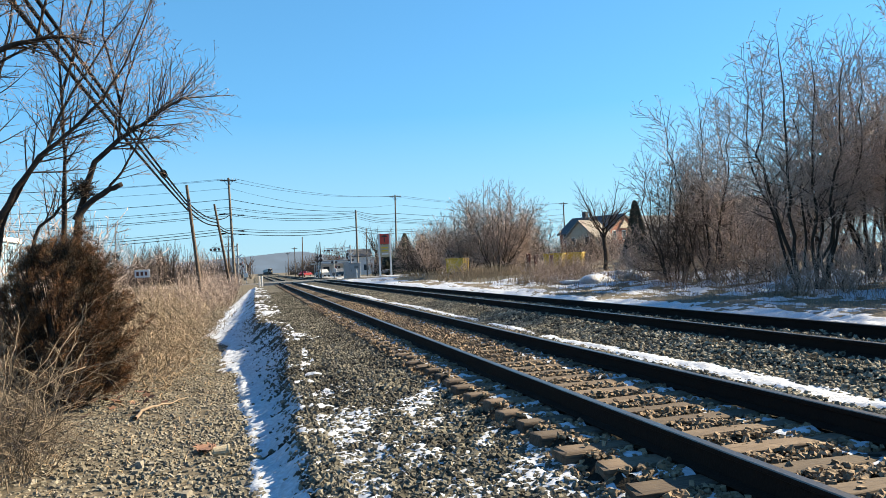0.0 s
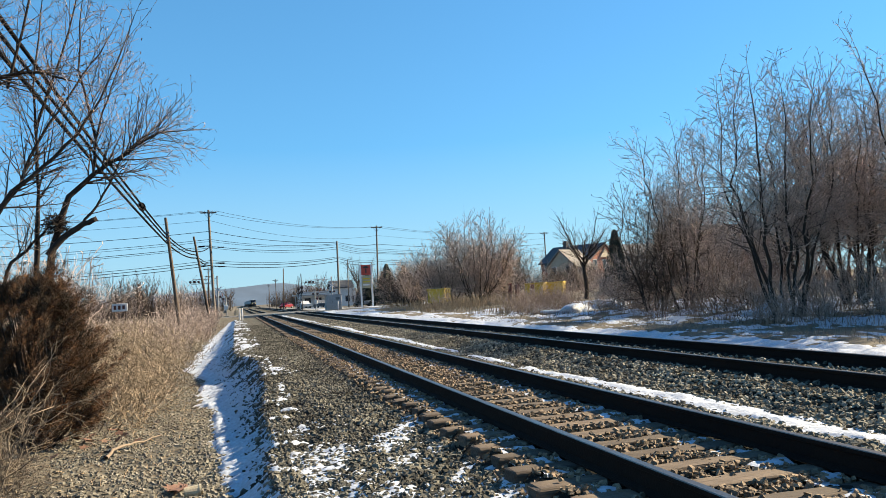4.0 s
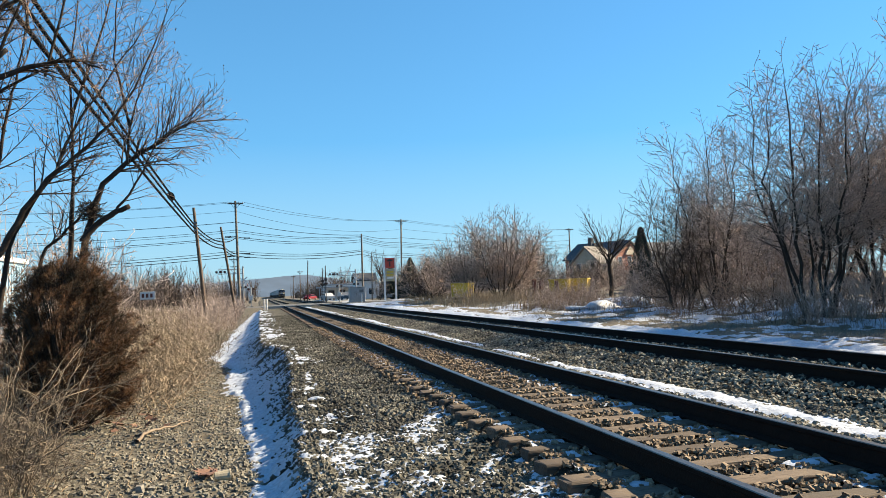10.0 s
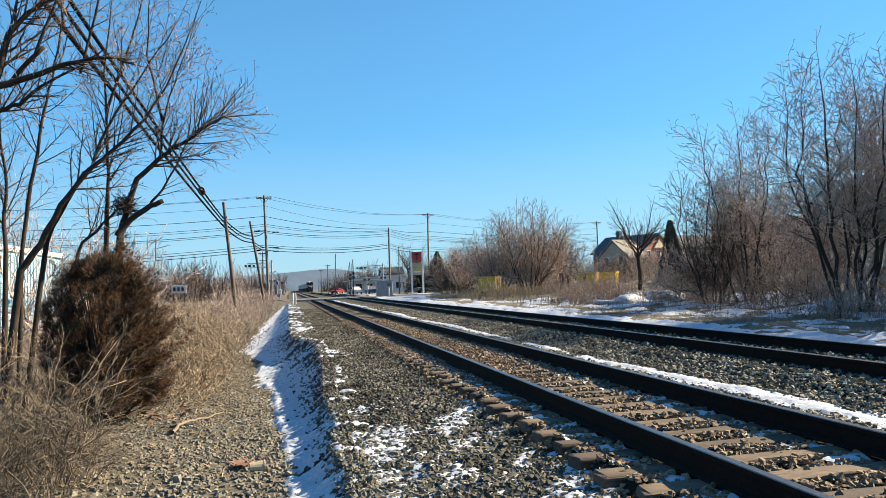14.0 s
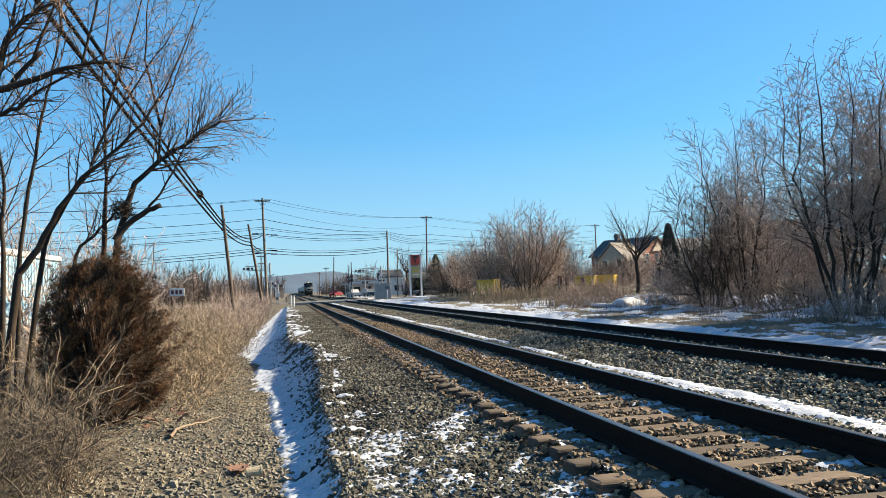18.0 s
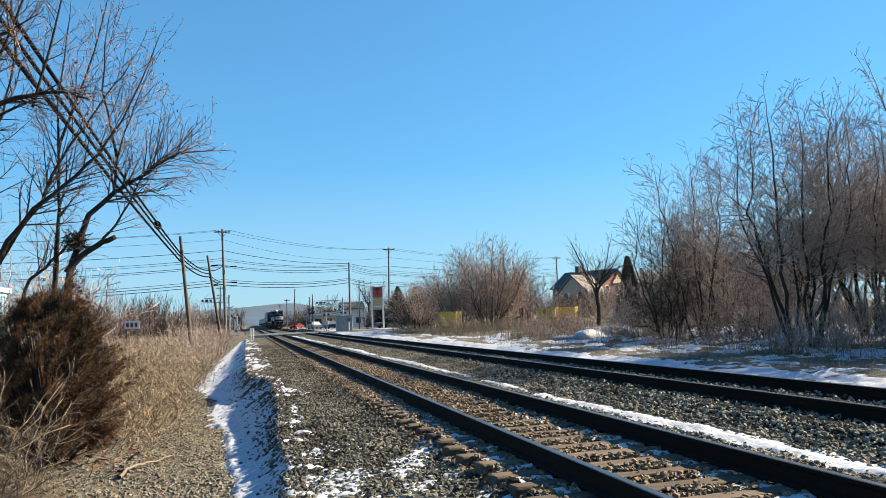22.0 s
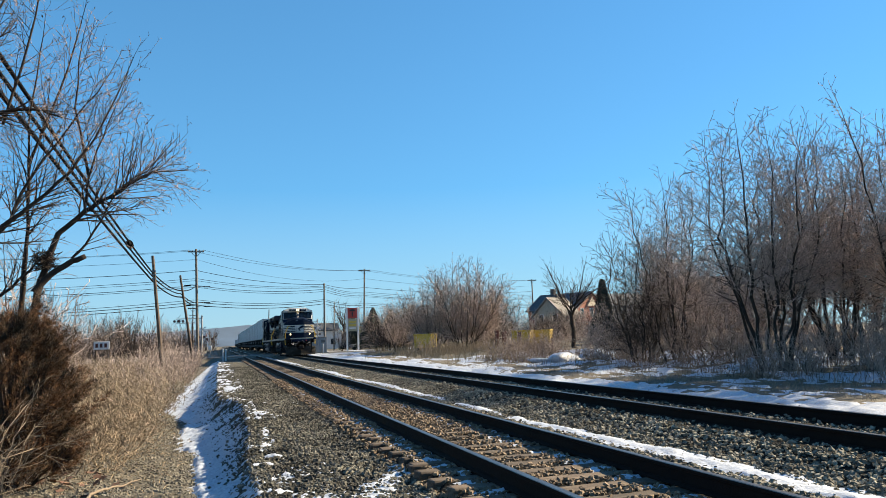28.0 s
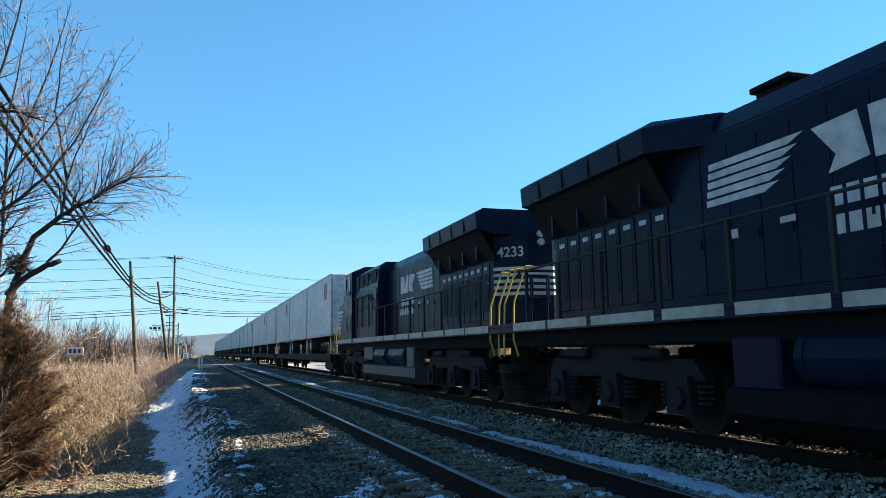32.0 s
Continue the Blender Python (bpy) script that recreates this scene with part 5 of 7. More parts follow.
# ---- the train ----
# black gloss paint; the sky's blue reflection is put into its base colour
LOCO = material("black_loco_paint_sky_tint", (0.0075, 0.0145, 0.0335), (0.0115, 0.0205, 0.0450), 1.3, 0.30, bump=0.04, fine=25, spec=0.2)
LOCO.node_tree.nodes["Principled BSDF"].inputs["IOR"].default_value = 1.22
GRIME = material("grimy_black_underframe", (0.005, 0.005, 0.006), (0.011, 0.010, 0.010), 4, 0.85, bump=0.4, spec=0.12)
STEEL_DARK = material("dark_cast_steel", (0.007, 0.006, 0.0085), (0.020, 0.016, 0.016), 6, 0.75, metal=0.0, bump=0.4, spec=0.2)
PLOW_STEEL = material("dusty_plow_steel", (0.035, 0.032, 0.029), (0.085, 0.077, 0.066), 3, 0.8, bump=0.2, spec=0.2)
WHITE = material("white_loco_lettering", (0.66, 0.66, 0.64), (0.54, 0.53, 0.50), 3, 0.55, bump=0.05, fine=5)
SILL = material("pale_reflective_sill", (0.50, 0.475, 0.40), (0.38, 0.355, 0.295), 2, 0.5, bump=0.05, fine=5)
YELLOW = material("yellow_handrail_paint", (0.72, 0.50, 0.03), (0.58, 0.38, 0.03), 5, 0.5, bump=0.05)
TRUCK_GREY = material("grey_tank_box_paint", (0.05, 0.053, 0.062), (0.035, 0.037, 0.043), 2, 0.5, bump=0.1)
GLASS = material("dark_cab_glass", (0.012, 0.018, 0.03), None, 2, 0.15, bump=0, spec=0.8)
LAMP = material("lit_headlight", (0.9, 0.85, 0.7), None, 2, 0.3, bump=0, glow=((1.0, 0.72, 0.32), 2.2))
RED_LENS = material("red_lens", (0.5, 0.02, 0.03), None, 4, 0.3, bump=0)
LENS = material("clear_lens", (0.6, 0.62, 0.62), (0.5, 0.52, 0.52), 4, 0.15, bump=0)
TRAILER = material("white_trailer_skin", (0.66, 0.675, 0.69), (0.55, 0.565, 0.58), 0.8, 0.45, bump=0.06, fine=3)
TRAILER_EDGE = material("trailer_aluminium_rail", (0.46, 0.47, 0.48), (0.36, 0.37, 0.38), 2, 0.4, metal=0.5, bump=0.05)
MARK_RED = material("faded_red_mark", (0.42, 0.16, 0.13), (0.36, 0.15, 0.13), 4, 0.6, bump=0)
RUBBER = material("black_rubber", (0.018, 0.018, 0.018), (0.03, 0.03, 0.03), 6, 0.9, bump=0.2)


def text_mesh(name, words, size, mat, parent, m, label=""):
    cu = bpy.data.curves.new(name, "FONT")
    cu.body, cu.size, cu.align_x, cu.align_y, cu.extrude, cu.offset = words, size, "CENTER", "CENTER", 0.004, size * 0.018
    tmp = bpy.data.objects.new(name, cu)
    me = bpy.data.meshes.new_from_object(tmp)
    bpy.data.objects.remove(tmp)
    me.materials.clear()
    me.materials.append(mat)
    ob = new(name, me)
    ob.parent = parent
    ob.matrix_basis = m
    if label:
        ob["label"] = label
    return ob


def left_side(x, y, z):
    """Pose of writing on the side that faces -x: it reads along -y."""
    return Matrix.Translation((x, y, z)) @ Matrix(((0, 0, -1, 0), (-1, 0, 0, 0), (0, 1, 0, 0), (0, 0, 0, 1)))


def right_side(x, y, z):
    return Matrix.Translation((x, y, z)) @ Matrix(((0, 0, 1, 0), (1, 0, 0, 0), (0, 1, 0, 0), (0, 0, 0, 1)))


def front_side(x, y, z):
    return Matrix.Translation((x, y, z)) @ pose(0, 0, 0, 90)


def wheel(parent, x, y, r=0.52):
    bm = bmesh.new()
    add_rod(bm, (x - 0.07, y, r), (x + 0.07, y, r), r, r, 20)
    s = 0.02 if x > 0 else -0.02
    add_rod(bm, (x + s * 3, y, r), (x + s * 4.5, y, r), r * 0.45, r * 0.35, 14)
    return part("wheel", bm, STEEL_DARK, parent)


def loco_truck(loco, y):
    """Three-axle truck with cast side frames."""
    t = part("truck", box((-0.6, y - 1.9, 0.62), (0.6, y + 1.9, 0.98), 0.05), GRIME, loco)
    for sx in (-1, 1):
        bm = bmesh.new()
        prof = [(-2.35, 0.78), (-2.1, 1.06), (-1.1, 1.10), (-0.75, 1.28), (0.75, 1.28), (1.1, 1.10), (2.1, 1.06), (2.35, 0.78), (1.95, 0.72), (0.35, 0.78), (-0.35, 0.78), (-1.95, 0.72)]
        add_prism(bm, [(y + a, b) for a, b in prof], sx * 1.02, sx * 1.20, axis=0)
        part("side_frame", bm, STEEL_DARK, t)
        for a in (-1.85, 0.0, 1.85):
            wheel(t, sx * 0.78, y + a)
            bm = bmesh.new()
            add_prism(bm, [(y + a - 0.30, 0.30), (y + a + 0.30, 0.30), (y + a + 0.22, 0.84), (y + a - 0.22, 0.84)], sx * 1.10, sx * 1.30, axis=0)
            add_rod(bm, (sx * 1.30, y + a, 0.54), (sx * 1.36, y + a, 0.54), 0.17, 0.15, 14)
            part("journal_box", bm, STEEL_DARK, t)
            for b in (-0.42, 0.42):
                bm = bmesh.new()
                for k in range(4):
                    add_rod(bm, (sx * 1.16, y + a + b, 0.46 + 0.075 * k), (sx * 1.16, y + a + b, 0.50 + 0.075 * k), 0.11, 0.11, 10)
                part("spring", bm, STEEL_DARK, t)
        for a in (-1.5, 0.7):
            part("brake_cylinder", rod((sx * 1.24, y + a, 1.15), (sx * 1.24, y + a + 0.8, 1.15), 0.09, 0.09, 10), STEEL_DARK, t)
    return t


def stretch(ob, z0=3.4, f=1.11):
    """Raises the upper part of the cab and all that is fixed to it."""
    for o in (ob, *ob.children_recursive):
        if o.matrix_basis.translation.z > z0:
            o.location.z = z0 + (o.matrix_basis.translation.z - z0) * f
            continue
        for v in o.data.vertices:
            if v.co.z > z0:
                v.co.z = z0 + (v.co.z - z0) * f


def locomotive(number, label, lit):
    L = thing("locomotive", label, "locomotive", (0, 0, 0), "locomotives")
    sides = (-1, 1)
    # frame, deck, tank
    part("frame", box((-1.35, -0.6, 1.28), (1.35, 19.9, 1.72), 0.03), GRIME, L)
    part("deck", box((-1.52, -0.75, 1.70), (1.52, 20.0, 1.78), 0.01), LOCO, L)
    bm = bmesh.new()
    add_prism(bm, [(-1.42, 0.72), (-1.42, 0.42), (-1.15, 0.20), (1.15, 0.20), (1.42, 0.42), (1.42, 0.72), (1.2, 0.80), (-1.2, 0.80)], 5.5, 12.9, axis=1)
    part("fuel_tank", bm, TRUCK_GREY if not lit else GRIME, L)
    for sx in sides:
        for k, (a, b) in enumerate(((7.3, 9.2), (9.5, 11.7))):
            bm = bmesh.new()
            add_rod(bm, (sx * 1.10, a, 1.10), (sx * 1.10, b, 1.10), 0.36, 0.36, 20)
            for e in (a + 0.1, b - 0.1):
                add_rod(bm, (sx * 1.10, e - 0.03, 1.10), (sx * 1.10, e + 0.03, 1.10), 0.375, 0.375, 20)
            part("air_reservoir", bm, LOCO, L)
        part("battery_box", box((sx * 1.05, 5.7, 0.92), (sx * 1.42, 7.15, 1.42), 0.03), TRUCK_GREY if not lit else LOCO, L)
        part("filter_box", box((sx * 1.05, 11.95, 0.72), (sx * 1.42, 12.75, 1.36), 0.03), TRUCK_GREY if not lit else LOCO, L)
        # sill stripes
        for k, (a, b) in enumerate(((0.0, 0.95), (1.0, 1.35), (1.4, 3.6), (4.05, 5.6), (5.65, 7.9), (8.0, 9.3), (9.45, 10.9), (11.05, 12.5), (12.7, 14.0), (14.2, 16.0), (16.15, 17.6), (17.7, 19.2))):
            part("sill_stripe", box((sx * 1.522, a, 1.62), (sx * 1.532, b, 1.775)), SILL, L)
    part("deck_edge", box((-1.525, -0.72, 1.58), (1.525, 19.95, 1.70), 0.01), LOCO, L)
    loco_truck(L, 3.1)
    loco_truck(L, 15.9)

    # nose: chamfered in plan, sloping to a ridge
    bm = bmesh.new()
    plan = [(-1.50, 1.75), (-1.50, 0.42), (-0.42, 0.0), (0.42, 0.0), (1.50, 0.42), (1.50, 1.75)]
    low = [bm.verts.new((x, y, 1.78)) for x, y in plan]
    top = [bm.verts.new((x, y + 0.06, z)) for (x, y), z in zip(plan, (3.38, 3.28, 3.68, 3.68, 3.28, 3.38))]
    back = [bm.verts.new((-0.50, 1.75, 3.92)), bm.verts.new((0.50, 1.75, 3.92))]
    for a, b in zip(range(5), range(1, 6)):
        bm.faces.new((low[a], low[b], top[b], top[a]))
    bm.faces.new((top[0], top[1], top[2], back[0]))
    bm.faces.new((top[2], top[3], back[1], back[0]))
    bm.faces.new((top[3], top[4], top[5], back[1]))
    bm.faces.new(low[::-1])
    bm.faces.new((low[0], top[0], back[0], back[1], top[5], low[5]))
    bmesh.ops.recalc_face_normals(bm, faces=bm.faces[:])
    bmesh.ops.bevel(bm, geom=[e for e in bm.edges if e.calc_length() > 0.4], offset=0.035, segments=2, affect="EDGES")
    nose = part("nose", bm, LOCO, L)
    # cab
    bm = bmesh.new()
    add_prism(bm, [(1.70, 1.78), (1.70, 3.50), (2.05, 4.42), (1.92, 4.50), (2.15, 4.68), (3.75, 4.70), (3.75, 1.78)], -1.53, 1.53, axis=0)
    for x in (-0.95, 0.0, 0.95):
        bmesh.ops.bisect_plane(bm, geom=bm.verts[:] + bm.edges[:] + bm.faces[:], plane_co=(x, 0, 0), plane_no=(1, 0, 0))
    for v in bm.verts:
        if v.co.z > 4.6 and abs(v.co.x) > 1.2:
            v.co.z -= 0.22
        if v.co.y < 2.4 and v.co.z > 3.0:
            v.co.y += 0.17 * abs(v.co.x)
    cab = part("cab", bm, LOCO, L)
    # brow with number boards and headlights
    bm = bmesh.new()
    add_prism(bm, [(-1.50, 4.34), (-1.46, 4.44), (-0.98, 4.70), (-0.80, 4.75), (0.80, 4.75), (0.98, 4.70), (1.46, 4.44), (1.50, 4.34)], 1.90, 2.35, axis=1)
    for v in bm.verts:
        if v.co.y < 2.0:
            v.co.y += 0.16 * max(0.0, abs(v.co.x) - 0.75) + 0.30 * max(0.0, v.co.z - 4.66) / 0.09
    part("brow", bm, WHITE if lit else LOCO, cab, "pale panel over the windshield")
    for sx in (-1, 1):
        b = part("number_board", box((sx * 0.20, 1.700, 4.44), (sx * 0.86, 1.745, 4.64), 0.02), LOCO, cab, "black number board")
        text_mesh("numerals", number, 0.21, WHITE, b, front_side(sx * 0.53, 1.695, 4.54))
        bm = rod((sx * 0.085, 1.68, 4.54), (sx * 0.085, 1.76, 4.54), 0.06, 0.06, 16)
        part("headlight", bm, LAMP if lit else LENS, cab, "lit headlight" if lit else "")
    part("headlight_frame", box((-0.19, 1.715, 4.43), (0.19, 1.92, 4.65), 0.02), WHITE if lit else LOCO, cab)
    part("board_mount", box((-0.90, 1.745, 4.42), (0.90, 1.92, 4.66), 0.02), WHITE if lit else LOCO, cab)
    # windshields on the sloping front
    for sx in (-1, 1):
        bm = bmesh.new()
        vs = [bm.verts.new(p) for p in ((sx * 0.10, 1.80, 3.84), (sx * 1.40, 1.98, 3.74), (sx * 1.36, 2.17, 4.30), (sx * 0.10, 1.98, 4.33))]
        bm.faces.new(vs)
        bmesh.ops.solidify(bm, geom=bm.faces[:], thickness=0.03)
        part("windshield", bm, GLASS, cab, "dark windshield pane")
        bm = bmesh.new()
        add_pipe(bm, [(sx * 0.06, 1.77, 3.80), (sx * 1.44, 1.96, 3.69), (sx * 1.41, 2.16, 4.34), (sx * 0.06, 1.96, 4.37), (sx * 0.06, 1.77, 3.80)], 0.024)
        part("windshield_frame", bm, TRAILER_EDGE if lit else LOCO, cab, "pale windshield surround")
        bm = bmesh.new()
        add_pipe(bm, [(sx * 0.9, 1.86, 3.78), (sx * 0.55, 1.88, 4.12)], 0.012)
        part("wiper", bm, STEEL_DARK, cab)
        for a, b in ((2.12, 2.36), (2.44, 3.02), (3.12, 3.46)):
            w0 = part("side_window", box((sx * 1.525, a, 3.68), (sx * 1.545, b, 4.34), 0.01), GLASS, cab)
            bm = bmesh.new()
            add_pipe(bm, [(sx * 1.545, a, 3.68), (sx * 1.545, b, 3.68), (sx * 1.545, b, 4.34), (sx * 1.545, a, 4.34), (sx * 1.545, a, 3.68)], 0.016)
            part("window_frame", bm, TRAILER_EDGE, w0)
        part("mirror", box((sx * 1.58, 3.02, 3.60), (sx * 1.68, 3.10, 3.86), 0.02), SILL, cab)
        part("sunshade", box((sx * 1.555, 2.42, 3.86), (sx * 1.60, 2.66, 4.32), 0.01), TRAILER_EDGE, cab)
        for a, b in ((1.75, 2.75), (2.95, 3.60)):
            lv = part("louvre_panel", box((sx * 1.532, a, 2.05), (sx * 1.55, b, 2.78), 0.01), LOCO, cab)
            for k in range(11):
                part("slat", box((sx * 1.55, a + 0.07, 2.12 + 0.058 * k), (sx * 1.565, b - 0.07, 2.145 + 0.058 * k)), LOCO, lv)
        part("placard", box((sx * 1.532, 0.95, 2.02), (sx * 1.54, 1.25, 2.30)), WHITE, nose, "white placard")
    text_mesh("numerals", number, 0.40, WHITE, cab, left_side(-1.536, 2.65, 3.24), "white road number")
    text_mesh("numerals", number, 0.40, WHITE, cab, right_side(1.536, 2.65, 3.24), "white road number")
    part("lettering_bar", box((-1.534, 2.9, 2.90), (-1.54, 3.35, 2.95)), WHITE, cab)
    part("lettering_bar", box((-1.534, 2.35, 2.93), (-1.54, 2.5, 3.0)), WHITE, cab)
    stretch(cab)
    # nose stripes: front facet, chamfers and sides
    for k in range(5):
        z0, z1 = 2.96 - 0.165 * k, 3.06 - 0.165 * k
        z1 += 0.02 if k == 0 else 0
        for sx in (-1, 1):
            back_y = 1.62 - 0.13 * k
            bm = bmesh.new()
            add_prism(bm, [(sx * 1.51, back_y), (sx * 1.51, 0.405), (sx * 0.43, -0.02), (sx * 0.40, -0.02), (sx * 0.40, 0.06), (sx * 0.43, 0.06), (sx * 1.40, 0.5), (sx * 1.40, back_y)], z0, z1, axis=2)
            part("nose_stripe", bm, WHITE, nose, "white stripe round the nose")
    bm = bmesh.new()
    add_prism(bm, [(-0.42, 2.30), (0.42, 2.30), (0.42, 3.08), (-0.42, 3.08)], -0.018, 0.03, axis=1)
    part("nose_panel", bm, WHITE, nose, "white emblem panel")
    bm = bmesh.new()
    add_prism(bm, [(-0.22, 2.66), (-0.10, 2.60), (0.02, 2.44), (0.10, 2.42), (0.02, 2.66), (0.18, 2.76), (0.40, 2.84), (0.38, 3.02), (0.16, 2.98), (-0.08, 2.78)], -0.026, -0.018, axis=1)
    part("emblem", bm, LOCO, nose, "plain dark emblem shape")
    part("nose_door", box((-0.38, -0.025, 3.12), (0.36, 0.08, 3.62), 0.02), LOCO, nose)
    part("lettering_bar", box((-0.34, -0.032, 3.52), (-0.20, -0.026, 3.55)), WHITE, nose)
    for sx in (-1, 1):
        for z in (2.36, 2.66, 2.96, 3.28):
            bm = bmesh.new()
            add_pipe(bm, [(sx * 0.50, 0.0, z + 0.04), (sx * 0.50, -0.07, z), (sx * 0.92, 0.09, z), (sx * 0.92, 0.16, z + 0.04)], 0.014)
            part("grab_iron", bm, STEEL_DARK, nose)
    for sx in (-1, 1):
        h = part("light_housing", box((sx * 0.78, -0.42, 2.00), (sx * 1.16, -0.18, 2.30), 0.03), LOCO, L)
        part("ditch_light", rod((sx * 0.95, -0.45, 2.15), (sx * 0.95, -0.38, 2.15), 0.072, 0.072, 16), LAMP if lit else LENS, h, "lit ditch light" if lit else "")
    # front platform, handrails, steps
    part("front_sill", box((-1.0, -0.80, 1.66), (1.25, -0.745, 1.78), 0.01), SILL, L, "pale front sill")
    part("anticlimber", box((-0.9, -0.95, 1.40), (0.9, -0.6, 1.62), 0.03), LOCO, L)
    for yy, out in ((-0.62, -1), (19.75, 1)):
        for sx in (-1, 1):
            for k, off in enumerate((0.0, 0.55)):
                y0 = yy - out * off * 0.9
                bm = bmesh.new()
                add_pipe(bm, [(sx * 1.02, y0, 2.98), (sx * 1.18, y0, 2.98), (sx * 1.42, y0, 2.35), (sx * 1.47, y0, 2.2), (sx * 1.50, y0, 1.45), (sx * (1.50 if k == 0 else 1.40), y0, 1.10)], 0.022, 8)
                part("handrail", bm, YELLOW, L, "yellow step handrail")
            for k in range(4):
                s = part("step", box((sx * 1.08, yy - 0.28, 0.42 + 0.34 * k), (sx * 1.48, yy + 0.28, 0.45 + 0.34 * k)), STEEL_DARK, L)
            part("step_side", box((sx * 1.06, yy - 0.30, 0.38), (sx * 1.09, yy + 0.30, 1.70)), GRIME, L)
        for x in (-0.75, -0.35, 0.35, 0.75):
            part("end_stanchion", rod((x, yy + out * 0.1, 1.78), (x, yy + out * 0.1, 2.86), 0.022, 0.022, 6), LOCO, L)
        for z in (2.35, 2.86):
            for x in (-1.05, 0.35):
                part("end_rail", rod((x, yy + out * 0.1, z), (x + 0.7, yy + out * 0.1, z), 0.018, 0.018, 6), LOCO, L)
        # coupler, hoses, plow
        bm = box((-0.14, min(yy, yy + out * 1.1), 0.74), (0.14, max(yy, yy + out * 1.1), 1.02), 0.03)
        add_box(bm, (-0.26, yy + out * 0.98 - 0.16, 0.70), (0.22, yy + out * 0.98 + 0.16, 1.06), 0.06)
        part("coupler", bm, STEEL_DARK, L)
        for k, x in enumerate((-0.95, -0.78, -0.6, 0.6, 0.78, 0.95)):
            bm = bmesh.new()
            s = 1 if x > 0 else -1
            add_pipe(bm, [(x, yy + out * 0.25, 1.48), (x, yy + out * 0.42, 1.25), (x - s * 0.1, yy + out * 0.45, 0.85), (x - s * 0.05, yy + out * 0.40, 0.5 + 0.1 * (k % 2))], 0.022, 6)
            part("air_hose", bm, RUBBER, L)
        bm = bmesh.new()
        add_pipe(bm, [(0.15, yy + out * 0.35, 1.52), (0.35, yy + out * 0.5, 1.30), (0.62, yy + out * 0.5, 1.16), (0.85, yy + out * 0.4, 1.35)], 0.013, 6)
        add_pipe(bm, [(-0.15, yy + out * 0.35, 1.45), (-0.5, yy + out * 0.5, 1.15), (-0.75, yy + out * 0.4, 1.35)], 0.013, 6)
        part("cable_loop", bm, TRAILER_EDGE, L)
        bm = bmesh.new()
        for sx in (-1, 1):
            v = [bm.verts.new(p) for p in ((0, yy + out * 0.62, 0.12), (sx * 1.45, yy + out * 0.15, 0.12), (sx * 1.50, yy - out * 0.05, 0.92), (sx * 0.42, yy + out * 0.28, 0.92), (sx * 0.30, yy + out * 0.32, 0.66), (0, yy + out * 0.42, 0.62))]
            bm.faces.new(v)
        bmesh.ops.solidify(bm, geom=bm.faces[:], thickness=0.03)
        part("snow_plow", bm, PLOW_STEEL, L, "dusty tan-grey snow plow")
    part("red_lens", rod((0.55, -0.97, 1.52), (0.55, -0.93, 1.52), 0.06, 0.06, 12), RED_LENS, L)

    # equipment body behind the cab
    bm = bmesh.new()
    add_prism(bm, [(-1.40, 1.78), (-1.40, 3.55), (-1.30, 4.42), (-1.05, 4.58), (1.05, 4.58), (1.30, 4.42), (1.40, 3.55), (1.40, 1.78)], 3.75, 7.9, axis=1)
    part("equipment_hood", bm, LOCO, L)
    bm = bmesh.new()
    add_prism(bm, [(-1.0, 1.78), (-1.0, 4.16), (-0.78, 4.50), (0.78, 4.50), (1.0, 4.16), (1.0, 1.78)], 7.9, 18.12, axis=1)
    bmesh.ops.bevel(bm, geom=[e for e in bm.edges if e.calc_length() > 5], offset=0.03, segments=2, affect="EDGES")
    hood = part("long_hood", bm, LOCO, L)
    for sx in (-1, 1):
        for a, b in ((3.95, 4.55), (4.75, 5.45), (5.65, 6.30), (6.75, 7.6)):
            part("air_intake", box((sx * 1.335, a, 3.82), (sx * 1.385, b, 4.34), 0.01), RUBBER, L, "dark air intake opening")
        for k in range(6):
            a = 3.85 + 0.66 * k
            d = part("door", box((sx * 1.40, a, 2.25), (sx * 1.415, a + 0.62, 3.62), 0.008), LOCO, L)
            part("latch", box((sx * 1.415, a + 0.05, 2.85), (sx * 1.435, a + 0.09, 3.0)), STEEL_DARK, d)
        for a in (4.2, 5.9):
            for k in range(5):
                part("vent_slat", box((sx * 1.402, a, 1.95 + 0.05 * k), (sx * 1.42, a + 0.5, 1.975 + 0.05 * k)), LOCO, L)
        for k in range(11):
            a = 8.0 + 0.565 * k
            d = part("door", box((sx * 1.0, a, 1.95), (sx * 1.014, a + 0.535, 3.98), 0.008), LOCO, hood)
            part("latch", box((sx * 1.014, a + 0.04, 2.6), (sx * 1.034, a + 0.07, 2.72)), STEEL_DARK, d)
        for k in range(8):
            a = 14.45 + 0.46 * k
            d = part("radiator_door", box((sx * 1.0, a, 1.95), (sx * 1.02, a + 0.42, 3.36), 0.008), LOCO, hood)
            part("opening", box((sx * 1.02, a + 0.07, 2.15), (sx * 1.028, a + 0.35, 3.08)), RUBBER, d, "dark screened opening")
            part("label_plate", box((sx * 1.02, a + 0.10, 3.18), (sx * 1.03, a + 0.30, 3.26)), WHITE, d)
        part("label_plate", box((sx * 1.015, 12.95, 2.66), (sx * 1.022, 13.1, 2.78)), WHITE, hood)
        part("label_plate", box((sx * 1.015, 11.95, 2.72), (sx * 1.022, 12.2, 2.80)), WHITE, hood)
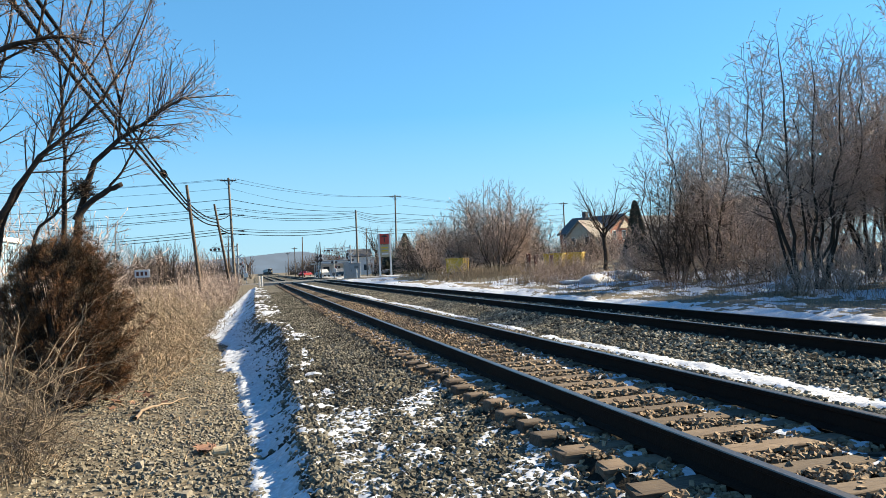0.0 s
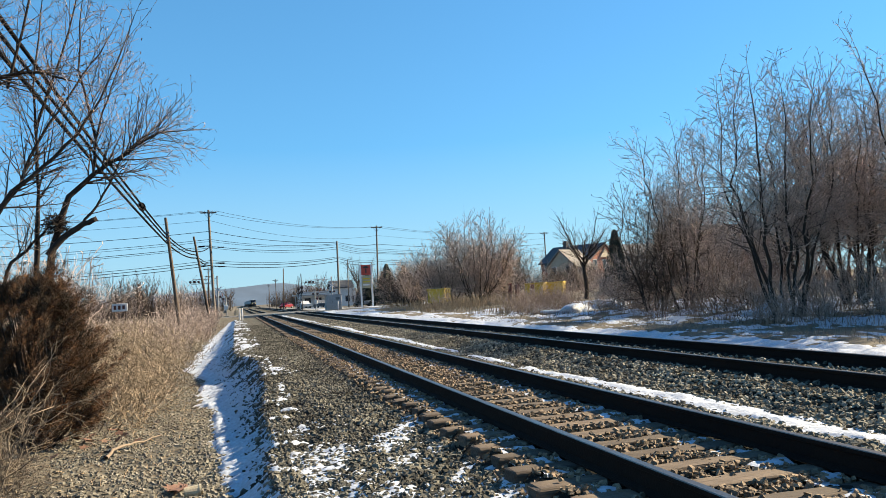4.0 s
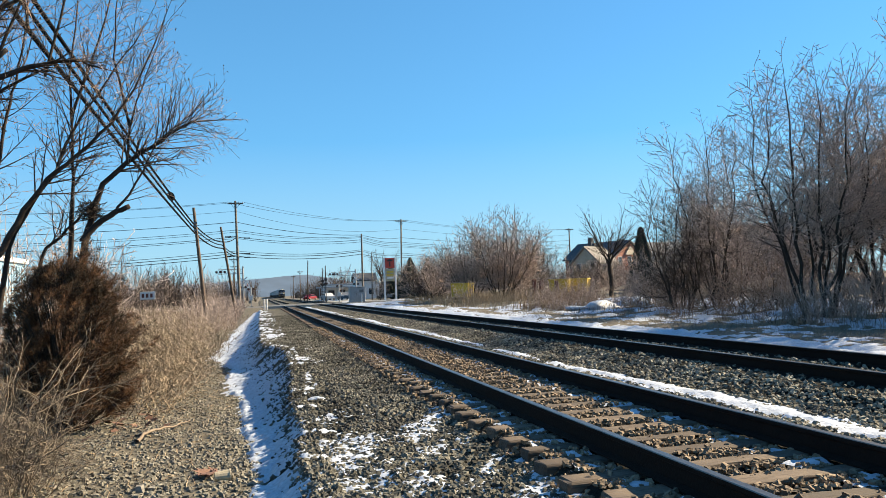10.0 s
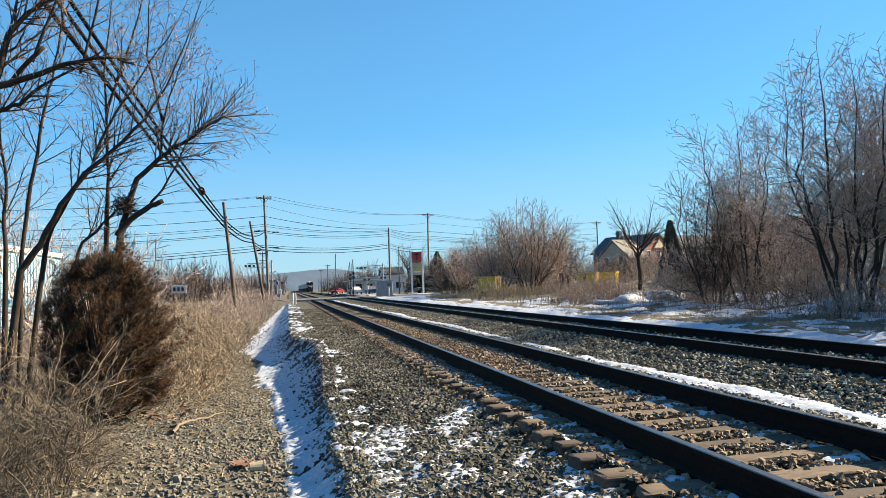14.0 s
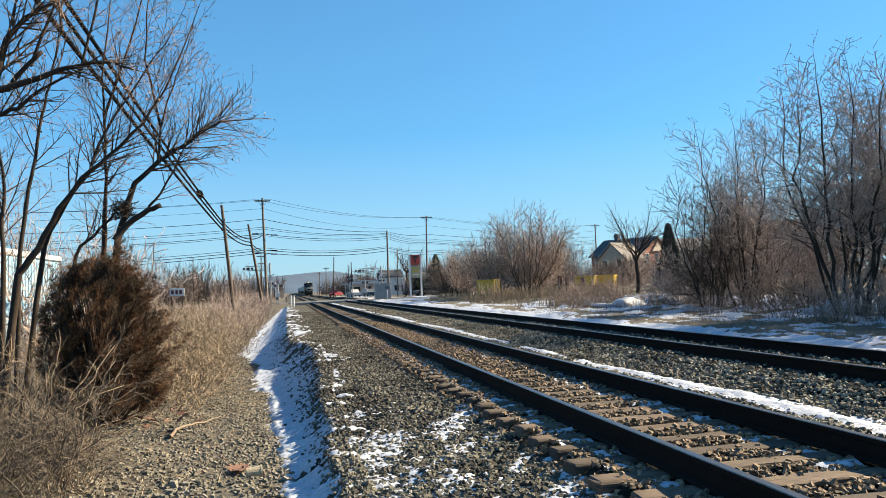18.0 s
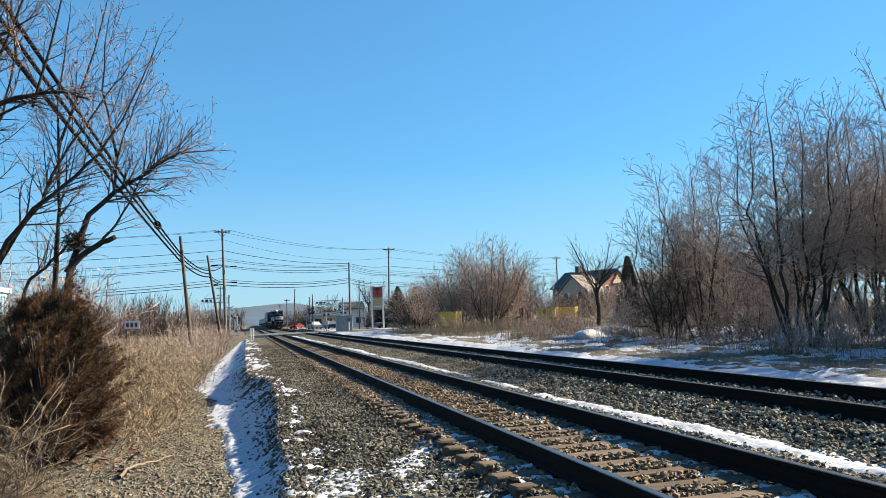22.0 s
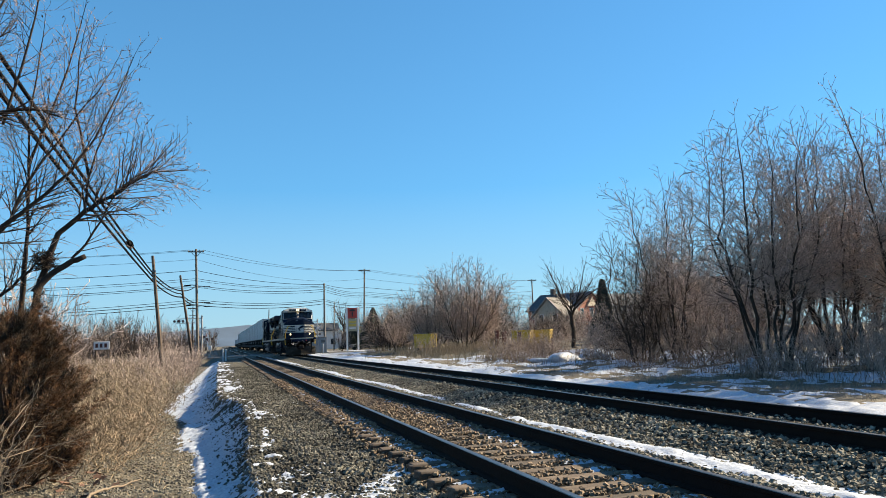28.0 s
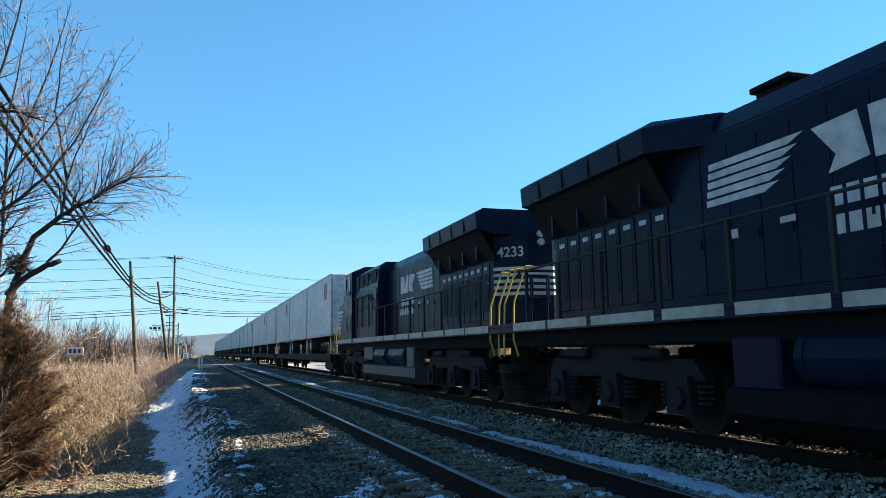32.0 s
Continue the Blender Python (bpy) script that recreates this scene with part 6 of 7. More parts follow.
        # emblem: five tapering bars, a plain block, and two rows of lettering bars
        for k in range(5):
            z = 3.66 - 0.125 * k
            far, tip = 13.45 + 0.02 * k, 11.85 + 0.11 * k
            out_ = [(far, z), (far, z + 0.09), (tip - 0.12, z + 0.10), (tip + 0.14, z)]
            part("emblem_bar", prism(out_, sx * 1.015, sx * 1.021, axis=0), WHITE, hood, "tapering white bar")
        part("emblem_block", prism([(11.42, 3.16), (11.30, 3.36), (11.62, 3.74), (10.98, 3.78), (10.86, 3.24)], sx * 1.015, sx * 1.021, axis=0), WHITE, hood, "plain white emblem shape")
        part("emblem_block", prism([(10.80, 3.20), (10.84, 3.78), (10.62, 3.78), (10.36, 3.40), (10.32, 3.78), (9.85, 3.78), (9.85, 3.20), (10.30, 3.20)], sx * 1.015, sx * 1.021, axis=0), WHITE, hood, "plain white emblem shape")
        for z, n in ((2.78, 7), (2.46, 8)):
            for k in range(n):
                a = 11.42 - 0.222 * k
                part("lettering_bar", box((sx * 1.015, a - 0.165, z), (sx * 1.021, a, z + 0.22)), WHITE, hood)
        # walkway rail
        bm = bmesh.new()
        add_pipe(bm, [(sx * 1.47, 3.8, 3.42), (sx * 1.47, 6.9, 3.42), (sx * 1.47, 7.5, 2.82), (sx * 1.47, 18.9, 2.82), (sx * 1.47, 19.2, 2.7)], 0.024, 8)
        part("handrail", bm, RUBBER, L)
        for a in (8.0, 9.4, 11.0, 12.6, 14.1, 15.7, 17.2, 18.6):
            part("stanchion", box((sx * 1.445, a - 0.03, 1.60), (sx * 1.50, a + 0.03, 2.82)), RUBBER, L)
        for a in (4.6, 5.7, 6.8):
            part("stanchion", box((sx * 1.45, a - 0.03, 2.2), (sx * 1.50, a + 0.03, 3.42)), RUBBER, L)
    # radiator wing
    bm = bmesh.new()
    add_prism(bm, [(-1.52, 4.10), (-1.55, 4.48), (-1.35, 4.60), (1.35, 4.60), (1.55, 4.48), (1.52, 4.10), (1.05, 3.98), (-1.05, 3.98)], 14.25, 18.6, axis=1)
    wing = part("radiator_wing", bm, LOCO, L)
    bm = bmesh.new()
    v = [bm.verts.new(p) for p in ((-1.55, 14.25, 4.48), (-1.35, 14.25, 4.60), (1.35, 14.25, 4.60), (1.55, 14.25, 4.48), (1.52, 14.25, 4.10), (-1.52, 14.25, 4.10))]
    u = [bm.verts.new(p) for p in ((-0.95, 13.4, 4.36), (-0.8, 13.4, 4.53), (0.8, 13.4, 4.53), (0.95, 13.4, 4.36), (0.95, 13.4, 4.05), (-0.95, 13.4, 4.05))]
    for a in range(6):
        bm.faces.new((v[a], v[(a + 1) % 6], u[(a + 1) % 6], u[a]))
    bm.faces.new(u)
    bm.faces.new(v[::-1])
    bmesh.ops.recalc_face_normals(bm, faces=bm.faces[:])
    part("wing_fairing", bm, LOCO, L)
    for sx in (-1, 1):
        for k in range(4):
            part("panel_seam", box((sx * 1.535, 14.9 + 0.95 * k, 4.12), (sx * 1.556, 14.93 + 0.95 * k, 4.47)), STEEL_DARK, wing)
            part("brace", box((sx * 1.02, 14.8 + 1.0 * k, 3.42), (sx * 1.25, 14.86 + 1.0 * k, 4.05)), LOCO, wing)
        bm = bmesh.new()
        v = [bm.verts.new(p) for p in ((sx * 1.02, 14.35, 3.40), (sx * 1.02, 18.55, 3.40), (sx * 1.42, 18.55, 4.09), (sx * 1.42, 14.35, 4.09))]
        bm.faces.new(v)
        bmesh.ops.solidify(bm, geom=bm.faces[:], thickness=0.02)
        part("radiator_screen", bm, RUBBER, wing, "black radiator screen")
    # stack, roof fittings
    bm = box((-0.42, 12.5, 4.46), (0.25, 13.15, 4.76), 0.05)
    add_box(bm, (-0.46, 12.45, 4.74), (0.29, 13.2, 4.83), 0.02)
    part("exhaust", bm, GRIME, L)
    bm = bmesh.new()
    for k in range(3):
        add_rod(bm, (-0.2 + 0.2 * k, 8.4, 4.60), (-0.2 + 0.2 * k, 8.9, 4.60), 0.06, 0.09, 10)
    part("air_horn", bm, STEEL_DARK, L)
    for k in range(5):
        part("roof_bolt", box((-1.06, 2.2 + 0.32 * k, 4.62), (-0.98, 2.28 + 0.32 * k, 4.70)), LOCO, cab)
    bm = bmesh.new()
    add_pipe(bm, [(-0.5, 2.4, 4.70), (-0.5, 2.4, 4.80), (0.3, 2.4, 4.80), (0.3, 2.4, 4.70)], 0.02)
    part("antenna_rail", bm, STEEL_DARK, cab)
    # rear end: chamfered, with numbers on the facets, lights and stripes
    bm = bmesh.new()
    add_prism(bm, [(-1.0, 18.10), (-0.98, 18.30), (-0.32, 18.85), (0.32, 18.85), (0.98, 18.30), (1.0, 18.10)], 1.78, 4.15, axis=2)
    end = part("hood_end", bm, LOCO, L)
    tilt = math.degrees(math.atan2(0.55, 0.66))
    for sx in (-1, 1):
        m = Matrix.Translation((sx * 0.65, 18.58, 3.55)) @ pose(0, 0, 0, 90, 0, 180 - sx * tilt)
        text_mesh("numerals", number, 0.34, WHITE, end, m @ Matrix.Translation((0, 0, 0.012)), "white road number")
        for k in range(5):
            bm = bmesh.new()
            add_prism(bm, [(sx * 0.99, 18.295), (sx * 0.32, 18.862), (0.0, 18.862), (0.0, 18.8), (sx * 0.30, 18.8), (sx * 0.95, 18.25)], 2.52 + 0.15 * k, 2.60 + 0.15 * k, axis=2)
            part("rear_stripe", bm, WHITE, end, "white stripe across the hood end")
    for z in (3.78, 3.98):
        part("rear_headlight", rod((0, 18.84, z), (0, 18.94, z), 0.085, 0.085, 14), LENS, end)
    return L


def trailer(length, label, marks, group):
    """Highway trailer on its wheels; its nose at y = 0, floor at the deck of a flat car."""
    T = thing("semi_trailer", label, "trailer", (0, 0, 0), group)
    bm = box((-1.28, 0, 2.12), (1.28, length, 5.22), 0.04)
    body = part("body", bm, TRAILER, T)
    for sx in (-1, 1):
        n = int(length / 0.62)
        for k in range(1, n):
            part("post", box((sx * 1.28, k * length / n - 0.02, 2.22), (sx * 1.288, k * length / n + 0.02, 5.12)), TRAILER, body)
        part("bottom_rail", box((sx * 1.26, 0.05, 2.06), (sx * 1.295, length - 0.05, 2.20), 0.01), TRAILER_EDGE, body)
        part("top_rail", box((sx * 1.265, 0.05, 5.12), (sx * 1.295, length - 0.05, 5.235), 0.01), TRAILER_EDGE, body)
        for a, b, z0, z1 in marks:
            part("side_mark", box((sx * 1.285, a, z0), (sx * 1.293, b, z1)), MARK_RED, body, "faded red rectangular mark")
        for y in (0.02, length - 0.02):
            part("corner_post", box((sx * 1.22, y - 0.06, 2.1), (sx * 1.30, y + 0.06, 5.2), 0.01), TRAILER_EDGE, body)
        bm = rod((sx * 0.95, 1.9, 1.15), (sx * 0.95, 1.9, 2.1), 0.06, 0.06, 8)
        add_box(bm, (sx * 0.80, 1.75, 1.12), (sx * 1.10, 2.05, 1.17))
        part("landing_leg", bm, TRAILER_EDGE, T)
        for y in ((length - 1.1,) if length < 12 else (length - 1.5, length - 2.7)):
            bm = rod((sx * 0.72, y, 1.62), (sx * 1.22, y, 1.62), 0.50, 0.50, 18)
            wh = part("wheel", bm, RUBBER, T)
            part("hub", rod((sx * 1.20, y, 1.62), (sx * 1.24, y, 1.62), 0.24, 0.18, 12), TRAILER, wh)
        part("mudflap", box((sx * 0.72, length - 0.45, 1.25), (sx * 1.24, length - 0.43, 1.95)), RUBBER, T)
    part("chassis", box((-0.5, length * 0.1, 1.88), (0.5, length - 0.2, 2.10)), GRIME, T)
    return T


def flat_car(length, label):
    C = thing("flat_car", label, "railway car", (0, 0, 0), "flat cars")
    deck = part("deck", box((-1.32, 0, 0.98), (1.32, length, 1.12), 0.02), GRIME, C)
    part("centre_sill", prism([(0.3, 0.98), (3.0, 0.62), (length - 3.0, 0.62), (length - 0.3, 0.98)], -0.35, 0.35, axis=0), GRIME, C)
    for sx in (-1, 1):
        part("side_sill", box((sx * 1.24, 0.2, 0.78), (sx * 1.34, length - 0.2, 1.16), 0.02), STEEL_DARK, C)
    for y in (2.0, length - 2.0):
        tk = part("truck", box((-0.5, y - 0.3, 0.45), (0.5, y + 0.3, 0.75), 0.03), GRIME, C)
        for sx in (-1, 1):
            part("side_frame", prism([(y - 1.25, 0.42), (y - 1.25, 0.62), (y - 0.5, 0.82), (y + 0.5, 0.82), (y + 1.25, 0.62), (y + 1.25, 0.42), (y + 0.5, 0.30), (y - 0.5, 0.30)], sx * 0.95, sx * 1.08, axis=0), STEEL_DARK, tk)
            for a in (-0.9, 0.9):
                wheel(tk, sx * 0.78, y + a, 0.42)
    for y, s in ((0, -1), (length, 1)):
        part("coupler", box((-0.13, min(y, y + s * 0.55), 0.70), (0.13, max(y, y + s * 0.55), 0.96), 0.03), STEEL_DARK, C)
        part("hitch", box((-0.3, y - s * 1.2 - 0.2, 1.12), (0.3, y - s * 1.2 + 0.2, 1.9), 0.04), STEEL_DARK, C)
    return C


TRAIN = []
lead = locomotive("4439", "black diesel locomotive with white nose stripes and lit headlights", True)
TRAIN.append((lead, 0.0, 0))
second = locomotive("4233", "black diesel locomotive running backwards, white stripes on its hood end", False)
TRAIN.append((second, 39.8, 180))
pup = trailer(8.55, "short white highway trailer with faded red mark on flat car", [(1.3, 2.3, 4.0, 4.85)], "trailers on the train")
plain = trailer(8.55, "short plain white highway trailer riding on a flat car", [], "trailers on the train")
plain_long = trailer(15.9, "long plain white highway trailer riding on a flat car", [], "trailers on the train")
car = flat_car(27.0, "dark steel flat car carrying white highway trailers")
y = 42.3
for k in range(4):
    TRAIN.append((car if k == 0 else copy_thing(car, pose(0, 0, 0)), y, 0))
    for j in range(3):
        src = pup if (k + j) % 2 == 0 else plain
        used = any(o is src for o, _, _ in TRAIN)
        TRAIN.append((copy_thing(src, pose(0, 0, 0)) if used else src, y + 0.25 + j * 8.95, 0))
    y += 28.1
long_car = flat_car(32.6, "long dark steel flat car carrying white highway trailers")
first = True
for k in range(11):
    TRAIN.append((long_car if first else copy_thing(long_car, pose(0, 0, 0)), y, 0))
    for j in range(2):
        TRAIN.append((plain_long if first else copy_thing(plain_long, pose(0, 0, 0)), y + 0.2 + j * 16.4, 0))
        first = False
    y += 33.6
SPEED, NOSE_AT_31 = 20.3, 15.2


def motions():
    for ob, back, turn in TRAIN:
        rows = []
        for k in range(17):
            y = NOSE_AT_31 + (31.0 - 2.0 * k) * SPEED + back
            mid = y + (10.0 if turn == 0 else -10.0)
            lean = math.degrees(math.atan(float(line_bend(mid + 5) - line_bend(mid - 5)) / 10))
            rows.append((2.0 * k, pose(TRACK_X[1] + float(line_bend(y)), y, FAR_Z, 0, 0, turn - lean)))
        walk(ob, rows)


# ---- road, poles, cables, crossing, buildings ----
ASPHALT = material("worn_asphalt", (0.10, 0.098, 0.094), (0.15, 0.147, 0.14), 0.9, 0.9, bump=0.3, fine=40)
CONCRETE = material("pale_concrete", (0.42, 0.41, 0.38), (0.34, 0.33, 0.30), 1.5, 0.85, bump=0.2)
SILVER = material("galvanised_sheet", (0.42, 0.44, 0.46), (0.34, 0.36, 0.38), 1.5, 0.5, metal=0.4, bump=0.05)
WHITE_PAINT = material("white_painted_metal", (0.78, 0.79, 0.80), (0.68, 0.69, 0.70), 2, 0.5, bump=0.05)
BLACK_PAINT = material("black_painted_metal", (0.015, 0.015, 0.016), (0.025, 0.025, 0.026), 3, 0.5, bump=0.05)
RED_SIGN = material("red_sign_face", (0.55, 0.05, 0.03), (0.46, 0.05, 0.03), 2, 0.5, bump=0)
TAN_SIGN = material("tan_sign_face", (0.45, 0.40, 0.27), (0.38, 0.34, 0.22), 2, 0.6, bump=0)
CAR_RED = material("red_car_paint", (0.28, 0.012, 0.02), (0.22, 0.012, 0.02), 2, 0.3, bump=0, spec=0.6)
CAR_WHITE = material("white_car_paint", (0.7, 0.71, 0.72), (0.62, 0.63, 0.64), 2, 0.3, bump=0)
CAR_GREY = material("grey_car_paint", (0.20, 0.22, 0.25), (0.15, 0.165, 0.19), 2, 0.3, bump=0)
BRICK_RED = material("red_brick_wall", (0.30, 0.11, 0.075), (0.38, 0.16, 0.11), 3, 0.9, bump=0.4)
CREAM = material("cream_siding", (0.54, 0.46, 0.35), (0.45, 0.38, 0.29), 2, 0.8, bump=0.2)
SLATE = material("dark_roof_shingle", (0.07, 0.075, 0.085), (0.12, 0.125, 0.135), 3, 0.85, bump=0.4)
TAN_ROOF = material("tan_roof_shingle", (0.30, 0.275, 0.25), (0.20, 0.18, 0.16), 3, 0.9, bump=0.4)
DULL_BROWN = material("dull_brown_wall", (0.085, 0.07, 0.06), (0.12, 0.098, 0.084), 1.2, 0.9, bump=0.2)
YELLOW_PAINT = material("yellow_machine_paint", (0.72, 0.50, 0.02), (0.60, 0.40, 0.03), 2, 0.5, bump=0.05)
PALE_BLUE = material("pale_blue_siding", (0.30, 0.47, 0.60), (0.25, 0.40, 0.53), 2, 0.6, bump=0.1)
WINDOW = material("dark_window_glass", (0.03, 0.04, 0.055), None, 2, 0.12, bump=0, spec=0.8)
TERRACOTTA = material("rust_red_post", (0.15, 0.045, 0.03), (0.11, 0.036, 0.026), 3, 0.8, bump=0.3)
EVERGREEN = material("dark_evergreen", (0.018, 0.026, 0.016), (0.035, 0.045, 0.026), 2, 0.85, bump=0, per_island=0.4)
# distance haze put into the ridge's blue base colour
HAZE = material("wooded_ridge_haze_tint", (0.075, 0.125, 0.20), (0.09, 0.145, 0.225), 0.004, 1.0, bump=0, fine=0.01)

road = sheet("road", spaced([(-150, 150, 2.0)]), spaced([(ROAD_Y0, ROAD_Y1, 1.5)]), lambda x, y: np.where(np.abs(x - 5.7) < 4.4, 0.03, np.where((x > 0.2) & (x < 11), -0.06, ground_z(x, y) + 0.03)), ASPHALT)
tagged(road, "worn grey asphalt road crossing the tracks on the level", "road", kind="structure")
edge = part("crossing_edge", box((0.1, ROAD_Y0 - 0.12, -0.7), (11.2, ROAD_Y0 + 0.3, 0.026), 0.03), CONCRETE)
tagged(edge, "pale concrete edge of the level crossing", "crossing", kind="structure")
lot = sheet("parking_lot", spaced([(11, 60, 1.5)]), spaced([(105.5, 175, 2.5)]), lambda x, y: ground_z(x, y) * 0 - 0.06 + 0.35 * step(25, 50, x), CONCRETE)
tagged(lot, "pale concrete yard beside the crossing with thin snow", "yard", kind="structure")
snow("snow_patch", spaced([(11.2, 30, 0.4)]), spaced([(84, 150, 0.6)]), lambda x, y: np.where(y > 105, -0.04, ground_z(x, y) + 0.02), lambda x, y: (fbm(x * 0.25, y * 0.12, 91.0) - 0.55) * 2.5, 0.10, "thin snow over the yard by the crossing")


def utility_pole(top, foot, r, label, arm=0.0, mat=None):
    P = thing("utility_pole", label, "utility pole", foot, "utility poles")
    foot, top = Vector(foot), Vector(top)
    part("shaft", rod((0, 0, -0.4), top - foot, r, r * 0.66, 10), mat or POLE, P)
    d = (top - foot)
    if arm:
        z = d - d.normalized() * 0.35
        part("crossarm", box((z.x - arm, z.y - 0.06, z.z - 0.07), (z.x + arm, z.y + 0.06, z.z + 0.07)), mat or POLE, P)
        for k in (-0.92, -0.45, 0.45, 0.92):
            part("insulator", rod((z.x + arm * k, z.y, z.z + 0.07), (z.x + arm * k, z.y, z.z + 0.25), 0.05, 0.035), SILVER, P)
        for s in (-1, 1):
            part("brace", rod((z.x + s * arm * 0.55, z.y, z.z - 0.07), (z.x, z.y, z.z - 0.7), 0.025, 0.025, 6), STEEL_POLE, P)
    return P


STEEL_POLE = material("grey_steel_fitting", (0.22, 0.23, 0.24), (0.16, 0.17, 0.18), 3, 0.5, metal=0.5, bump=0.05)
A_TOP, A_FOOT = (-4.52, 56.0, 7.85), (-3.75, 56.0, -0.5)
B_TOP, B_FOOT = (-3.43, 72.0, 7.9), (-2.15, 72.0, -0.45)
C_TOP, C_FOOT = (-2.72, 95.0, 13.25), (-2.46, 95.0, -0.1)
D_TOP, D_FOOT = (23.9, 125.0, 13.6), (23.55, 125.0, 0.0)
E_TOP, E_FOOT = (13.85, 102.0, 9.35), (13.78, 102.0, 0.0)
p = utility_pole(A_TOP, A_FOOT, 0.15, "leaning brown wooden pole without crossarm carrying thick cables")
for z in (6.75, 6.5, 6.2):
    part("bracket", box((-0.80, -0.12, z + 0.5 - 0.06), (-0.55, 0.12, z + 0.5 + 0.06)), STEEL_POLE, p)
utility_pole(B_TOP, B_FOOT, 0.14, "strongly leaning brown wooden pole carrying thick cables")
p = utility_pole(C_TOP, C_FOOT, 0.19, "tall weathered grey utility pole with one crossarm at the crossing", 0.95, POLE_GREY)
for z, s in ((8.7, 1), (8.9, -1), (6.75, 1), (6.5, -1), (6.3, 1)):
    part("bracket", rod((-0.1, 0, z), (-0.1 + s * 0.9, 0, z + 0.05), 0.03, 0.03, 6), STEEL_POLE, p)
    part("splice_case", rod((-0.1 + s * 0.75, 0, z - 0.02), (-0.1 + s * 1.5, 0.1, z - 0.02), 0.07, 0.07, 8), CABLE, p)
utility_pole(D_TOP, D_FOOT, 0.18, "tall grey utility pole with one crossarm beyond the crossing", 1.0, POLE_GREY)
utility_pole(E_TOP, E_FOOT, 0.16, "bare grey wooden pole without crossarm by the crossing", 0.0, POLE_GREY)
utility_pole((17.58, 118, 7.6), (17.4, 118, 0), 0.11, "short pale wooden pole by the crossing", 0.0, POLE_GREY)
utility_pole((9.43, 150, 8.1), (9.1, 150, -0.2), 0.13, "thin dark pole far beyond the crossing", 0.0, POLE)
utility_pole((-5.2, -18.0, 9.6), (-5.2, -18.0, -0.4), 0.16, "brown wooden pole carrying thick cables behind the path", 0.0, POLE)
utility_pole((-62.0, 84.0, 12.2), (-62.0, 84.0, 0.0), 0.18, "grey utility pole with crossarm along the road", 1.0, POLE_GREY)
utility_pole((66.0, 150.0, 13.5), (66.0, 150.0, 0.6), 0.18, "grey utility pole with crossarm among far trees", 1.0, POLE_GREY)
for k, (x, y, h) in enumerate(((10.9, 210, 8), (-4.5, 140, 8.5), (-6, 185, 9), (11.2, 260, 8), (-8, 240, 9))):
    utility_pole((x, y, h), (x, y, -0.4), 0.13, "far wooden pole along the railway line", 0.8, POLE)


def cable(points, r, label, steps=14):
    """Sagging cable through (x, y, z, sag to the next)."""
    chain = []
    for a, b in zip(points[:-1], points[1:]):
        p, q = Vector(a[:3]), Vector(b[:3])
        for k in range(steps + 1):
            f = k / steps
            v = p.lerp(q, f)
            v.z -= a[3] * 4 * f * (1 - f)
            if not chain or k:
                chain.append((v, r))
    ob = Wood(1).tube("cable", chain, 6, CABLE)
    return tagged(ob, label, "cable", "overhead cables")


cable([(-4.6, -18, 8.6, 0.4), (-4.64, 56, 6.2, 0.35), (-3.3, 72, 5.9, 0.25), (-2.6, 95, 6.4, 0)], 0.055, "thick black cable sagging between leaning wooden poles", 22)
cable([(-4.6, -18, 9.2, 0.45), (-4.62, 56, 6.5, 0.3), (-3.35, 72, 6.2, 0.25), (-2.6, 95, 6.7, 0)], 0.046, "black cable strung between leaning wooden poles", 22)
cable([(-4.6, -18, 9.8, 0.5), (-4.6, 56, 6.75, 0.3), (-3.4, 72, 6.5, 0.25), (-2.6, 95, 8.8, 0)], 0.05, "upper black cable strung between leaning wooden poles", 22)
c = thing("splice_closure", "black cable splice closure hanging on the upper cable", "splice case", (-4.62, 42.8, 6.93))
part("body", rod((0.02, -0.45, 0), (-0.02, 0.45, 0), 0.19, 0.19, 12), CABLE, c)
for s in (-1, 1):
    part("end_cap", rod((0, s * 0.45, 0), (0, s * 0.75, 0), 0.15, 0.06, 10), CABLE, c)
W1 = "black cable strung between roadside poles over the crossing"
for dx, z, r in ((-0.85, 13.1, 0.018), (0.85, 13.1, 0.018)):
    cable([(-62 + dx, 84, 12.0, 1.3), (-2.7 + dx, 95, z, 0.9), (23.9 + dx, 125, 13.4, 0.9), (66 + dx, 150, 13.3, 0)], r, "thin bare wire between crossarms of roadside poles")
cable([(-62, 84, 11.2, 1.2), (-2.66, 95, 11.95, 1.3), (23.9, 125, 11.9, 0.8), (66, 150, 12.0, 0)], 0.016, "thin wire below the crossarms of roadside poles")
for z0, z1, z2, r, sag in ((10.6, 9.9, 10.4, 0.03, 0.55), (8.75, 8.55, 9.0, 0.03, 0.6), (8.55, 8.25, 8.8, 0.022, 0.65), (9.6, 9.0, 9.6, 0.025, 0.6), (9.35, 8.85, 9.3, 0.02, 0.75), (7.0, 7.15, 7.7, 0.025, 0.6), (6.7, 6.95, 7.4, 0.035, 0.45), (6.35, 6.55, 7.0, 0.035, 0.5)):
    cable([(-62, 84, z0 - 0.9, 1.2), (-2.66, 95, z0, 0.5), (13.85, 102, min(z1, 9.2), 0.35), (23.8, 125, z2, 0.7), (66, 150, z2 + 0.4, 0)], r, W1)


# crossing equipment
DARK_LENS = material("unlit_red_lens", (0.10, 0.012, 0.014), None, 4, 0.3, bump=0)


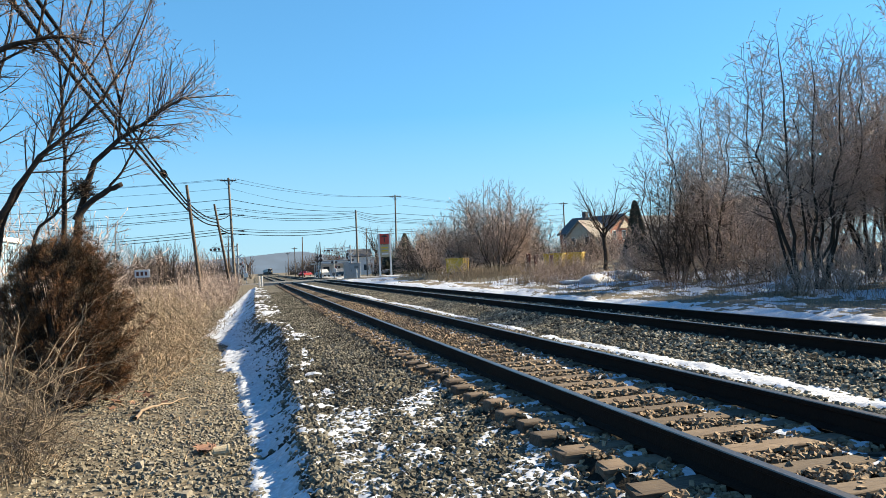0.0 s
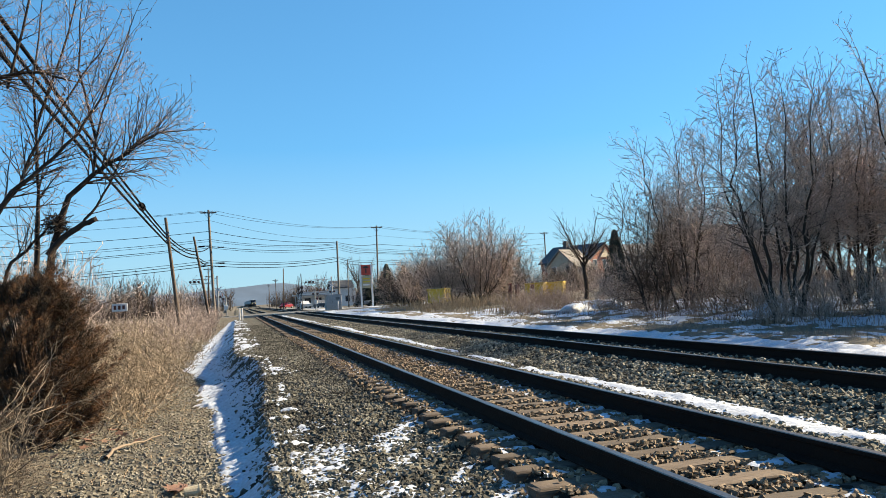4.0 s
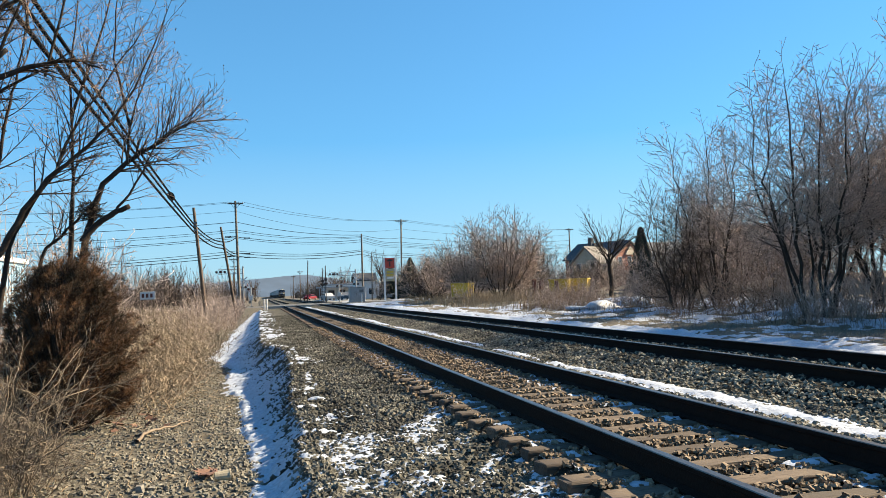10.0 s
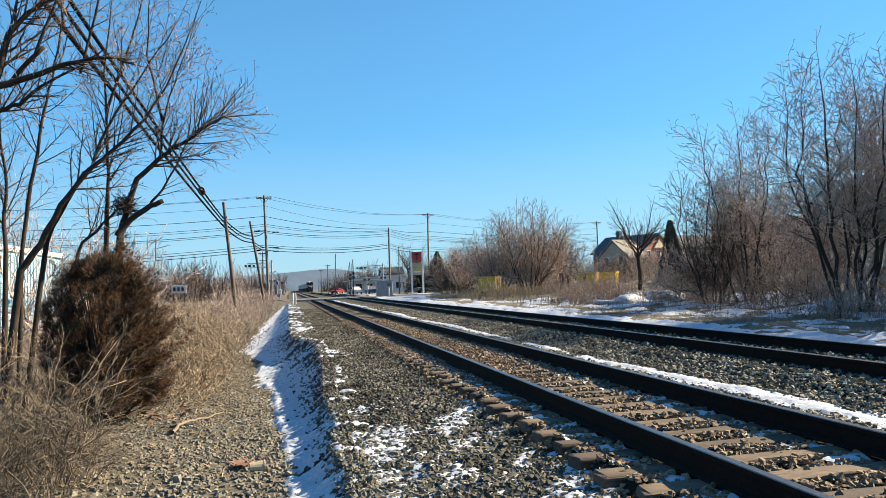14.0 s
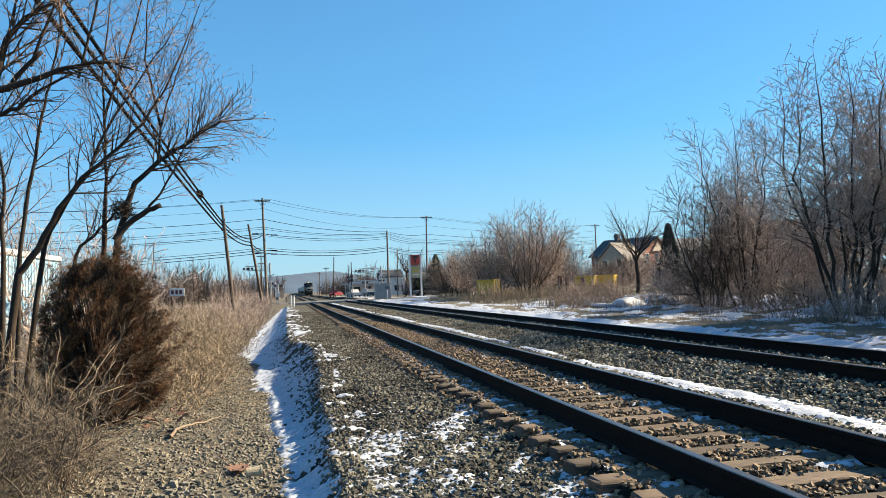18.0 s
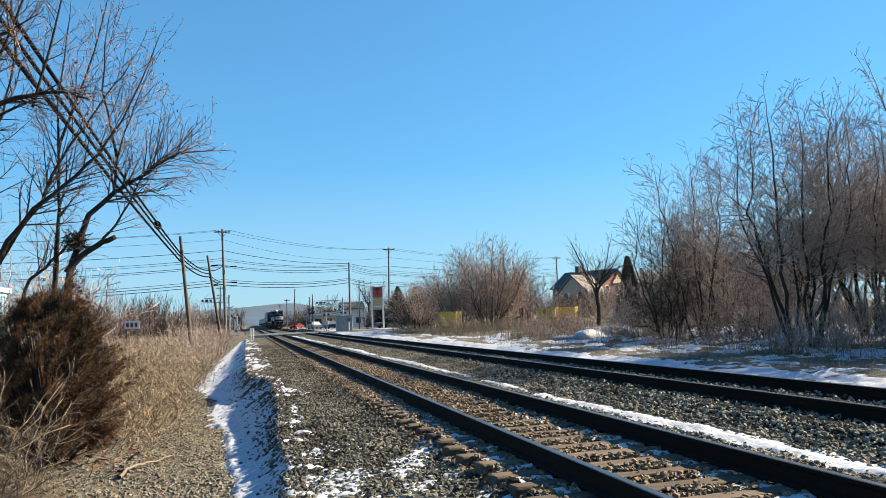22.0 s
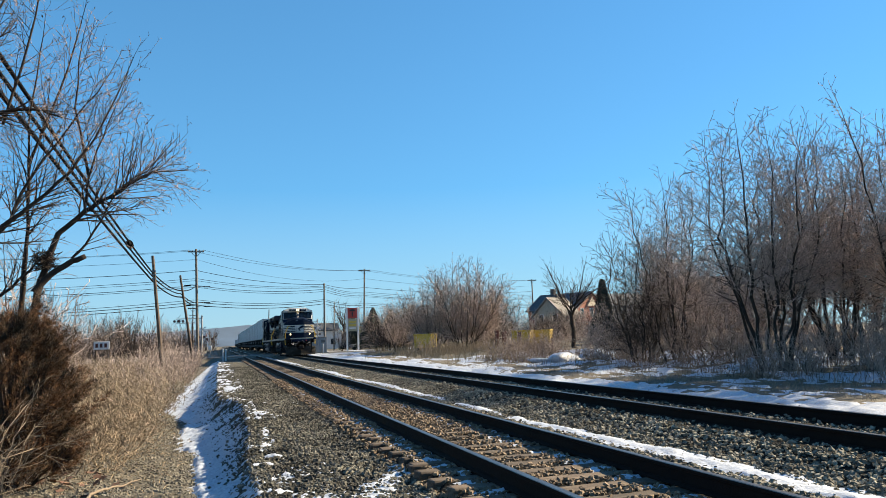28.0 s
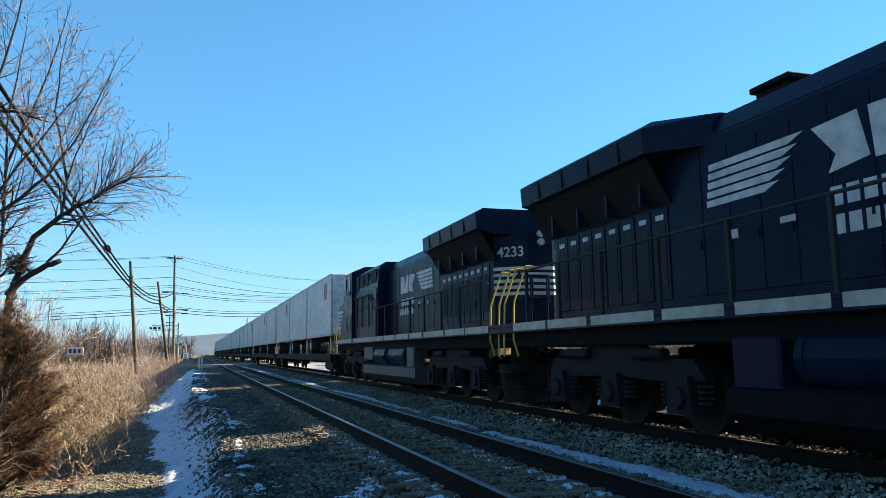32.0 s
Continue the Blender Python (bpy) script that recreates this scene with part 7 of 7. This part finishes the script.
def signal_head(parent, x, y, z, r=0.165):
    h = part("signal_head", rod((x, y - 0.04, z), (x, y + 0.06, z), r, r, 14), BLACK_PAINT, parent, "round black flashing-light head")
    part("hood", rod((x, y - 0.28, z + 0.03), (x, y - 0.04, z + 0.03), 0.11, 0.13, 12), BLACK_PAINT, h)
    part("lens", rod((x, y - 0.30, z + 0.02), (x, y - 0.28, z + 0.02), 0.09, 0.09, 12), DARK_LENS, h)
    return h


def cantilever(foot, arm_to, z, label, masts=0.11):
    S = thing("crossing_signal", label, "crossing signal", foot, "crossing signals")
    part("base", box((-0.35, -0.35, -0.3), (0.35, 0.35, 0.15), 0.03), CONCRETE, S)
    part("mast", rod((0, 0, 0), (0, 0, z + 0.9), masts, masts, 10), SILVER, S)
    dx = arm_to - foot[0]
    for dz in (0.0, 0.55):
        part("arm", rod((0, 0, z + dz), (dx, 0, z + dz), 0.045, 0.045, 8), SILVER, S)
    n = 6
    for k in range(n):
        part("truss_bar", rod((dx * k / n, 0, z + 0.55 * (k % 2)), (dx * (k + 1) / n, 0, z + 0.55 * ((k + 1) % 2)), 0.025, 0.025, 6), SILVER, S)
    for f in (0.80, 0.98):
        signal_head(S, dx * f - 0.22, 0, z + 0.25)
        signal_head(S, dx * f + 0.22, 0, z + 0.25)
    for sx in (-0.3, 0.3):
        signal_head(S, sx, -0.12, 2.6)
    for a in (-35, 35):
        bm = box((-0.6, -0.02, -0.06), (0.6, 0.02, 0.06))
        bmesh.ops.rotate(bm, verts=bm.verts[:], cent=(0, 0, 0), matrix=Matrix.Rotation(radians(a), 3, "Y"))
        bmesh.ops.translate(bm, verts=bm.verts[:], vec=(0, -0.1 - 0.02 * (a > 0), 3.5))
        part("crossbuck_blade", bm, WHITE_PAINT, S)
    return S


DULL_RED = material("faded_red_stripe", (0.28, 0.06, 0.05), (0.22, 0.05, 0.04), 3, 0.6, bump=0)


def gate(foot, lean, length, label):
    G = thing("crossing_gate", label, "crossing gate", foot, "crossing gates")
    part("base", box((-0.3, -0.3, -0.2), (0.3, 0.3, 0.1)), CONCRETE, G)
    part("post", rod((0, 0, 0), (0, 0, 2.6), 0.07, 0.07, 8), SILVER, G)
    part("mechanism", box((-0.25, -0.3, 0.9), (0.25, 0.1, 1.5), 0.04), WHITE_PAINT, G)
    n = 6
    for k in range(n):
        a = Vector((lean * length * k / n, -0.25, 1.2 + length * k / n))
        b = Vector((lean * length * (k + 1) / n, -0.25, 1.2 + length * (k + 1) / n))
        part("arm_section", rod(a, b, 0.035, 0.03, 6), SILVER if k % 2 else DULL_RED, G)
    part("counterweight", box((-0.35, -0.35, 0.5), (0.05, -0.2, 0.85), 0.03), STEEL_POLE, G)
    for sx in (-0.3, 0.3):
        signal_head(G, sx, -0.1, 2.35)
    return G


cantilever((-2.05, 97.0, -0.1), -5.1, 4.35, "galvanised cantilever crossing signal with black light heads over the road")
cantilever((14.1, 112.0, -0.05), 10.4, 3.95, "galvanised cantilever crossing signal beside the yard")
gate((-1.15, 100.0, -0.1), -0.25, 2.2, "railway crossing gate with its arm raised beside the near track")
gate((10.9, 105.5, -0.05), 0.42, 4.2, "railway crossing gate with its arm raised beside the far track")
for x, y in ((10.6, 130.0), (10.1, 118.0)):
    S = thing("signal_mast", "slim dark signal mast with black light heads", "signal mast", (x, y, -0.1), "signal masts")
    part("mast", rod((0, 0, 0), (0, 0, 5.8), 0.08, 0.07, 8), BLACK_PAINT, S)
    for z in (2.9, 3.6):
        signal_head(S, 0.0, -0.1, z, 0.24)
    part("ladder", box((-0.25, 0.1, 0.3), (-0.2, 0.14, 5.2)), BLACK_PAINT, S)

cab_box = thing("signal_cabinet", "silver sheet-metal signal equipment cabinet on a concrete pad", "cabinet", (12.75, 100.5, -0.12))
part("pad", box((-1.3, -1.0, -0.4), (1.3, 1.0, 0.12)), CONCRETE, cab_box)
part("body", box((-1.05, -0.75, 0.12), (1.05, 0.75, 2.05), 0.03), SILVER, cab_box)
part("roof", box((-1.15, -0.85, 2.05), (1.15, 0.85, 2.16), 0.02), SILVER, cab_box)
dd = part("door", box((-0.85, -0.775, 0.25), (-0.05, -0.75, 1.95), 0.01), SILVER, cab_box)
part("handle", box((-0.2, -0.80, 1.0), (-0.15, -0.775, 1.25)), STEEL_POLE, dd)
part("vent", box((0.25, -0.77, 1.4), (0.8, -0.755, 1.75)), STEEL_POLE, cab_box)
w0 = thing("marker_post", "short white marker post on the ballast shoulder", "marker post", (0.42, 84.0, -0.27), "marker posts")
part("post", rod((0, 0, -0.2), (0, 0, 1.15), 0.09, 0.085, 10), WHITE_PAINT, w0)
part("cap", rod((0, 0, 1.15), (0, 0, 1.2), 0.10, 0.06, 10), WHITE_PAINT, w0)
copy_thing(w0, pose(0.70, 83.6, -0.27))
copy_thing(w0, pose(13.0, 97.6, -0.1))

sign = thing("roadside_sign", "tall roadside sign, white posts, red panel over tan panel", "sign", (18.7, 108.0, 0.0))
for s in (-1, 1):
    part("post", box((s * 0.82 - 0.12, -0.12, -0.2), (s * 0.82 + 0.12, 0.12, 6.25), 0.02), WHITE_PAINT, sign)
panel = part("panel", box((-0.70, -0.10, 4.65), (0.70, 0.10, 6.15), 0.02), RED_SIGN, sign, "red panel")
part("emblem", prism([(-0.42, 5.65), (0.42, 5.65), (0.42, 5.80), (0.2, 5.95), (-0.2, 5.95), (-0.42, 5.80)], -0.115, -0.10, axis=1), BLACK_PAINT, panel)
part("emblem", box((-0.1, -0.115, 4.9), (0.1, -0.10, 5.6)), BLACK_PAINT, panel)
panel = part("panel", box((-0.70, -0.10, 2.75), (0.70, 0.10, 4.55), 0.02), TAN_SIGN, sign, "tan panel")
for k in range(3):
    part("lettering_bar", box((-0.5, -0.115, 3.1 + 0.45 * k), (0.5, -0.10, 3.3 + 0.45 * k)), YELLOW_PAINT if k else WHITE_PAINT, panel)


def car_thing(at, turn, paint, label, truck=False):
    V = thing("pickup_truck" if truck else "parked_car", label, "car", at, "parked vehicles")
    V.rotation_euler.z = radians(turn)
    prof = [(-2.3, 0.35), (-2.35, 0.85), (-1.2, 0.95), (-0.6, 1.45), (0.9, 1.45), (1.7, 0.95), (2.3, 0.9), (2.35, 0.4)]
    if truck:
        prof = [(-2.6, 0.45), (-2.65, 1.0), (-1.3, 1.1), (-0.8, 1.75), (0.6, 1.75), (0.75, 1.15), (2.65, 1.15), (2.65, 0.5)]
    bm = prism(prof, -0.88, 0.88, axis=1)
    for v in bm.verts:
        if v.co.z > 1.3:
            v.co.y *= 0.82
    bmesh.ops.bevel(bm, geom=bm.edges[:], offset=0.05, segments=2, affect="EDGES")
    part("body", bm, paint, V)
    for s in (-1, 1):
        part("window", prism([(-1.0, 1.0), (-0.62, 1.38), (0.75, 1.38), (1.35, 1.0)] if not truck else [(-1.1, 1.15), (-0.78, 1.65), (0.5, 1.65), (0.55, 1.15)], s * 0.80, s * 0.86, axis=1), WINDOW, V)
        for x in (-1.45, 1.5):
            wh = part("wheel", rod((x, s * 0.72, 0.33), (x, s * 0.92, 0.33), 0.34, 0.34, 16), RUBBER, V)
            part("rim", rod((x, s * 0.915, 0.33), (x, s * 0.93, 0.33), 0.2, 0.2, 12), SILVER, wh)
        part("lamp", box((-2.36, s * 0.5, 0.65), (-2.30, s * 0.8, 0.82)), LENS, V)
    return V


car_thing((12.2, 190.0, -0.2), 60, CAR_RED, "red car parked near the crossing")
car_thing((12.8, 146.0, -0.05), 100, CAR_WHITE, "white car parked in the yard")
car_thing((15.5, 141.0, -0.05), 95, CAR_GREY, "dark grey car parked in the yard")
car_thing((22.0, 116.0, -0.05), 20, CAR_GREY, "dark car parked behind the sign")


def building(name, label, lo, hi, wall, roof, windows, gable=0.0, category="building", along="x"):
    """Plain building with real window recesses: windows is (columns, rows, width, height, sill)."""
    B = thing(name, label, category, ((lo[0] + hi[0]) / 2, (lo[1] + hi[1]) / 2, lo[2]))
    hx, hy, h = (hi[0] - lo[0]) / 2, (hi[1] - lo[1]) / 2, hi[2] - lo[2]
    part("wall", box((-hx, -hy, -0.6), (hx, hy, h)), wall, B)
    if gable:
        o = 0.35
        if along == "x":
            bm = prism([(-hy - o, h - 0.1), (0, h + gable), (hy + o, h - 0.1), (hy + o, h - 0.3), (0, h + gable - 0.25), (-hy - o, h - 0.3)], -hx - o, hx + o, axis=0)
            g2 = prism([(-hy, h), (0, h + gable - 0.2), (hy, h)], -hx, hx, axis=0)
        else:
            bm = prism([(-hx - o, h - 0.1), (0, h + gable), (hx + o, h - 0.1), (hx + o, h - 0.3), (0, h + gable - 0.25), (-hx - o, h - 0.3)], -hy - o, hy + o, axis=1)
            g2 = prism([(-hx, h), (0, h + gable - 0.2), (hx, h)], -hy, hy, axis=1)
        part("roof", bm, roof, B)
        part("gable_wall", g2, wall, B)
    else:
        part("roof", box((-hx - 0.15, -hy - 0.15, h), (hx + 0.15, hy + 0.15, h + 0.3), 0.03), roof, B)
    cols, rows, ww, wh, sill = windows
    for face in ("front", "side"):
        n = cols if face == "front" else max(1, int(cols * hy / hx))
        for r in range(rows):
            for k in range(n):
                z = sill + r * (h / max(rows, 1))
                if face == "front":
                    x = -hx + 2 * hx * (k + 0.5) / n
                    w1 = part("window", box((x - ww / 2, -hy - 0.05, z), (x + ww / 2, -hy + 0.02, z + wh), 0.01), WHITE_PAINT, B)
                    part("pane", box((x - ww / 2 + 0.08, -hy - 0.056, z + 0.08), (x + ww / 2 - 0.08, -hy - 0.04, z + wh - 0.08)), WINDOW, w1)
                else:
                    y = -hy + 2 * hy * (k + 0.5) / n
                    w1 = part("window", box((-hx - 0.05, y - ww / 2, z), (-hx + 0.02, y + ww / 2, z + wh), 0.01), WHITE_PAINT, B)
                    part("pane", box((-hx - 0.056, y - ww / 2 + 0.08, z + 0.08), (-hx - 0.04, y + ww / 2 - 0.08, z + wh - 0.08)), WINDOW, w1)
    return B


house = building("house", "brick and cream house with dark gabled roof behind bare trees", (51.0, 106.0, 0.3), (58.5, 116.0, 5.3), BRICK_RED, SLATE, (3, 2, 1.0, 1.5, 0.9), 2.6, "house", "y")
part("porch_roof", box((-3.7, -7.0, 2.5), (3.7, -5.0, 2.7), 0.02), WHITE_PAINT, house)
for k in range(4):
    part("porch_post", box((-3.5 + 2.3 * k, -6.9, -0.3), (-3.35 + 2.3 * k, -6.75, 2.5)), WHITE_PAINT, house)
part("chimney", box((-1.2, 1.5, 5.2), (-0.5, 2.2, 8.4), 0.02), SLATE, house)
part("dormer", prism([(-1.4, 5.2), (0, 6.6), (1.4, 5.2)], -5.3, -1.0, axis=1), CREAM, house, "cream gable front")
wing = building("house", "cream house with grey gabled roof behind bare trees", (47.0, 100.0, 0.3), (51.0, 105.4, 4.2), CREAM, TAN_ROOF, (2, 2, 0.9, 1.2, 0.8), 2.6, "house", "x")
house.rotation_euler = wing.rotation_euler = (0, 0, math.radians(26))
part("chimney", box((0.9, 0.5, 4.4), (1.4, 1.0, 7.0), 0.02), SLATE, wing)
building("house", "dark-roofed house beyond the trees", (60.5, 108.0, 0.5), (69.0, 117.0, 5.6), CREAM, SLATE, (3, 2, 1.0, 1.4, 0.9), 2.2, "house", "x")
ware = building("warehouse", "dull brown flat-roofed building behind bare trees", (43.6, 62.0, 0.6), (50.8, 70.0, 6.1), DULL_BROWN, SLATE, (3, 0, 1.3, 1.2, 3.2), 0.0, "building")
part("roof_vent", box((2.0, -3.6, 5.8), (2.9, -2.8, 6.9), 0.03), WHITE_PAINT, ware)
shop = building("shop", "low white commercial building with a flat roof beyond the crossing", (13.0, 152.0, -0.1), (24.0, 164.0, 2.9), WHITE_PAINT, SILVER, (5, 1, 1.4, 1.2, 0.9), 0.0)
part("canopy", box((-7.5, -9.0, 2.5), (4.0, -5.9, 2.75), 0.02), SILVER, shop)
for k in range(3):
    part("canopy_post", rod((-7.0 + 4.5 * k, -8.7, -0.2), (-7.0 + 4.5 * k, -8.7, 2.5), 0.08, 0.08), SILVER, shop)
building("shop", "white building with pale gable beside dark evergreens", (17.0, 134.0, -0.1), (20.5, 139.0, 3.6), WHITE_PAINT, SLATE, (2, 1, 1.0, 1.2, 0.9), 1.2)
shed = building("shed", "pale blue corrugated building with a white roof edge behind trees", (-21.7, 39.5, -0.4), (-14.3, 51.5, 3.85), PALE_BLUE, WHITE_PAINT, (2, 0, 1.0, 0.9, 1.6), 0.0)
for k in range(24):
    part("rib", box((3.7, -5.85 + 0.5 * k, -0.2), (3.74, -5.79 + 0.5 * k, 4.05)), PALE_BLUE, shed)
building("shop", "low pale building with a long roof far behind the brush", (-40, 96, 0.0), (-24, 106, 2.6), CONCRETE, SILVER, (6, 1, 1.2, 1.0, 0.9), 0.0)
board = thing("notice_board", "small white board with dark lettering bars on two posts", "sign", (-8.3, 60.0, -0.3))
part("panel", box((-0.55, -0.03, 1.65), (0.55, 0.03, 2.25), 0.01), WHITE_PAINT, board)
for k in range(3):
    part("lettering_bar", box((-0.42 + 0.3 * k, -0.04, 1.8), (-0.24 + 0.3 * k, -0.03, 2.1)), TERRACOTTA, board)
for s in (-1, 1):
    part("post", box((s * 0.4 - 0.04, -0.02, -0.2), (s * 0.4 + 0.04, 0.05, 1.7)), POLE, board)


def yellow_machine(x, y, label, long=1.0):
    M = thing("yellow_container", label, "container", (x, y, 0.2), "yellow containers")
    M.scale.x = long
    M.rotation_euler.z = radians(48)
    M.scale.z = 0.86
    part("body", prism([(-1.2, 0.25), (1.2, 0.25), (1.35, 1.7), (-1.35, 1.7)], -0.9, 0.9, axis=1), YELLOW_PAINT, M)
    part("rim", box((-1.42, -0.97, 1.66), (1.42, 0.97, 1.80), 0.02), YELLOW_PAINT, M)
    for s in (-1, 1):
        part("rib", box((s * 0.5 - 0.05, -0.96, 0.3), (s * 0.5 + 0.05, -0.9, 1.66)), YELLOW_PAINT, M)
        part("wheel", rod((s * 0.9, -0.7, 0.12), (s * 0.9, 0.7, 0.12), 0.14, 0.14, 10), RUBBER, M)
    return M


yellow_machine(18.9, 68.6, "yellow steel waste container behind bare trees", 0.5)
yellow_machine(27.2, 64.5, "yellow steel container partly hidden by brush", 0.34)
yellow_machine(29.5, 65.2, "yellow steel container beside the houses", 0.38)
for x, y, h in ((22.9, 60.0, 1.75), (23.7, 60.3, 1.6), (25.8, 62.0, 1.5)):
    P = thing("old_post", "rust-red broken wooden post standing in dead grass", "post", on_ground(x, y), "old posts")
    part("post", box((-0.16, -0.14, -0.2), (0.17, 0.15, h), 0.04), TERRACOTTA, P)

for x, y, size in ((18.0, 65.6, 0.62), (19.2, 66.2, 0.7), (17.6, 64.0, 0.5), (26.6, 62.0, 0.45), (28.2, 62.6, 0.5)):
    plant("low_shrub", on_ground(x, y), 70 * x, size)

# evergreens
def evergreen(at, h, r, seed):
    rng = np.random.default_rng(seed)
    n = 4200
    t = rng.random(n) ** 1.15
    az = rng.random(n) * 6.283
    rr = r * (1 - t) * (0.45 + 0.55 * rng.random(n)) * (0.6 + 0.8 * fbm(az * 2, t * 6, seed)) + 0.1
    c = np.stack([rr * np.cos(az), rr * np.sin(az), 0.3 + t * h], 1)
    out = np.stack([np.cos(az), np.sin(az), -0.25 + 0.4 * rng.random(n)], 1)
    side = np.stack([-np.sin(az), np.cos(az), 0 * az], 1)
    L = ((0.35 + 0.4 * rng.random(n)) * (1 - 0.75 * t))[:, None]
    v = np.stack([c - side * 0.16, c + side * 0.16, c + out * L, c + [0, 0, 0.18]], 1).reshape(-1, 3)
    f = (np.array([(0, 1, 2), (1, 3, 2), (3, 0, 2)])[None] + 4 * np.arange(n)[:, None, None]).reshape(-1, 3)
    e = thing("evergreen_tree", "dark evergreen tree beside the yard", "tree", at, "evergreens")
    under(mesh_object("crown", v, f, EVERGREEN), e)
    part("trunk", rod((0, 0, -0.3), (0, 0, h * 0.9), 0.16, 0.03), BARK, e)
    return e


evergreen((22.6, 112.0, -0.1), 6.0, 2.6, 1)
evergreen((25.6, 113.0, 0.0), 5.6, 2.5, 2)
evergreen((20.6, 118.0, -0.1), 5.0, 1.9, 3)
evergreen((32.2, 58.0, 0.3), 5.2, 0.95, 4)

# distance: a low wooded ridge, its haze held in the colour
def ridge(name, y, x0, x1, height, seed, mat, label):
    xs = np.linspace(x0, x1, 90)
    prof = height * np.interp(xs, [-1500, -500, 0, 150, 230, 370, 900, 2200], [0.5, 0.62, 0.86, 1.0, 0.82, 0.42, 0.35, 0.5]) * (0.93 + 0.14 * fbm(xs * 0.004, xs * 0, seed, 4))
    verts, faces = [], []
    for k, (x, h) in enumerate(zip(xs, prof)):
        verts += [(x, y - 250, -5.0), (x, y, h), (x, y + 400, -5.0)]
        if k:
            i = 3 * k
            faces += [(i - 3, i, i + 1, i - 2), (i - 2, i + 1, i + 2, i - 1)]
    return tagged(mesh_object(name, verts, faces, mat, True), label, "hill", kind="structure")


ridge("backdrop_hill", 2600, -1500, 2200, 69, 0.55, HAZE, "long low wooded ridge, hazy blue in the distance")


motions()
